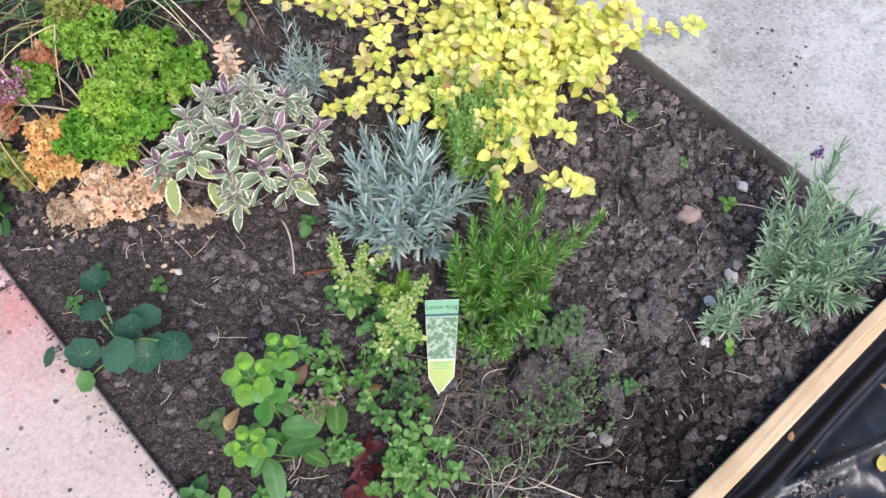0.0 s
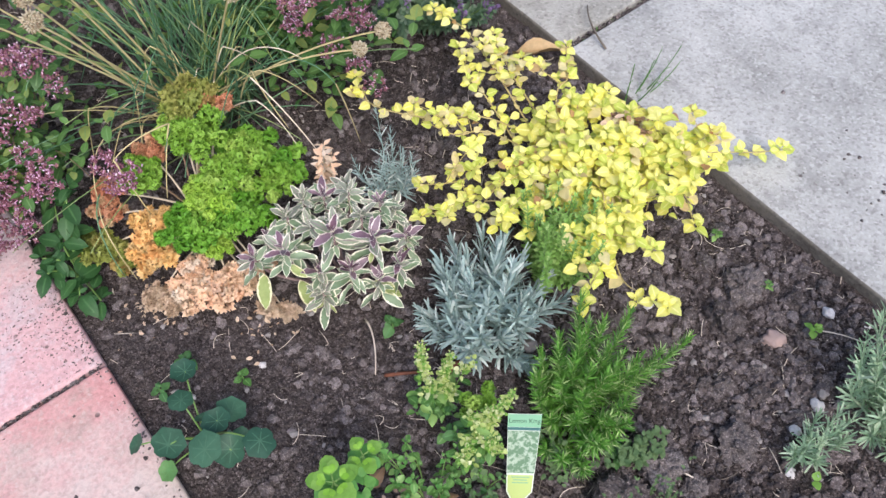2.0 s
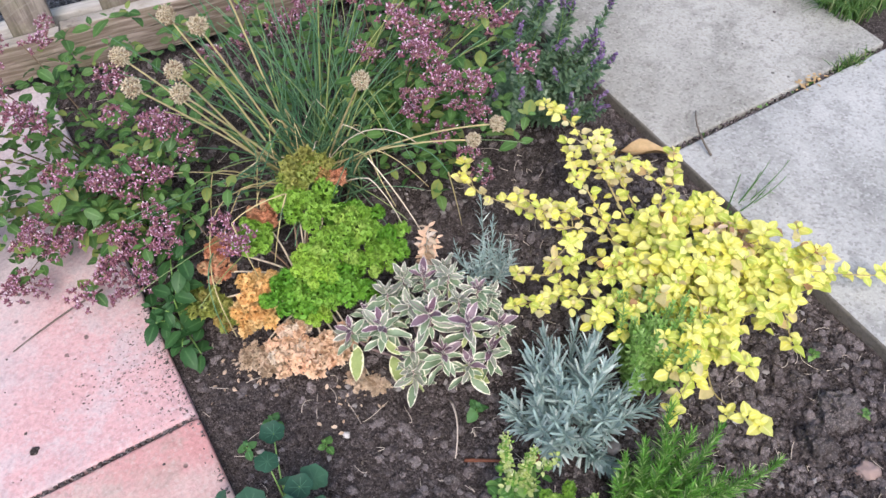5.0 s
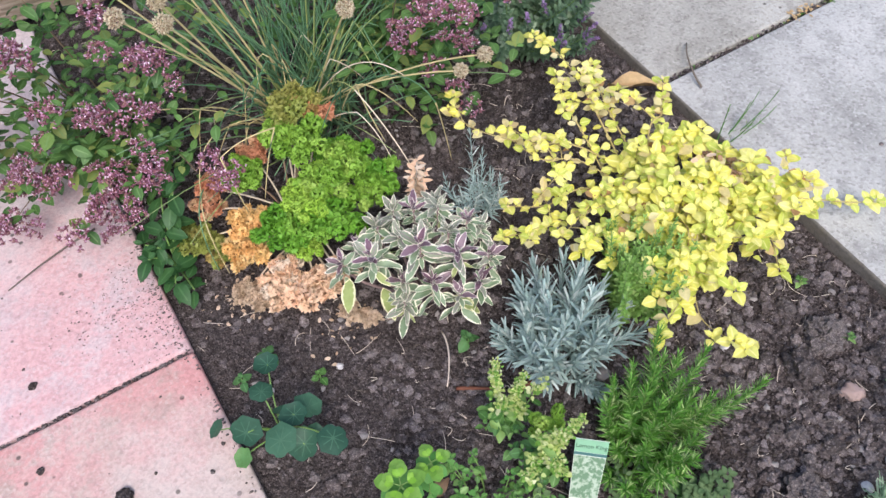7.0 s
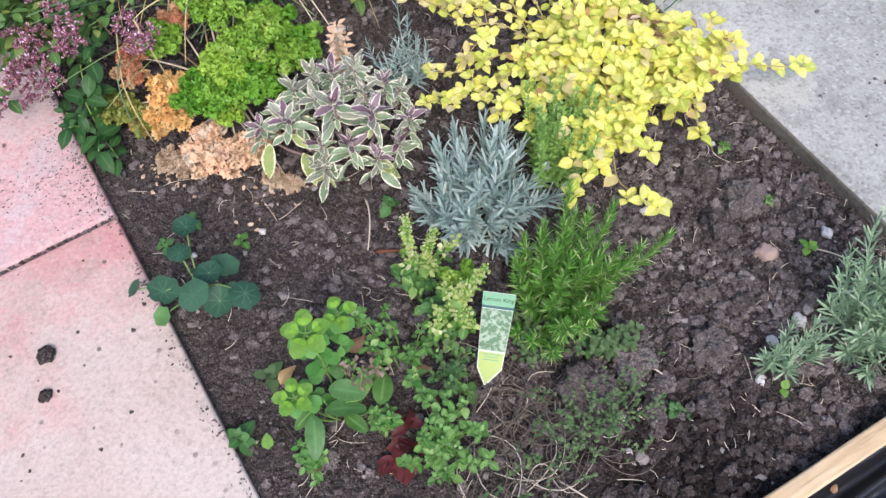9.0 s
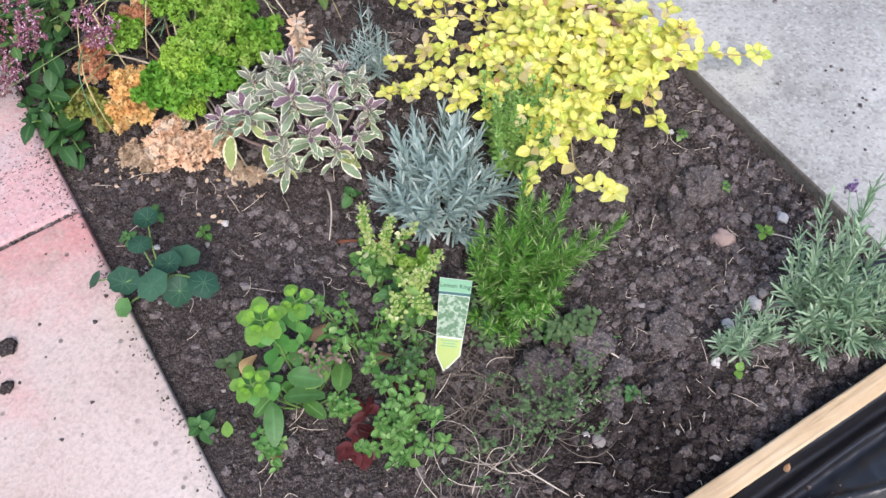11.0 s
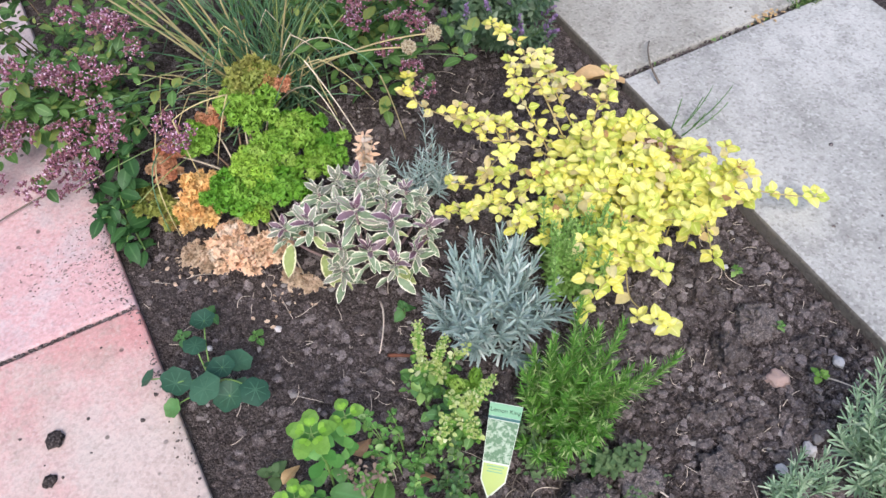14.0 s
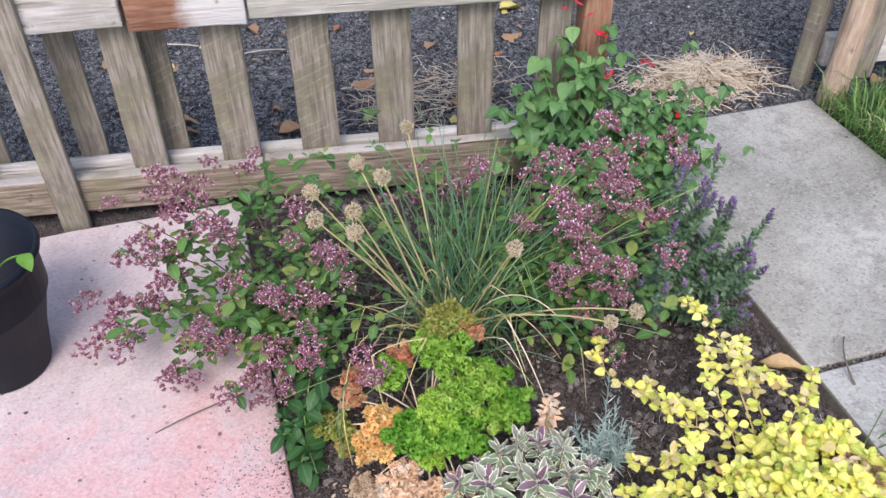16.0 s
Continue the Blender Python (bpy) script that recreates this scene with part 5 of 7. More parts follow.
# spurge: flat-topped umbels of lime leaves
rng = random.Random(18)
v = Plant("petty_spurge", (0.165, 0.46, -0.02), "lime green spurge weed with rounded leaves")
for x, y, z, r, rays in ((0.153, 0.49, 0.13, 1.0, 5), (0.201, 0.502, 0.11, 0.8, 4), (0.104, 0.446, 0.08, 0.8, 5)):
    c = Vector((x, y, z))
    line = bezier((0.165 + (x - 0.165) * 0.6, 0.46 + (y - 0.46) * 0.6, -0.02), ((x + 0.165) / 2, (y + 0.46) / 2, z * 0.6), c, 10)
    v.stem(line, 0.0018, 0.0014, GREEN_STEM)
    for k in range(rays):
        a = 6.28 * k / rays + rng.uniform(-0.2, 0.2)
        e = c + aim(a, 0.25) * 0.010 * r
        v.stem([c, (c + e) / 2 + Vector((0, 0, -0.001)), e], 0.0009, 0.0008, GREEN_STEM, 4)
        for w, tilt, s in ((-0.55, 0.25, 0.017), (0.55, 0.20, 0.017), (0.0, 0.05, 0.024)):
            v.leaf(SPURGE_LEAF[0], SPURGE, pointing(e, aim(a + w, tilt), (0, 0, 1), s * r * rng.uniform(0.9, 1.1)))
        for w in (-0.6, 0.6):
            v.leaf(SPURGE_LEAF[1], SPURGE_LIME, pointing(e + Vector((0, 0, 0.003)), aim(a + w, 0.45), (0, 0, 1), 0.0105 * r))
        v.leaf(SPURGE_LEAF[1], SPURGE_LOW, pointing(c - Vector((0, 0, 0.010)), aim(a + 0.6, -0.05), (0, 0, 1), 0.028 * r))
    for i in range(3, 9, 2):
        rosette(v, SPURGE_LEAF, SPURGE_LOW, line[i], 0.024 * r, rng, 1, 3, 0.0, 0.3)
v.done()

# low broad-leaved weed
rng = random.Random(19)
v = Plant("wild_mint", (0.15, 0.425, -0.02), "low weed with broad soft green leaves")
for x, y, z, az, long in ((0.115, 0.432, 0.03, -2.0, 0.052), (0.13, 0.428, 0.035, -0.35, 0.050), (0.148, 0.448, 0.045, -0.7, 0.046), (0.16, 0.425, 0.035, 0.3, 0.044), (0.195, 0.403, 0.02, 0.9, 0.044), (0.135, 0.44, 0.04, 2.6, 0.036), (0.165, 0.45, 0.045, 1.3, 0.036), (0.18, 0.435, 0.04, 0.2, 0.034), (0.12, 0.44, 0.03, -2.9, 0.034), (0.15, 0.415, 0.02, -1.2, 0.036)):
    p = Vector((x, y, z))
    v.stem(bezier((0.15 + (x - 0.15) * 0.3, 0.425 + (y - 0.425) * 0.3, -0.02), (x, y, z * 0.3), p, 6), 0.0015, 0.001, GREEN_STEM)
    v.leaf(rng.choice(OVAL), rng.choice([MINT, HERB]), pointing(p, aim(az, 0.05), (rng.gauss(0, 0.2), rng.gauss(0, 0.2), 1), long))
for x, y, z in ((0.175, 0.457, 0.045), (0.191, 0.435, 0.045), (0.216, 0.441, 0.045), (0.182, 0.447, 0.05)):
    for _ in range(7):
        rosette(v, POINTED, [WITHERED, WITHERED, HERB], (x + rng.gauss(0, 0.007), y + rng.gauss(0, 0.007), z + rng.gauss(0, 0.004)), 0.008, rng, 1, 3, 0.2, 0.6)
    v.stem(bezier((0.17, 0.43, -0.02), (x, y, 0.01), (x, y, z), 5), 0.001, 0.0008, GREEN_STEM, 4)
v.done()
mats = [HERB, HERB, HERB_LIGHT, SPURGE_LOW]
dense_spots = ((0.248, 0.343, 0.07), (0.265, 0.338, 0.08), (0.225, 0.324, 0.06), (0.24, 0.315, 0.07), (0.221, 0.296, 0.05), (0.248, 0.287, 0.05), (0.185, 0.31, 0.03), (0.226, 0.271, 0.03), (0.20, 0.289, 0.03), (0.255, 0.30, 0.05), (0.235, 0.30, 0.06), (0.21, 0.31, 0.045), (0.27, 0.315, 0.06), (0.262, 0.275, 0.04))
for base, spots, size, kinds, what in (((0.235, 0.32, -0.02), dense_spots, 0.0125, [HERB_LIGHT, HERB_LIGHT, HERB], "dense low oregano with small fresh leaves"),
                                ((0.25, 0.44, -0.02), ((0.243, 0.453, 0.04), (0.236, 0.498, 0.05), (0.267, 0.49, 0.05), (0.281, 0.449, 0.04), (0.243, 0.403, 0.04), (0.244, 0.371, 0.05), (0.225, 0.46, 0.045), (0.262, 0.42, 0.04)), 0.0120, mats, "straggling low oregano among the herbs"),
                                ((0.30, 0.40, -0.02), ((0.289, 0.37, 0.05), (0.295, 0.41, 0.045), (0.315, 0.40, 0.05), (0.28, 0.39, 0.03), (0.31, 0.38, 0.03), (0.325, 0.41, 0.05)), 0.0100, [HERB, MINT, THYME], "dark low oregano round the plant label"),
                                ((0.181, 0.378, -0.02), ((0.181, 0.378, 0.03), (0.186, 0.37, 0.02), (0.178, 0.385, 0.025)), 0.011, mats, "small pale seedling herb on the soil"),
                                ((0.084, 0.397, -0.02), ((0.084, 0.397, 0.012), (0.088, 0.39, 0.004), (0.08, 0.403, 0.006)), 0.010, mats, "small pale seedling herb on the soil")):
    o = Plant("low_oregano", base, what)
    rng = random.Random(int(1000 * base[0]))
    for x, y, z in spots:
        for _ in range(2):
            p = Vector((x + rng.gauss(0, 0.010), y + rng.gauss(0, 0.010), z + rng.gauss(0, 0.006)))
            line = bezier((base[0] + (x - base[0]) * 0.6, base[1] + (y - base[1]) * 0.6, base[2]), (base[0] + (x - base[0]) * 0.8, base[1] + (y - base[1]) * 0.8, z * 0.7), p, 8)
            o.stem(line, 0.0011, 0.0007, GREEN_STEM, 4)
            rosette(o, ROUND, kinds, p, size * rng.uniform(0.8, 1.25), rng, 3, 2, 0.1, 0.9)
            rosette(o, ROUND, kinds, line[6], size, rng, 1, 2, 0.0, 0.3)
            rosette(o, ROUND, kinds, line[4], size * 0.9, rng, 1, 2, 0.0, 0.3)
    o.done()

o = Plant("red_weed", (0.205, 0.325, -0.02), "dark red withered leaves on the soil")
for k in range(26):
    a = rng.uniform(0, 6.28)
    x, y = ((0.205, 0.367), (0.178, 0.343), (0.273, 0.377))[k % 5 % 3]
    x, y = x + rng.gauss(0, 0.010), y + rng.gauss(0, 0.012)
    o.leaf(rng.choice(BROAD), RED_WEED, pointing((x, y, soil_z(x, y) + 0.010), aim(a, 0.1), (rng.gauss(0, 0.4), rng.gauss(0, 0.4), 1), (0.017, 0.025, 0.022)))
o.done()

# straggly thyme, half dead
rng = random.Random(20)
o = Plant("straggly_thyme", (0.37, 0.28, -0.02), "half-dead thyme mat of bare brown twigs")
for k in range(85):
    a = rng.uniform(0, 6.28)
    x, y = 0.35 + 0.085 * rng.uniform(-1, 1), 0.275 + 0.07 * rng.uniform(-1, 1)
    d = aim(a, 0) * rng.uniform(0.04, 0.14)
    p, e = Vector((x, y, soil_z(x, y) + 0.006)), Vector((x, y, 0)) + d
    e.z = soil_z(e.x, e.y) + 0.006
    o.stem(bezier(p, (p + e) / 2 + Vector((d.y * 0.8, -d.x * 0.8, rng.uniform(0.01, 0.04))), e, 8), 0.0008, 0.0005, rng.choice([TWIG] * 6 + [TWIG_PALE]), 4, "twig")
h = Heap()
for k in range(85):
    x, y = (0.35 + rng.gauss(0, 0.06), 0.255 + rng.gauss(0, 0.045)) if k < 45 else (0.445 + rng.gauss(0, 0.03), 0.235 + rng.gauss(0, 0.022))
    if y > 0.285 and 0.26 < x < 0.37:
        continue
    line = bezier((x, y, soil_z(x, y)), (x, y, 0.015), (x + rng.gauss(0, 0.02), y + rng.gauss(0, 0.02), 0.02 + 0.02 * rng.random()), 8)
    for i in range(2, 9):
        for w in range(2):
            h.add(POINTED[1], pointing(line[i], aim(rng.uniform(0, 6.28), 0.4), (rng.gauss(0, 0.5), rng.gauss(0, 0.5), 1), rng.uniform(0.004, 0.0065)))
tagged(part("leaves", h.mesh("leaves", THYME), o.ob), kind="stuff")
sprigs = [Heap() for _ in range(5)]
for k in range(70):
    h = sprigs[k % 5]
    x, y = 0.395 + rng.gauss(0, 0.028), 0.385 + rng.gauss(0, 0.022)
    z = 0.0 + 0.03 * rng.random()
    if x < 0.39:
        continue
    for w in range(6):
        h.add(OVATE[1], pointing((x + rng.gauss(0, 0.006), y + rng.gauss(0, 0.006), z), aim(rng.uniform(0, 6.28), 0.3), (0, 0, 1), rng.uniform(0.005, 0.009)))
for k in range(40):
    h = sprigs[k % 5]
    x, y = 0.50 + rng.gauss(0, 0.02), 0.315 + rng.gauss(0, 0.012)
    for w in range(5):
        h.add(OVATE[1], pointing((x, y, 0.005 + 0.02 * rng.random()), aim(rng.uniform(0, 6.28), 0.3), (0, 0, 1), rng.uniform(0.007, 0.011)))
t2 = thing("creeping_thyme", (0.395, 0.385, -0.02), "dark creeping thyme under the rosemary", "herb")
for h in sprigs:
    if h.n:
        tagged(part("sprig", h.mesh("sprig", THYME), t2), kind="stuff")

# green lavender by the batten, and its seedling
rng = random.Random(21)
v = Plant("lavender", (0.83, 0.125, -0.02), "grey-green lavender beside the path with one bud")
tall = [(0.877, 0.209, 0.17), (0.868, 0.20, 0.145), (0.833, 0.232, 0.14), (0.825, 0.193, 0.13), (0.834, 0.168, 0.13), (0.784, 0.22, 0.12), (0.887, 0.162, 0.10), (0.85, 0.18, 0.12), (0.80, 0.20, 0.11)]
low = [(0.766, 0.203, 0.09), (0.755, 0.194, 0.06), (0.90, 0.129, 0.08), (0.882, 0.082, 0.05), (0.862, 0.114, 0.08), (0.871, 0.074, 0.03), (0.832, 0.066, 0.005), (0.755, 0.10, 0.005), (0.746, 0.137, 0.02), (0.763, 0.144, 0.05), (0.79, 0.16, 0.075), (0.81, 0.145, 0.085), (0.84, 0.135, 0.09), (0.78, 0.125, 0.04), (0.81, 0.11, 0.05), (0.85, 0.10, 0.06), (0.80, 0.09, 0.02), (0.87, 0.13, 0.085), (0.82, 0.125, 0.07), (0.91, 0.11, 0.05), (0.79, 0.185, 0.08)]
shoots(v, tall, (SILVER_GREEN, SILVER_GREEN), 0.030, rng, 18, SLIM, 0.75, 4, 0.3, 0.9, 0.3, 0.2, limit=300)
shoots(v, low, (SILVER_GREEN, SILVER_GREEN), 0.030, rng, 14, SLIM, 0.75, 4, 0.35, 0.9, 0.3, 0.2, limit=300)

v.done()
v.stem(bezier((0.84, 0.16, 0.05), (0.845, 0.2, 0.12), (0.849, 0.222, 0.165), 6), 0.0010, 0.0008, SILVER_GREEN)
h = Heap()
for k in range(26):
    h.add(BEAD, pointing(Vector((0.849, 0.222, 0.166)) + Vector((rng.gauss(0, 0.003), rng.gauss(0, 0.003), k * 0.0007)), aim(rng.uniform(0, 6.28), 0.8), (0, 0, 1), 0.0024))
part("flower_head", h.mesh("flower_head", VIOLET), v.ob, None, "small violet bud")
v = Plant("lavender", (0.685, 0.165, -0.02), "small grey-green lavender seedling on the soil")
shoots(v, [(0.693, 0.197, 0.06), (0.646, 0.186, 0.035), (0.723, 0.182, 0.05), (0.685, 0.172, 0.05), (0.734, 0.166, 0.04), (0.675, 0.182, 0.03), (0.71, 0.17, 0.045), (0.66, 0.18, 0.04), (0.72, 0.155, 0.02), (0.67, 0.16, 0.02)], (SILVER_GREEN, SILVER_GREEN), 0.023, rng, 11, SLIM, 0.75, 4, 0.5, 0.9, 0.3, 0.2, limit=200)
v.done()
v.limit = 900
v.leaf(BROAD[0], SPURGE, pointing((0.652, 0.145, 0.0), (1, 0.3, 0.3), (0, 0, 1), 0.014))
v.leaf(BROAD[0], SPURGE, pointing((0.652, 0.145, 0.0), (-0.6, -1, 0.3), (0, 0, 1), 0.014))

# feathery chamomile between the silver and yellow herbs
rng = random.Random(22)
v = Plant("feathery_herb", (0.60, 0.60, -0.02), "soft feathery bright green herb")
shoots(v, [(0.603 + rng.gauss(0, 0.030), 0.595 + rng.gauss(0, 0.028), 0.115 + 0.04 * rng.random()) for _ in range(44)], (GREEN_STEM, FEATHER), 0.015, rng, 16, LONG, 0.5, 4, 0.4)
v.done()
for k in range(9):
    v.limit = 999
    v.leaf(FROND[k % 4], FEATHER, pointing((0.603 + rng.gauss(0, 0.022), 0.598 + rng.gauss(0, 0.024), 0.105 + 0.03 * rng.random()), aim(k, 0.1), (rng.gauss(0, 0.3), rng.gauss(0, 0.3), 1), rng.uniform(0.018, 0.026)), "frond")
v = Plant("wiry_weed", (0.93, 0.765, -0.02), "thin wiry grey-green weed over the path edge")
shoots(v, [(1.058, 0.767, 0.06), (1.03, 0.785, 0.055), (0.965, 0.787, 0.06), (1.006, 0.778, 0.05), (0.985, 0.745, 0.05), (1.04, 0.75, 0.045)], (HERB, HERB), 0.014, rng, 16, NEEDLE, 0.7, 2, 0.1, 0.6, limit=60)
v.done()

# seedling weeds
rng = random.Random(23)
for k, (x, y, r, mat) in enumerate(((0.365, 0.675, 0.017, MINT), (0.10, 0.815, 0.014, MINT), (0.05, 0.795, 0.013, MINT), (0.15, 0.74, 0.011, HERB), (0.02, 0.47, 0.026, MINT), (0.85, 0.485, 0.010, HERB), (0.52, 0.20, 0.012, MINT), (0.84, 0.375, 0.010, HERB), (0.835, 0.285, 0.011, SPURGE), (0.09, 0.53, 0.018, THYME), (0.485, 0.325, 0.022, MINT), (0.305, 0.365, 0.013, HERB))):
    z = soil_z(x, y)
    o = Plant("weed_seedling", (x, y, z - 0.004), "small green weed seedling in the soil", "weed", "weed seedlings")
    o.stem(bezier((x, y, z - 0.004), (x, y, z + 0.01), (x, y, z + 0.02), 4), 0.0012, 0.001, GREEN_STEM)
    rosette(o, BROAD, mat, (x, y, z + 0.014), r * 1.2, rng, 2, 3, 0.05, 0.5)
    rosette(o, BROAD, mat, (x, y, z + 0.02), r * 0.8, rng, 2, 2, 0.4, 0.9)
    o.done()

# dead-nettle at the paving's edge
rng = random.Random(24)
v = Plant("dead_nettle", (0.045, 1.03, -0.02), "dark green nettle-like weed along the paving")
for x, y, z in ((0.085, 1.08, 0.11), (0.10, 1.09, 0.12), (0.05, 1.05, 0.07), (0.03, 1.04, 0.055), (0.01, 1.03, 0.05), (0.03, 0.99, 0.02), (0.05, 0.97, 0.01), (0.06, 1.07, 0.06), (0.015, 1.06, 0.05), (0.07, 1.10, 0.09), (0.04, 1.01, 0.03)):
    line = bezier((0.045, 1.04, -0.02), ((x + 0.045) / 2, (y + 1.04) / 2, z), (x, y, z), 5)
    v.stem(line, 0.0018, 0.0012, GREEN_STEM)
    rosette(v, POINTED, NETTLE, (x, y, z), 0.034, rng, 2, 2, -0.1, 0.5)
    rosette(v, POINTED, NETTLE, line[3], 0.034, rng, 1, 2, -0.2, 0.1)
v.done()


# marjoram: leafy stems under flower clusters
def flower_cluster(seed):
    """A domed head of small purple calyces dotted with pale lilac petals."""
    rng = random.Random(seed)
    h = Heap()
    for k in range(17):
        a, r = 2.4 * k, math.sqrt((k + 0.5) / 17)
        c = Vector((0.85 * r * math.cos(a), 0.85 * r * math.sin(a), 0.35 * (1 - r * r))) + Vector((rng.gauss(0, 0.12), rng.gauss(0, 0.12), rng.gauss(0, 0.10)))
        for b in range(8):
            d = aim(rng.uniform(0, 6.28), rng.uniform(-0.5, 1.4))
            h.add(BEAD, pointing(c + d * 0.12, d.cross(Vector((0.2, 0.3, 0.7))), d, (0.066, 0.066, 0.10)), 0)
        for b in range(rng.choice((2, 3, 4, 5))):
            d = aim(rng.uniform(0, 6.28), rng.uniform(0.1, 1.5))
            h.add(SPOON[0], pointing(c + d * 0.18, (d + aim(rng.uniform(0, 6.28), 0)).normalized(), d, 0.16), 1)
    return h.mesh("flower_head", CALYX, PETAL)


CLUSTER = [flower_cluster(k) for k in range(6)]

def marjoram(name, base, label, heads, rng, fill, lift, bunch):
    o = Plant(name, base, label, limit=280)
    for x, y, z in heads:
        tip = Vector((x, y, z))
        b = o.base + Vector(((x - base[0]) * 0.25, (y - base[1]) * 0.25, 0))
        line = bezier(b, (b + tip) / 2 + Vector((0, 0, lift)), tip, 12)
        o.stem(line, 0.0016, 0.0009, MARJ_STEM, 4)
        for i in range(3, 12):
            rosette(o, POINTED, MARJORAM, line[i] + Vector((rng.gauss(0, 0.012), rng.gauss(0, 0.012), 0)), rng.uniform(0.018, 0.030), rng, 1, 2, 0.0, 0.3)
        for k in range(rng.choice(bunch)):
            c = tip + Vector((rng.gauss(0, 0.026), rng.gauss(0, 0.026), rng.gauss(0, 0.018)))
            part("flower_head", rng.choice(CLUSTER), o.ob, pointing(c, aim(rng.uniform(0, 6.28), 0.1), (rng.gauss(0, 0.3), rng.gauss(0, 0.3), 1), rng.uniform(0.019, 0.030)))
    for c, sd, n in fill:
        for _ in range(n):
            p = Vector((rng.gauss(c[0], sd[0]), rng.gauss(c[1], sd[1]), max(0.01, rng.gauss(c[2], sd[2]))))
            rosette(o, POINTED, MARJORAM, p, rng.uniform(0.020, 0.034), rng, 2, 2, 0.0, 0.6)
    return o.done()


rng = random.Random(25)
marjoram("marjoram", (0.10, 1.40, -0.02), "purple-flowering marjoram sprawling over the paving",
         ((-0.16, 1.36, 0.28), (-0.11, 1.41, 0.32), (-0.06, 1.36, 0.32), (0.01, 1.44, 0.30), (-0.14, 1.30, 0.26), (-0.05, 1.31, 0.30), (-0.26, 1.34, 0.10), (-0.16, 1.27, 0.17), (-0.12, 1.30, 0.20), (-0.22, 1.30, 0.09), (-0.13, 1.21, 0.13), (-0.04, 1.18, 0.19), (-0.14, 1.20, 0.07), (-0.04, 1.13, 0.08), (0.02, 1.09, 0.10), (-0.05, 1.19, 0.12), (0.07, 1.14, 0.19), (0.15, 1.18, 0.24), (0.04, 1.19, 0.22), (0.12, 1.20, 0.24), (0.09, 1.30, 0.27), (0.13, 1.05, 0.16), (0.01, 1.12, 0.13)), rng,
         (((-0.02, 1.30, 0.15), (0.08, 0.08, 0.05), 90), ((0.08, 1.22, 0.12), (0.06, 0.06, 0.05), 60), ((0.12, 1.40, 0.17), (0.08, 0.10, 0.06), 70)), 0.06, (3, 4, 4, 5))
marjoram("marjoram", (0.56, 1.30, -0.02), "upright purple-flowering marjoram behind the chives",
         ((0.43, 1.29, 0.29), (0.51, 1.24, 0.34), (0.49, 1.21, 0.32), (0.51, 1.09, 0.37), (0.64, 1.25, 0.40), (0.58, 1.16, 0.40), (0.60, 1.08, 0.39), (0.65, 1.10, 0.39), (0.60, 1.05, 0.37), (0.52, 1.06, 0.35), (0.48, 1.04, 0.33), (0.53, 1.01, 0.33), (0.63, 1.02, 0.29), (0.56, 1.01, 0.24), (0.49, 1.06, 0.24), (0.52, 1.05, 0.26), (0.47, 1.19, 0.29), (0.56, 1.03, 0.12), (0.64, 1.16, 0.38), (0.56, 1.12, 0.38), (0.30, 1.42, 0.22), (0.40, 1.40, 0.24)), rng,
         (((0.55, 1.22, 0.16), (0.08, 0.08, 0.06), 110), ((0.42, 1.38, 0.15), (0.09, 0.08, 0.05), 70), ((0.56, 1.10, 0.15), (0.06, 0.05, 0.06), 60)), 0.05, (2, 2, 3, 3))

# hyssop with violet spikes over the path
rng = random.Random(26)
v = Plant("hyssop", (0.80, 1.28, -0.02), "violet-spiked hyssop leaning over the concrete path", limit=200)
spikes = [(0.96, 1.36, 0.20), (0.90, 1.38, 0.21), (0.945, 1.24, 0.20), (0.93, 1.17, 0.19), (0.90, 1.11, 0.17), (0.80, 1.14, 0.24), (0.85, 1.13, 0.20), (0.80, 1.08, 0.13), (0.87, 1.06, 0.08), (0.885, 1.11, 0.11), (0.70, 1.03, 0.19), (0.70, 1.08, 0.12), (0.97, 1.29, 0.17), (0.99, 1.25, 0.16), (0.84, 1.22, 0.25), (0.76, 1.12, 0.22), (0.88, 1.20, 0.22), (0.75, 1.05, 0.16), (0.82, 1.05, 0.10), (0.93, 1.30, 0.23), (0.86, 1.30, 0.26), (0.77, 1.20, 0.28), (0.91, 1.07, 0.10), (0.73, 1.10, 0.20), (0.80, 1.03, 0.08), (0.95, 1.13, 0.13)]
for k in range(16):
    spikes.append((rng.uniform(0.72, 0.98), rng.uniform(1.04, 1.36), rng.uniform(0.10, 0.24)))
for k, tip in enumerate(spikes):
    h = Heap()
    tip = Vector((min(tip[0], 0.80) + 0.78 * max(0, tip[0] - 0.80), *tip[1:])) + Vector((rng.gauss(-0.015, 0.020), rng.gauss(-0.005, 0.018), rng.gauss(-0.01, 0.016)))
    b = v.base + Vector(((tip.x - 0.80) * 0.3, (tip.y - 1.28) * 0.3, 0))
    mid = (b + tip) / 2 + Vector(((tip.x - b.x) * 0.3 + rng.gauss(0, 0.02), (tip.y - b.y) * 0.3 + rng.gauss(0, 0.02), -0.01))
    line = whorled_shoot(lambda q, m: v.leaf(q, BLUE_LEAF, m), b, mid, tip, 24, LONG[:2], 0.025, rng, 0.35, 0.9, 4, 0.45, 0.1)
    v.stem(line, 0.0014, 0.0008, GREEN_STEM, 4)
    d = (tip - mid).normalized()
    for i in range(40):
        a = tip + d * (i / 40 * 0.04 - 0.016)
        w = aim(rng.uniform(0, 6.28), rng.uniform(-0.2, 0.6))
        h.add(BEAD, pointing(a + w * rng.uniform(0.002, 0.006) * (1 - 0.5 * i / 40), w, d, rng.uniform(0.0016, 0.003)))
    part("flower_spike", h.mesh("flower_spike", VIOLET), v.ob)
v.done()

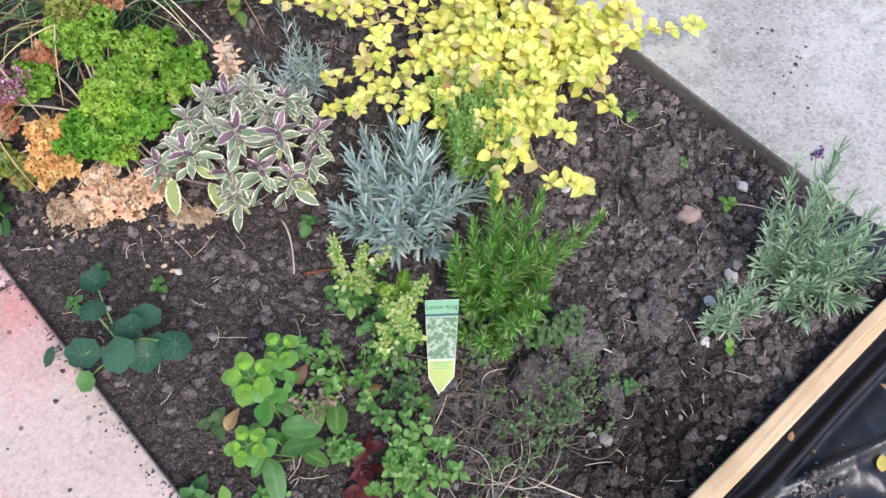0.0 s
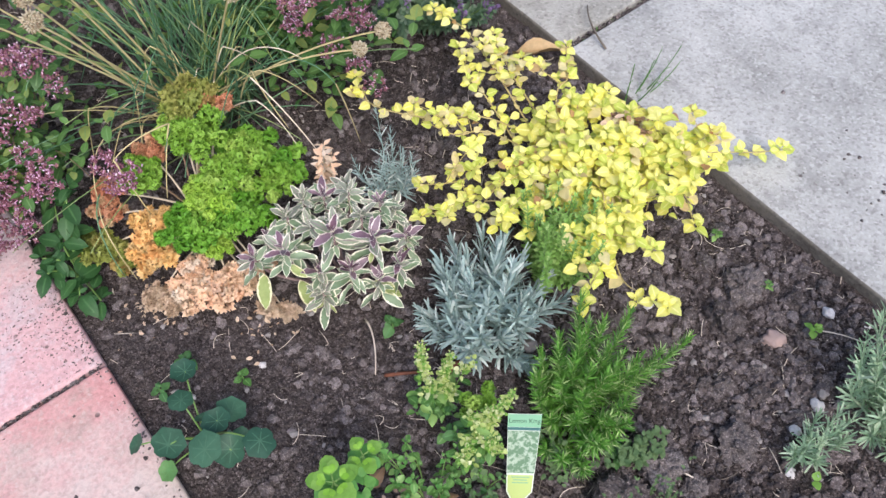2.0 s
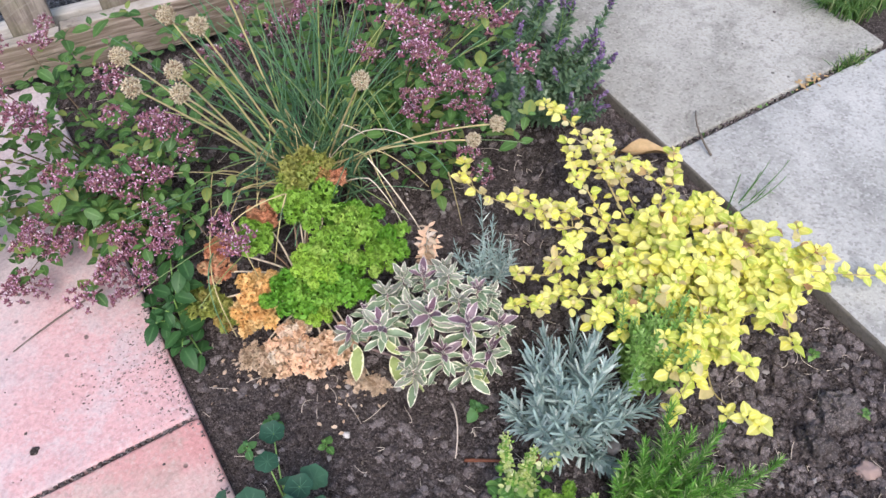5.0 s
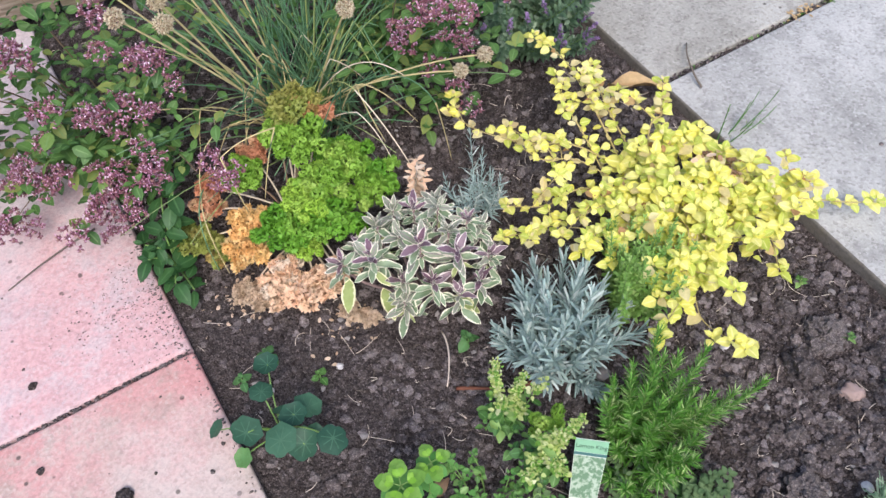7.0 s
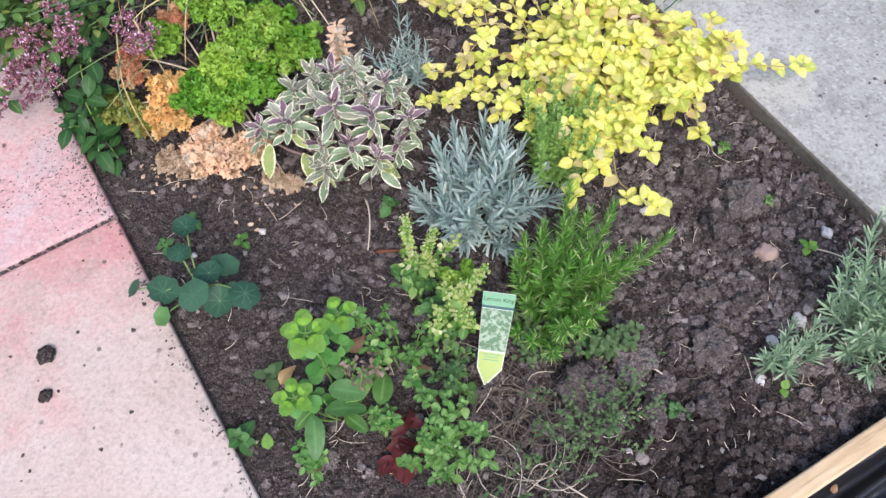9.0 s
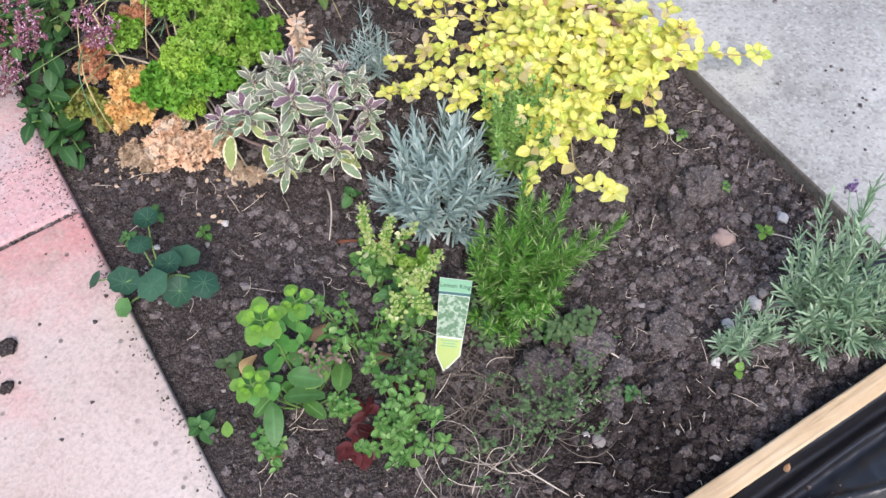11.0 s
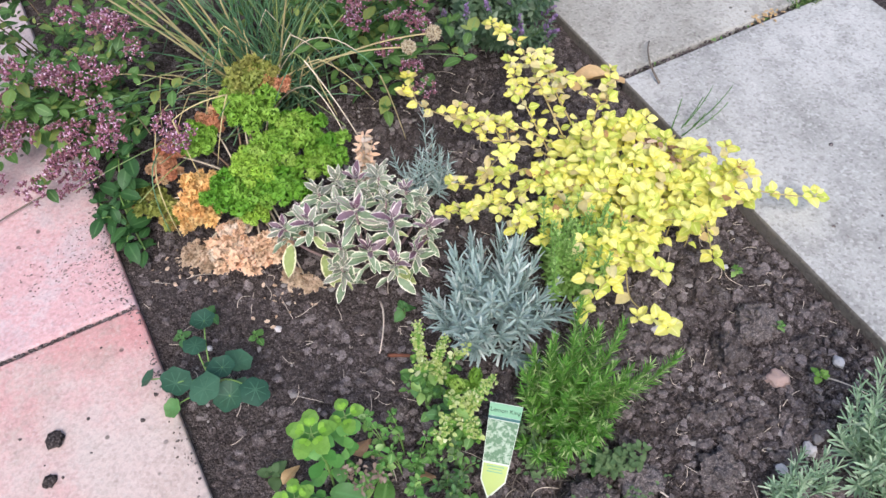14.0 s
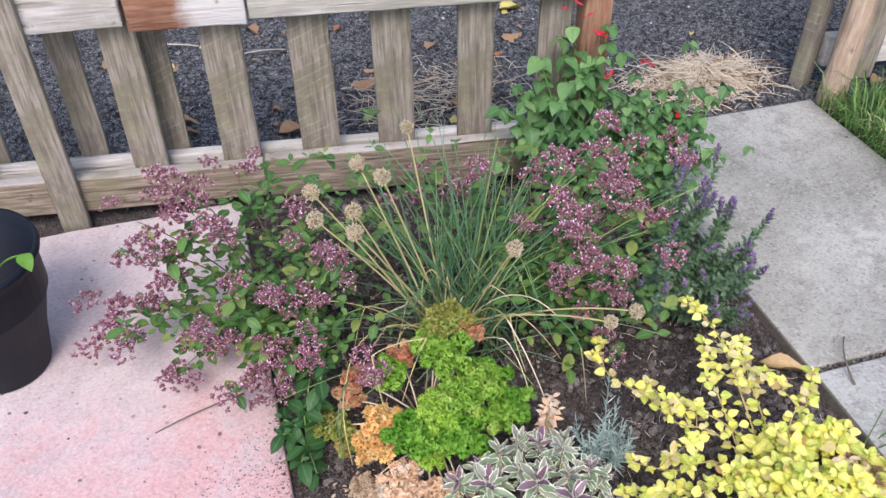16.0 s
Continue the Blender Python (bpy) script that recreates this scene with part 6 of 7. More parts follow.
# red salvia by the fence post
rng = random.Random(27)
v = Plant("red_salvia", (0.76, 1.56, -0.02), "tall red-flowering salvia with heart-shaped leaves", limit=300)
for x, y, z in ((0.73, 1.6, 0.40), (0.81, 1.6, 0.38), (0.77, 1.59, 0.33), (0.60, 1.58, 0.30), (0.58, 1.57, 0.24), (0.65, 1.58, 0.34), (0.74, 1.57, 0.30), (0.69, 1.56, 0.26), (0.68, 1.55, 0.20), (0.86, 1.57, 0.22), (0.94, 1.57, 0.22), (1.01, 1.54, 0.14), (0.93, 1.53, 0.14), (0.80, 1.56, 0.26), (0.62, 1.55, 0.18), (0.98, 1.50, 0.10), (0.88, 1.52, 0.16), (0.75, 1.53, 0.20), (0.70, 1.59, 0.37), (0.66, 1.53, 0.14), (0.82, 1.50, 0.14)):
    tip = Vector((x, y, z))
    line = bezier((0.76 + (x - 0.76) * 0.3, 1.56, -0.02), ((x + 0.76) / 2, y, z * 0.7), tip, 9)
    v.stem(line, 0.002, 0.0011, GREEN_STEM)
    for i in range(3, 10):
        rosette(v, HEARTS, HEART, line[i] + Vector((rng.gauss(0, 0.01), rng.gauss(0, 0.01), 0)), rng.uniform(0.024, 0.042), rng, 1, 3, -0.4, 0.2, Vector((0, -0.35, 0)))
for _ in range(95):
    p = Vector((rng.gauss(0.775, 0.105), rng.gauss(1.545, 0.03), max(0.03, rng.gauss(0.17, 0.08))))
    p.z *= max(0.45, 1.15 - 1.6 * abs(p.x - 0.74))
    rosette(v, HEARTS, HEART, p, rng.uniform(0.022, 0.04), rng, 1, 3, -0.4, 0.2, Vector((0, -0.4, 0)))
for _ in range(80):
    p = Vector((rng.gauss(0.93, 0.06), rng.gauss(1.50, 0.04), max(0.03, rng.gauss(0.10, 0.04))))
    rosette(v, HEARTS, HEART, p, rng.uniform(0.018, 0.032), rng, 1, 3, -0.4, 0.2, Vector((0, -0.3, 0)))
for _ in range(75):
    p = Vector((rng.gauss(0.95, 0.055), rng.gauss(1.55, 0.025), max(0.03, rng.gauss(0.16, 0.045))))
    rosette(v, HEARTS, HEART, p, rng.uniform(0.018, 0.032), rng, 1, 3, -0.4, 0.2, Vector((0, -0.3, 0)))
for x, y, z in ((0.73, 1.60, 0.45), (0.75, 1.59, 0.42), (0.78, 1.58, 0.38), (0.80, 1.55, 0.30), (0.90, 1.58, 0.30), (0.96, 1.52, 0.20), (0.70, 1.60, 0.44)):
    h = Heap()
    for k in range(5):
        h.add(SPOON[k % 2], pointing((0, 0, 0), aim(rng.uniform(0, 6.28), rng.uniform(-0.3, 0.8)), (0, 0, 1), rng.uniform(0.010, 0.019)))
    part("flower", h.mesh("flower", RED), v.ob, Matrix.Translation((x, y, z)))
    v.stem(bezier((0.76 + (x - 0.76) * 0.6, 1.57, z * 0.5), (x, y, z * 0.8), (x, y, z), 6), 0.001, 0.0007, MARJ_STEM, 4)
v.done()

# chives with dry stalks and seed heads
rng = random.Random(28)
v = Plant("chives", (0.36, 1.22, -0.02), "clump of chives with straw stalks and seed heads")


def seed_head(seed):
    rng = random.Random(seed)
    h = Heap()
    for k in range(190):
        d = aim(2.4 * k, math.asin(1 - 1.9 * (k + 0.5) / 190))
        h.add(BEAD, pointing(d * rng.uniform(0.55, 1.0), d.cross(Vector((0.2, 0.4, 0.6))), d, (0.13, 0.13, 0.15)))
    return h.mesh("seed_head", SEED)


SEED_HEAD = [seed_head(k) for k in range(3)]
for k, (x, y, z, r) in enumerate(((0.29, 1.25, 0.45, 0.016), (0.20, 1.21, 0.425, 0.018), (0.225, 1.15, 0.435, 0.019), (0.118, 1.15, 0.43, 0.018), (0.17, 1.10, 0.42, 0.018), (0.113, 1.083, 0.43, 0.018), (0.16, 1.04, 0.43, 0.018), (0.369, 0.965, 0.41, 0.017), (0.52, 0.935, 0.25, 0.016), (0.568, 0.945, 0.25, 0.017))):
    b = Vector((0.34 + rng.gauss(0, 0.015), 1.2 + rng.gauss(0, 0.015), -0.015))
    c = Vector((x, y, z))
    mid = (b + c) / 2 + Vector((0, 0, 0.02 if z > 0.3 else 0.06))
    v.stem(bezier(b, mid, c, 10), 0.0020, 0.0013, DRY_STALK, 6, "stalk")
    part("seed_head", SEED_HEAD[k % 3], v.ob, pointing(c, aim(k, 0.2), (0, 0, 1), r * 0.72))
for side in range(8):
    h = Heap()
    for k in range(24):
        b = Vector((0.37 + rng.gauss(0, 0.05), 1.22 + rng.gauss(0, 0.035), -0.02))
        t = Vector((0.37 + rng.gauss(0.02, 0.15), 1.26 + rng.gauss(0.0, 0.10), rng.uniform(0.18, 0.42)))
        if rng.random() < 0.33:
            t = Vector((0.30 + rng.gauss(0.0, 0.15), 1.10 + rng.gauss(0, 0.08), rng.uniform(0.08, 0.2)))
        h.add(tube(bezier(b, (b * 0.45 + t * 0.55) + Vector((0, 0, 0.06)), t, 7), 0.0019, 0.0006, 4))
    tagged(part("blade_tuft", h.mesh("blade_tuft", CHIVE), v.ob), kind="stuff")
kinked = (((0.255, 1.03, 0.20), (0.20, 1.03, 0.21), (0.166, 1.028, 0.19)), ((0.166, 1.028, 0.19), (0.168, 1.01, 0.15), (0.173, 0.995, 0.09)), ((0.255, 1.03, 0.20), (0.23, 1.02, 0.16), (0.206, 1.008, 0.09)), ((0.34, 1.18, 0.0), (0.36, 1.06, 0.26), (0.372, 0.985, 0.25)), ((0.372, 0.985, 0.25), (0.40, 0.95, 0.19), (0.421, 0.922, 0.11)),
          ((0.36, 1.2, 0.0), (0.42, 0.95, 0.36), (0.456, 0.90, 0.25)), ((0.456, 0.90, 0.25), (0.49, 0.94, 0.15), (0.516, 0.962, 0.03)), ((0.33, 1.2, 0.0), (0.16, 1.12, 0.24), (0.122, 1.055, 0.10)), ((0.122, 1.055, 0.10), (0.10, 1.0, 0.11), (0.109, 0.969, 0.01)), ((0.13, 1.06, 0.11), (0.09, 1.01, 0.12), (0.097, 0.975, 0.02)))
for pts3 in kinked + (((0.34, 1.2, 0.0), (0.30, 1.1, 0.32), (0.235, 1.10, 0.2)), ((0.33, 1.21, 0.0), (0.18, 1.28, 0.32), (0.10, 1.18, 0.18)), ((0.38, 1.22, 0.0), (0.52, 1.2, 0.3), (0.55, 1.05, 0.24)), ((0.33, 1.2, 0.0), (0.2, 1.2, 0.14), (0.12, 1.16, 0.2)), ((0.35, 1.2, 0.0), (0.40, 1.08, 0.28), (0.47, 1.02, 0.2)), ((0.33, 1.2, 0.0), (0.22, 1.1, 0.3), (0.17, 1.1, 0.12))):
    v.stem(bezier(*pts3, 12), 0.0012, 0.0008, rng.choice([DRY_STALK, STRAW, CHIVE]), 5, "dry_blade")
# withered blades that kink over and hang
for k in range(30):
    a = rng.uniform(-3.6, 0.4)
    b = Vector((0.35 + rng.gauss(0, 0.03), 1.20 + rng.gauss(0, 0.025), -0.015))
    reach, top = rng.uniform(0.05, 0.15), rng.uniform(0.10, 0.26)
    bend = b + aim(a, 0) * reach + Vector((0, 0, top))
    end = bend + aim(a + rng.uniform(-1.2, 1.2), 0) * rng.uniform(0.03, 0.09) - Vector((0, 0, rng.uniform(0.03, min(0.14, top))))
    up = bezier(b, b.lerp(bend, 0.5) + Vector((0, 0, 0.05)), bend, 7)
    over = bezier(bend, bend.lerp(end, 0.4) + Vector((rng.gauss(0, 0.012), rng.gauss(0, 0.012), 0.012)), end, 6)
    v.stem(up + over[1:], 0.0015, 0.0007, rng.choice([DRY_STALK, DRY_STALK, STRAW, CHIVE, CHIVE]), 5, "dry_blade")
v.done()

# ---- litter, grass and what lies about ----
rng = random.Random(31)


def litter(name, label, x, y, z, size, mat, shape, az, category="fallen leaf", tilt=0.15):
    v, f, e = shape
    k = len(v)
    w = v - np.array([0, 0, 0.02])
    ring = [tuple(reversed([i + k for i in q])) for q in f]
    h = Heap()
    h.add((np.concatenate([v, w]), list(f) + ring, np.concatenate([e, e])))
    ob = new(name, h.mesh(name, mat))
    ob.matrix_world = pointing((x, y, z), aim(az, tilt), (0, 0, 1), size)
    return tagged(ob, label, category)


CURL = [leaf_shape(0.5, "ovate", 0.8, 0.3, 6, 0.06), leaf_shape(0.6, "ovate", -0.5, 0.25, 6, 0.08)]
for x, y, s, mat, az in ((-0.14, 2.25, 0.06, FALLEN, 0.3), (0.36, 2.19, 0.10, FALLEN, 0.6), (-0.44, 2.03, 0.07, FALLEN_YELLOW, 0.1), (-0.47, 1.95, 0.10, FALLEN_YELLOW, -0.1), (-0.12, 2.16, 0.06, FALLEN, -0.2), (-0.12, 2.09, 0.06, FALLEN, 0.1), (0.13, 2.01, 0.09, FALLEN, 0.1), (0.91, 2.54, 0.09, FALLEN_YELLOW, 0.0), (1.41, 2.20, 0.03, FALLEN_YELLOW, 1.0), (1.73, 1.78, 0.07, FALLEN, 0.4), (0.15, 2.6, 0.07, FALLEN, 2.0), (0.62, 2.35, 0.06, FALLEN, 1.0), (0.0, 2.35, 0.05, FALLEN, 0.4), (0.62, 2.0, 0.06, FALLEN, 2.2), (0.3, 2.85, 0.08, FALLEN, 0.2), (0.85, 2.35, 0.08, FALLEN, 0.3), (0.8, 2.6, 0.07, FALLEN_YELLOW, 0.7), (-0.3, 2.5, 0.06, FALLEN, 0.9)):
    litter("fallen_leaf", "yellow fallen leaf on dark gravel" if mat is FALLEN_YELLOW else "curled brown leaf on dark gravel", x, y, gravel_z(x, y) + 0.012, s, mat, rng.choice(CURL), az)
for _ in range(34):
    x, y = rng.uniform(-0.4, 1.0), rng.uniform(1.96, 2.6)
    litter("fallen_leaf", "small curled brown leaf on dark gravel", x, y, gravel_z(x, y) + 0.008, rng.uniform(0.018, 0.042), rng.choice([FALLEN, FALLEN, PARSLEY_RUST, FALLEN_YELLOW]), rng.choice(CURL), rng.uniform(0, 6.28), "fallen leaf", 0.3)
litter("fallen_leaf", "orange-brown leaf lying on the concrete path", 1.455, 1.20, 0.01, 0.065, FALLEN, CURL[1], 1.3)
litter("fallen_leaf", "dark brown curled leaf by the grass", 1.535, 1.205, 0.012, 0.07, PARSLEY_RUST, CURL[0], 0.9)
litter("dry_husk", "straw-coloured dry husk lying by the path", 0.862, 0.978, 0.004, 0.105, HUSK, leaf_shape(0.27, "lance", 1.0, 0.1, 8, 0.06), -0.62, "husk", 0.12)
for x, y, size, mat, az, what in ((0.197, 0.504, 0.034, FALLEN, 0.3, "brown dead leaf under the spurge"), (0.256, 0.436, 0.030, FALLEN, -0.4, "brown dead leaf among the low herbs"), (0.097, 0.512, 0.034, HUSK, 0.5, "curled straw-coloured leaf on the soil"), (0.104, 0.522, 0.026, NASTURTIUM, 2.0, "dull blue-green leaf on the soil"), (0.083, 0.375, 0.028, FALLEN, 1.2, "pale brown dead leaf on the soil")):
    litter("fallen_leaf", what, x, y, soil_z(x, y) + 0.008, size, mat, rng.choice(CURL), az)
litter("fallen_leaf", "yellow-green leaf on the soil by the paving", 0.045, 0.435, 0.0, 0.022, SPURGE, OVATE[0], 1.2)
litter("fallen_leaf", "brown leaf lying on black plastic", 0.612, 0.012, -0.006, 0.014, FALLEN, CURL[1], 0.4)
litter("fallen_leaf", "yellow leaf lying on black plastic", 0.665, -0.09, -0.008, 0.022, FALLEN_YELLOW, OVATE[0], 0.6)
litter("fallen_leaf", "pale brown leaf lying on black plastic", 0.76, -0.035, -0.006, 0.012, FALLEN, CURL[0], 1.4)
litter("fallen_leaf", "yellow leaf hanging over the bucket rim", -0.345, 1.337, 0.274, 0.036, SPURGE, OVATE[2], -1.15, "fallen leaf", -0.05)


def strand(name, label, pts, r, mat, category="twig", n=10):
    line = bezier(*pts, n)
    k = sum(line, Vector()) / len(line)
    ob = new(name, solid(tube([p - k for p in line], r, r * 0.6, 5), mat, name, True))
    ob.location = k
    return tagged(ob, label, category)


def on_soil(x, y, up=0.003):
    return (x, y, soil_z(x, y) + up)


strand("leaf_stalk", "yellow-green stalk leaning in the bucket", ((-0.345, 1.335, 0.272), (-0.39, 1.345, 0.272), (-0.43, 1.37, 0.17)), 0.0018, SPURGE, "stalk")
strand("twig", "bent dark twig lying on the path", ((1.0, 0.88, 0.004), (1.0, 0.935, 0.03), (1.055, 0.985, 0.005)), 0.0022, TWIG)
strand("twig", "pale dry stem on the soil", (on_soil(0.34, 0.71, 0.012), (0.335, 0.67, 0.01), on_soil(0.30, 0.63)), 0.0016, TWIG_PALE)
strand("twig", "pale dry stem on the soil", (on_soil(0.52, 0.28, 0.006), (0.53, 0.26, 0.004), on_soil(0.545, 0.23)), 0.0017, TWIG_PALE)
strand("twig", "pale dry stem on dark soil", (on_soil(0.34, 0.21, 0.006), (0.35, 0.17, 0.004), on_soil(0.375, 0.14)), 0.0015, TWIG_PALE)
strand("twig", "long dry stem over the paving", ((-0.045, 1.176, 0.004), (-0.12, 1.157, 0.012), (-0.20, 1.133, 0.003)), 0.0018, TWIG)
strand("twig", "long pale straw stem on the gravel", ((-0.19, 2.613, 0.004), (-0.11, 2.60, 0.012), (-0.03, 2.566, 0.004)), 0.0026, STRAW)
strand("twig", "thin pale straw stem on the gravel", ((0.085, 2.474, 0.004), (0.15, 2.48, 0.01), (0.216, 2.466, 0.004)), 0.0018, TWIG_PALE)
strand("bark_strip", "strip of reddish bark on the soil", (on_soil(0.375, 0.565, 0.004), (0.41, 0.57, 0.004), on_soil(0.45, 0.56, 0.004)), 0.005, BARK, "bark")
strand("bark_strip", "short reddish bark piece on the soil", (on_soil(0.31, 0.62, 0.003), (0.33, 0.6, 0.002), on_soil(0.36, 0.585, 0.003)), 0.0035, BARK, "bark")
strand("twig", "thin dry stem by the lavender", (on_soil(0.80, 0.10), (0.775, 0.07, 0.03), on_soil(0.79, 0.075, 0.002)), 0.0013, TWIG_PALE)
strand("twig", "thin dry stem beside the lavender", (on_soil(0.84, 0.285, 0.008), (0.86, 0.25, 0.006), on_soil(0.885, 0.20, 0.01)), 0.0012, TWIG_PALE)
h = Heap()
for _ in range(1100):
    x, y, z = in_bed(rng)
    a, l = rng.uniform(0, 6.28), 0.006 + 0.045 * rng.random() ** 2
    p, e = Vector((x, y, z + 0.002)), Vector((x + l * math.cos(a), y + l * math.sin(a), 0))
    e.z = soil_z(e.x, e.y) + 0.003
    h.add(tube(bezier(p, (p + e) / 2 + Vector((rng.gauss(0, 0.009), rng.gauss(0, 0.009), 0.004)), e, 6), 0.0007, 0.0005, 4), None, rng.choice((0, 0, 1)))
tagged(new("plant_litter", h.mesh("plant_litter", TWIG_PALE, TWIG)), "bits of dry stem and root on the soil", "litter", kind="stuff")

h = Heap()
for k in range(150):
    x, y = (rng.gauss(0.115, 0.03), rng.gauss(0.925, 0.03)) if k % 3 else (rng.gauss(0.24, 0.03), rng.gauss(0.80, 0.025))
    h.add(POINTED[k % 3], pointing((x, y, soil_z(x, y) + 0.004), aim(rng.uniform(0, 6.28), rng.gauss(0, 0.3)), (rng.gauss(0, 0.5), rng.gauss(0, 0.5), 1), rng.uniform(0.004, 0.010)))
tagged(new("parsley_litter", h.mesh("parsley_litter", PARSLEY_OLD)), "dry crumbled bits of dead parsley on the soil", "litter", kind="stuff")

# straw heap past the gap, and thin straw on the gravel
for c, sd, n, what in (((1.30, 1.95), (0.09, 0.055), 1500, "heap of cut dry straw on the gravel"), ((0.55, 2.08), (0.14, 0.08), 350, "thin scatter of dry grass behind the fence")):
    h = Heap()
    for _ in range(n):
        x, y = rng.gauss(c[0], sd[0]), rng.gauss(c[1], sd[1])
        if y < 1.78:
            continue
        d = math.hypot((x - c[0]) / sd[0], (y - c[1]) / sd[1])
        z = gravel_z(x, y) + 0.004 + 0.06 * max(0, 1 - d / 2) * rng.random() * (1 if n > 300 else 0.3)
        a, l = rng.uniform(0, 6.28), rng.uniform(0.03, 0.09)
        w = aim(a, rng.gauss(0, 0.12)) * l
        h.add(tube(bezier((x, y, z), Vector((x, y, z + 0.008)) + w * 0.5, Vector((x, y, z)) + w, 4), 0.0013, 0.0007, 4), None, rng.choice((0, 0, 0, 1, 1, 2)))
    tagged(new("straw", h.mesh("straw", STRAW, TWIG_PALE, FALLEN)), what, "straw", kind="stuff")

# lawn edge past the path
h = Heap()
for _ in range(7000):
    x, y = 1.505 + 1.1 * rng.random() ** 1.7, rng.uniform(0.85, 1.74)
    if y < 1.02 + 0.1 * noise.noise(Vector((x * 5, 0, 0))) or (x < 1.53 and y > 1.35):
        continue
    l = rng.uniform(0.04, 0.11) * (1.5 if rng.random() < 0.15 else 1)
    a = rng.uniform(0, 6.28)
    lean = aim(a, 0) * l * rng.uniform(0.3, 0.9) + Vector((-0.035 if x < 1.6 else 0, 0, 0))
    b = Vector((x, y, -0.02))
    line = bezier(b, b + Vector((0, 0, l)), b + lean + Vector((0, 0, l * 0.75)), 4)
    side = Vector((-math.sin(a), math.cos(a), 0)) * rng.uniform(0.0012, 0.0026)
    v = []
    for i, p in enumerate(line):
        k = 1 - (i / 4) ** 2
        v += [(p - side * k)[:], (p + side * k)[:]]
    h.add((np.array(v), [(2 * i, 2 * i + 1, 2 * i + 3, 2 * i + 2) for i in range(4)], np.ones(10)))
tagged(new("grass", h.mesh("grass", GRASS)), "long green grass growing over the path edge", "grass", kind="stuff")
tuft = Heap()
for k in range(70):
    b = Vector((1.424 + rng.gauss(0, 0.028), 0.931 + rng.gauss(0, 0.006), -0.012))
    t = b + aim(rng.uniform(0, 6.28), 0) * rng.uniform(0.01, 0.03) + Vector((0, 0, rng.uniform(0.012, 0.03)))
    tuft.add(tube(bezier(b, b.lerp(t, 0.5) + Vector((0, 0, 0.008)), t, 4), 0.0012, 0.0004, 4))
tagged(new("grass_tuft", tuft.mesh("grass_tuft", GRASS)), "small grass tuft growing in the path joint", "grass", kind="stuff")
tagged(sheet("lawn_soil", 1.5, 3.4, -1.0, 1.76, 30, 40, lambda x, y: -0.02 + 0.008 * noise.noise(Vector((x * 6, y * 6, 0))), SOIL), "dark soil under the grass", "soil", kind="structure")
h = Heap()
for k in range(60):
    x = rng.uniform(0.97, 1.5)
    p = (x, 0.933 + rng.gauss(0, 0.004), -0.012)
    if rng.random() < 0.35 or x > 1.3:
        h.add(OVATE[0], pointing(p, aim(rng.uniform(0, 6.28), 0.7), (0, 0, 1), rng.uniform(0.006, 0.014)))
for k in range(40):
    h.add(LONG[0], pointing((rng.gauss(1.30, 0.02), 0.935 + rng.gauss(0, 0.007), 0.001), aim(rng.uniform(0, 6.28), 0.15), (0, 0, 1), rng.uniform(0.006, 0.012)), 1)
tagged(new("joint_weeds", h.mesh("joint_weeds", HERB, HUSK)), "tiny weeds in the path joint", "weed", kind="stuff")
h = Heap()
for k in range(420):
    x, y = (0.005 - abs(rng.gauss(0, 0.04)), 0.89 + 0.2 * rng.random()) if k % 3 else (rng.gauss(-0.08, 0.05), rng.gauss(1.0, 0.03))
    if x < 0.005:
        h.add(LUMPS_S[k % 6], Matrix.Translation((x, y, 0.0006)) @ Matrix.Diagonal((0.0004 + 0.0020 * rng.random() ** 2, 0.0011, 0.0007, 1)) @ Matrix.Rotation(k, 4, "Z"))
for k in range(260):
    x = rng.uniform(-0.45, 0.0)
    h.add(LUMPS_S[k % 6], Matrix.Translation((x, 0.881 + rng.gauss(0, 0.004), -0.006)) @ Matrix.Diagonal((0.0034, 0.0026, 0.0026, 1)) @ Matrix.Rotation(k, 4, "Z"))
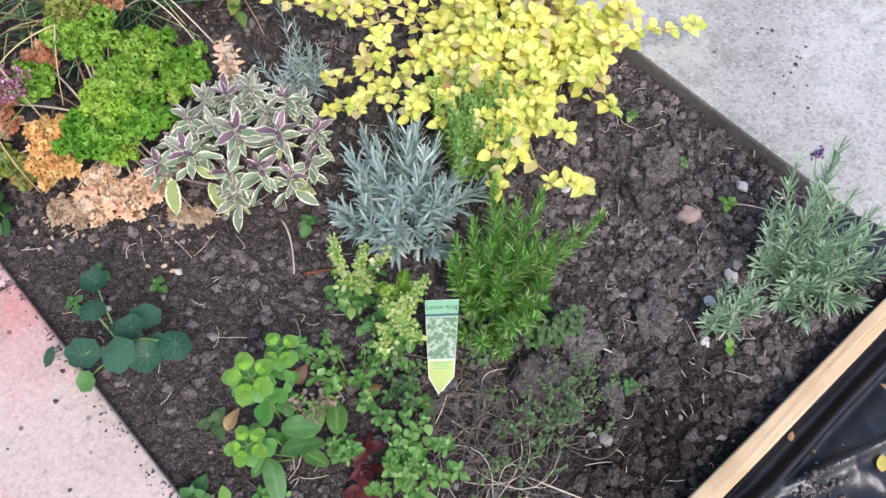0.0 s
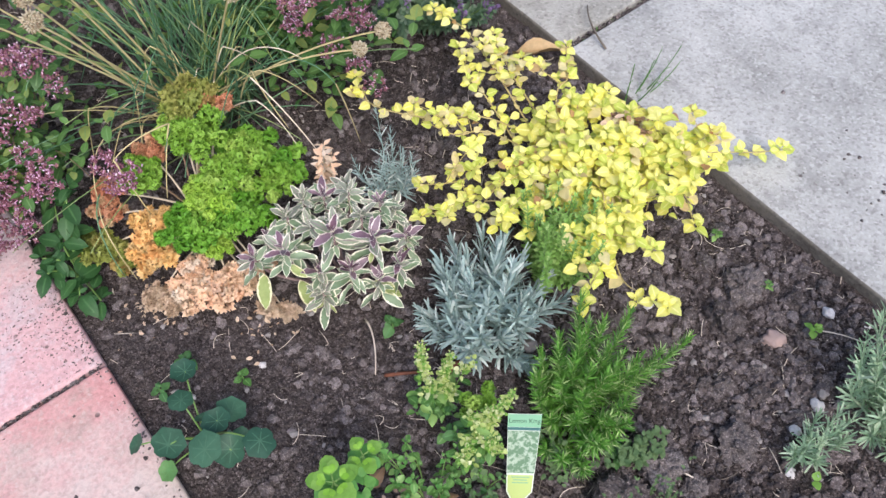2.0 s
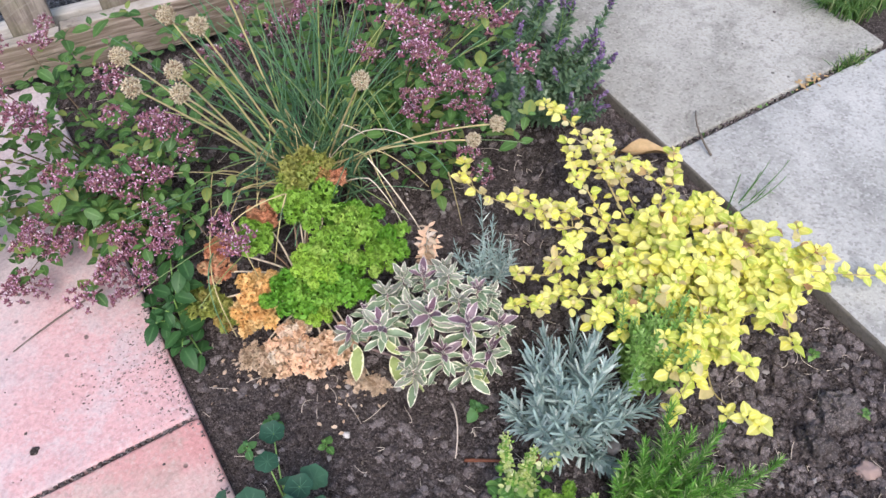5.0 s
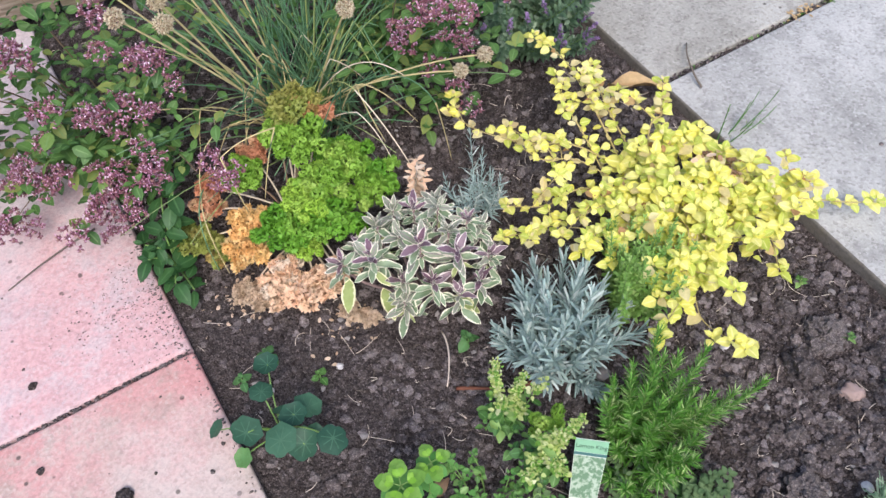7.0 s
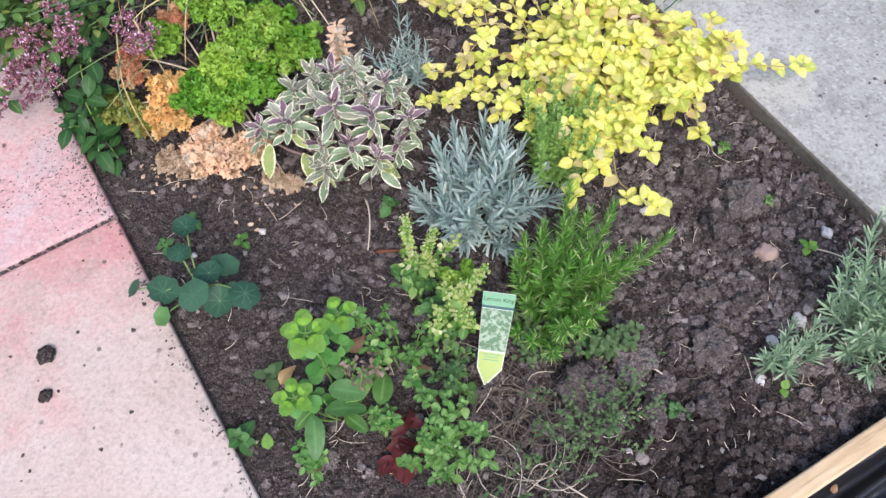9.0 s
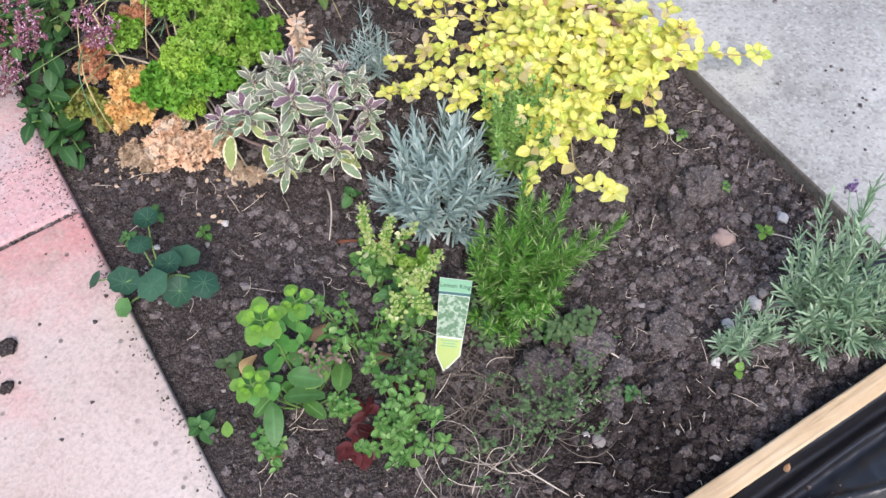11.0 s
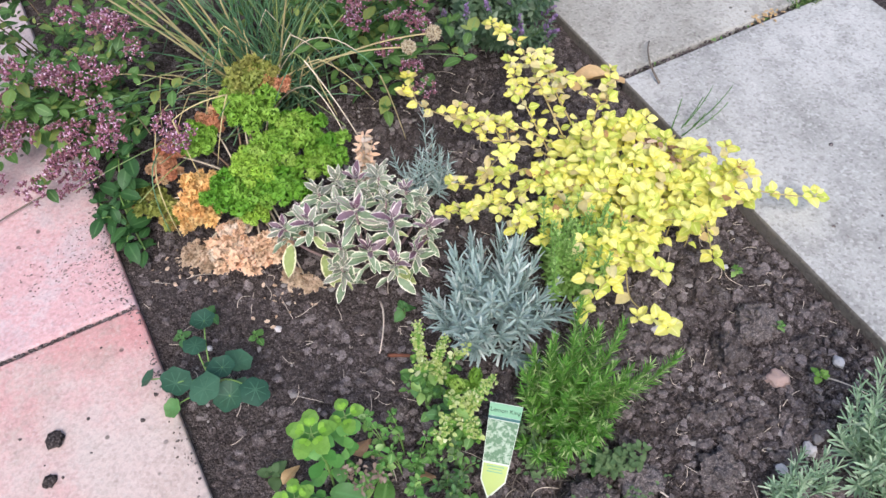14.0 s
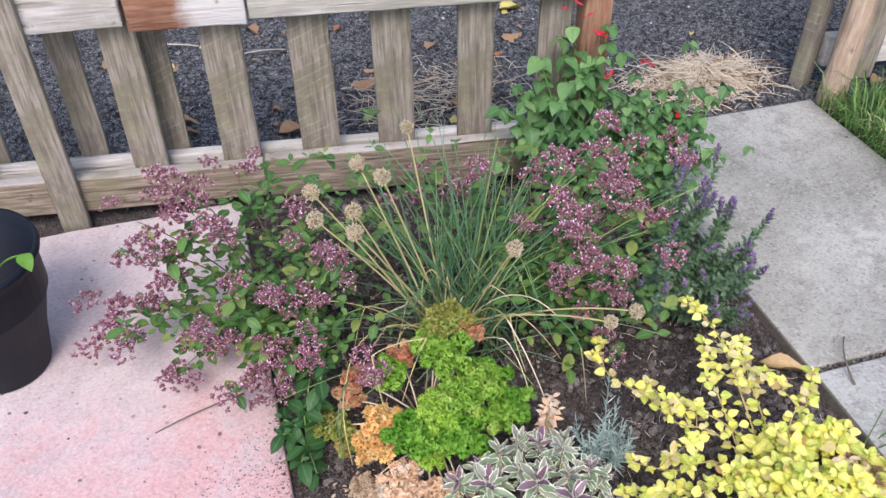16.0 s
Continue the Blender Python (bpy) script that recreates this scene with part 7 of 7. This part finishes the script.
for k in range(320):
    x = 0.955 + 0.56 * rng.random() ** 1.5
    h.add(LUMPS_S[k % 6], Matrix.Translation((x, 0.933 + rng.gauss(0, 0.005), -0.012 + 0.008 * rng.random() ** 2)) @ Matrix.Diagonal((0.0032, 0.0028, 0.0026, 1)) @ Matrix.Rotation(k, 4, "Z"))
for k in range(240):
    x, y = 0.006 - abs(rng.gauss(0, 0.010)), rng.uniform(0.2, 1.2)
    h.add(LUMPS_S[k % 6], Matrix.Translation((x, y, 0.0006)) @ Matrix.Diagonal((0.0006 + 0.0024 * rng.random() ** 2, 0.0016, 0.0012, 1)) @ Matrix.Rotation(k, 4, "Z"))
for k in range(190):
    x, y = (rng.gauss(1.09, 0.035), rng.gauss(0.42, 0.05)) if k < 26 else (rng.uniform(0.97, 1.5), rng.uniform(0.1, 1.75)) if k < 50 else (-0.85 * rng.random() ** 1.6, rng.uniform(0.2, 1.4))
    r = 0.0012 + 0.0028 * rng.random() ** 2
    h.add(LUMPS_S[k % 6], Matrix.Translation((x, y, r * 0.25)) @ Matrix.Diagonal((r, r, r * 0.5, 1)) @ Matrix.Rotation(k, 4, "Z"))
for k in range(150):
    x, y = rng.gauss(0.585, 0.02), rng.gauss(-0.05, 0.014)
    if k > 90:
        x, y = rng.uniform(0.5, 0.95), rng.uniform(-0.2, 0.0)
    r = 0.001 + 0.004 * rng.random() ** 2
    h.add(LUMPS_S[k % 6], Matrix.Translation((x, y, liner_z(x, y) + r * 0.4)) @ Matrix.Diagonal((r, r, r * 0.7, 1)) @ Matrix.Rotation(k, 4, "Z"))
tagged(new("spilled_soil", h.mesh("spilled_soil", CLOD)), "soil crumbs spilled on the paving", "soil", kind="stuff")
for x, y, s in ((-0.155, 0.715, 0.012), (-0.175, 0.66, 0.009), (-0.246, 0.735, 0.007), (-0.26, 0.742, 0.006), (-0.241, 0.814, 0.005), (-0.214, 0.949, 0.006)):
    ob = new("soil_lump", solid(lump_shape(3, x * 40, 0.3), SOIL, "soil_lump", True))
    ob.matrix_world = pose(x, y, s * 0.4, 0, 0, 30) @ Matrix.Diagonal((s, s, s * 0.6, 1))
    tagged(ob, "dark lump of soil on the paving", "soil clod")
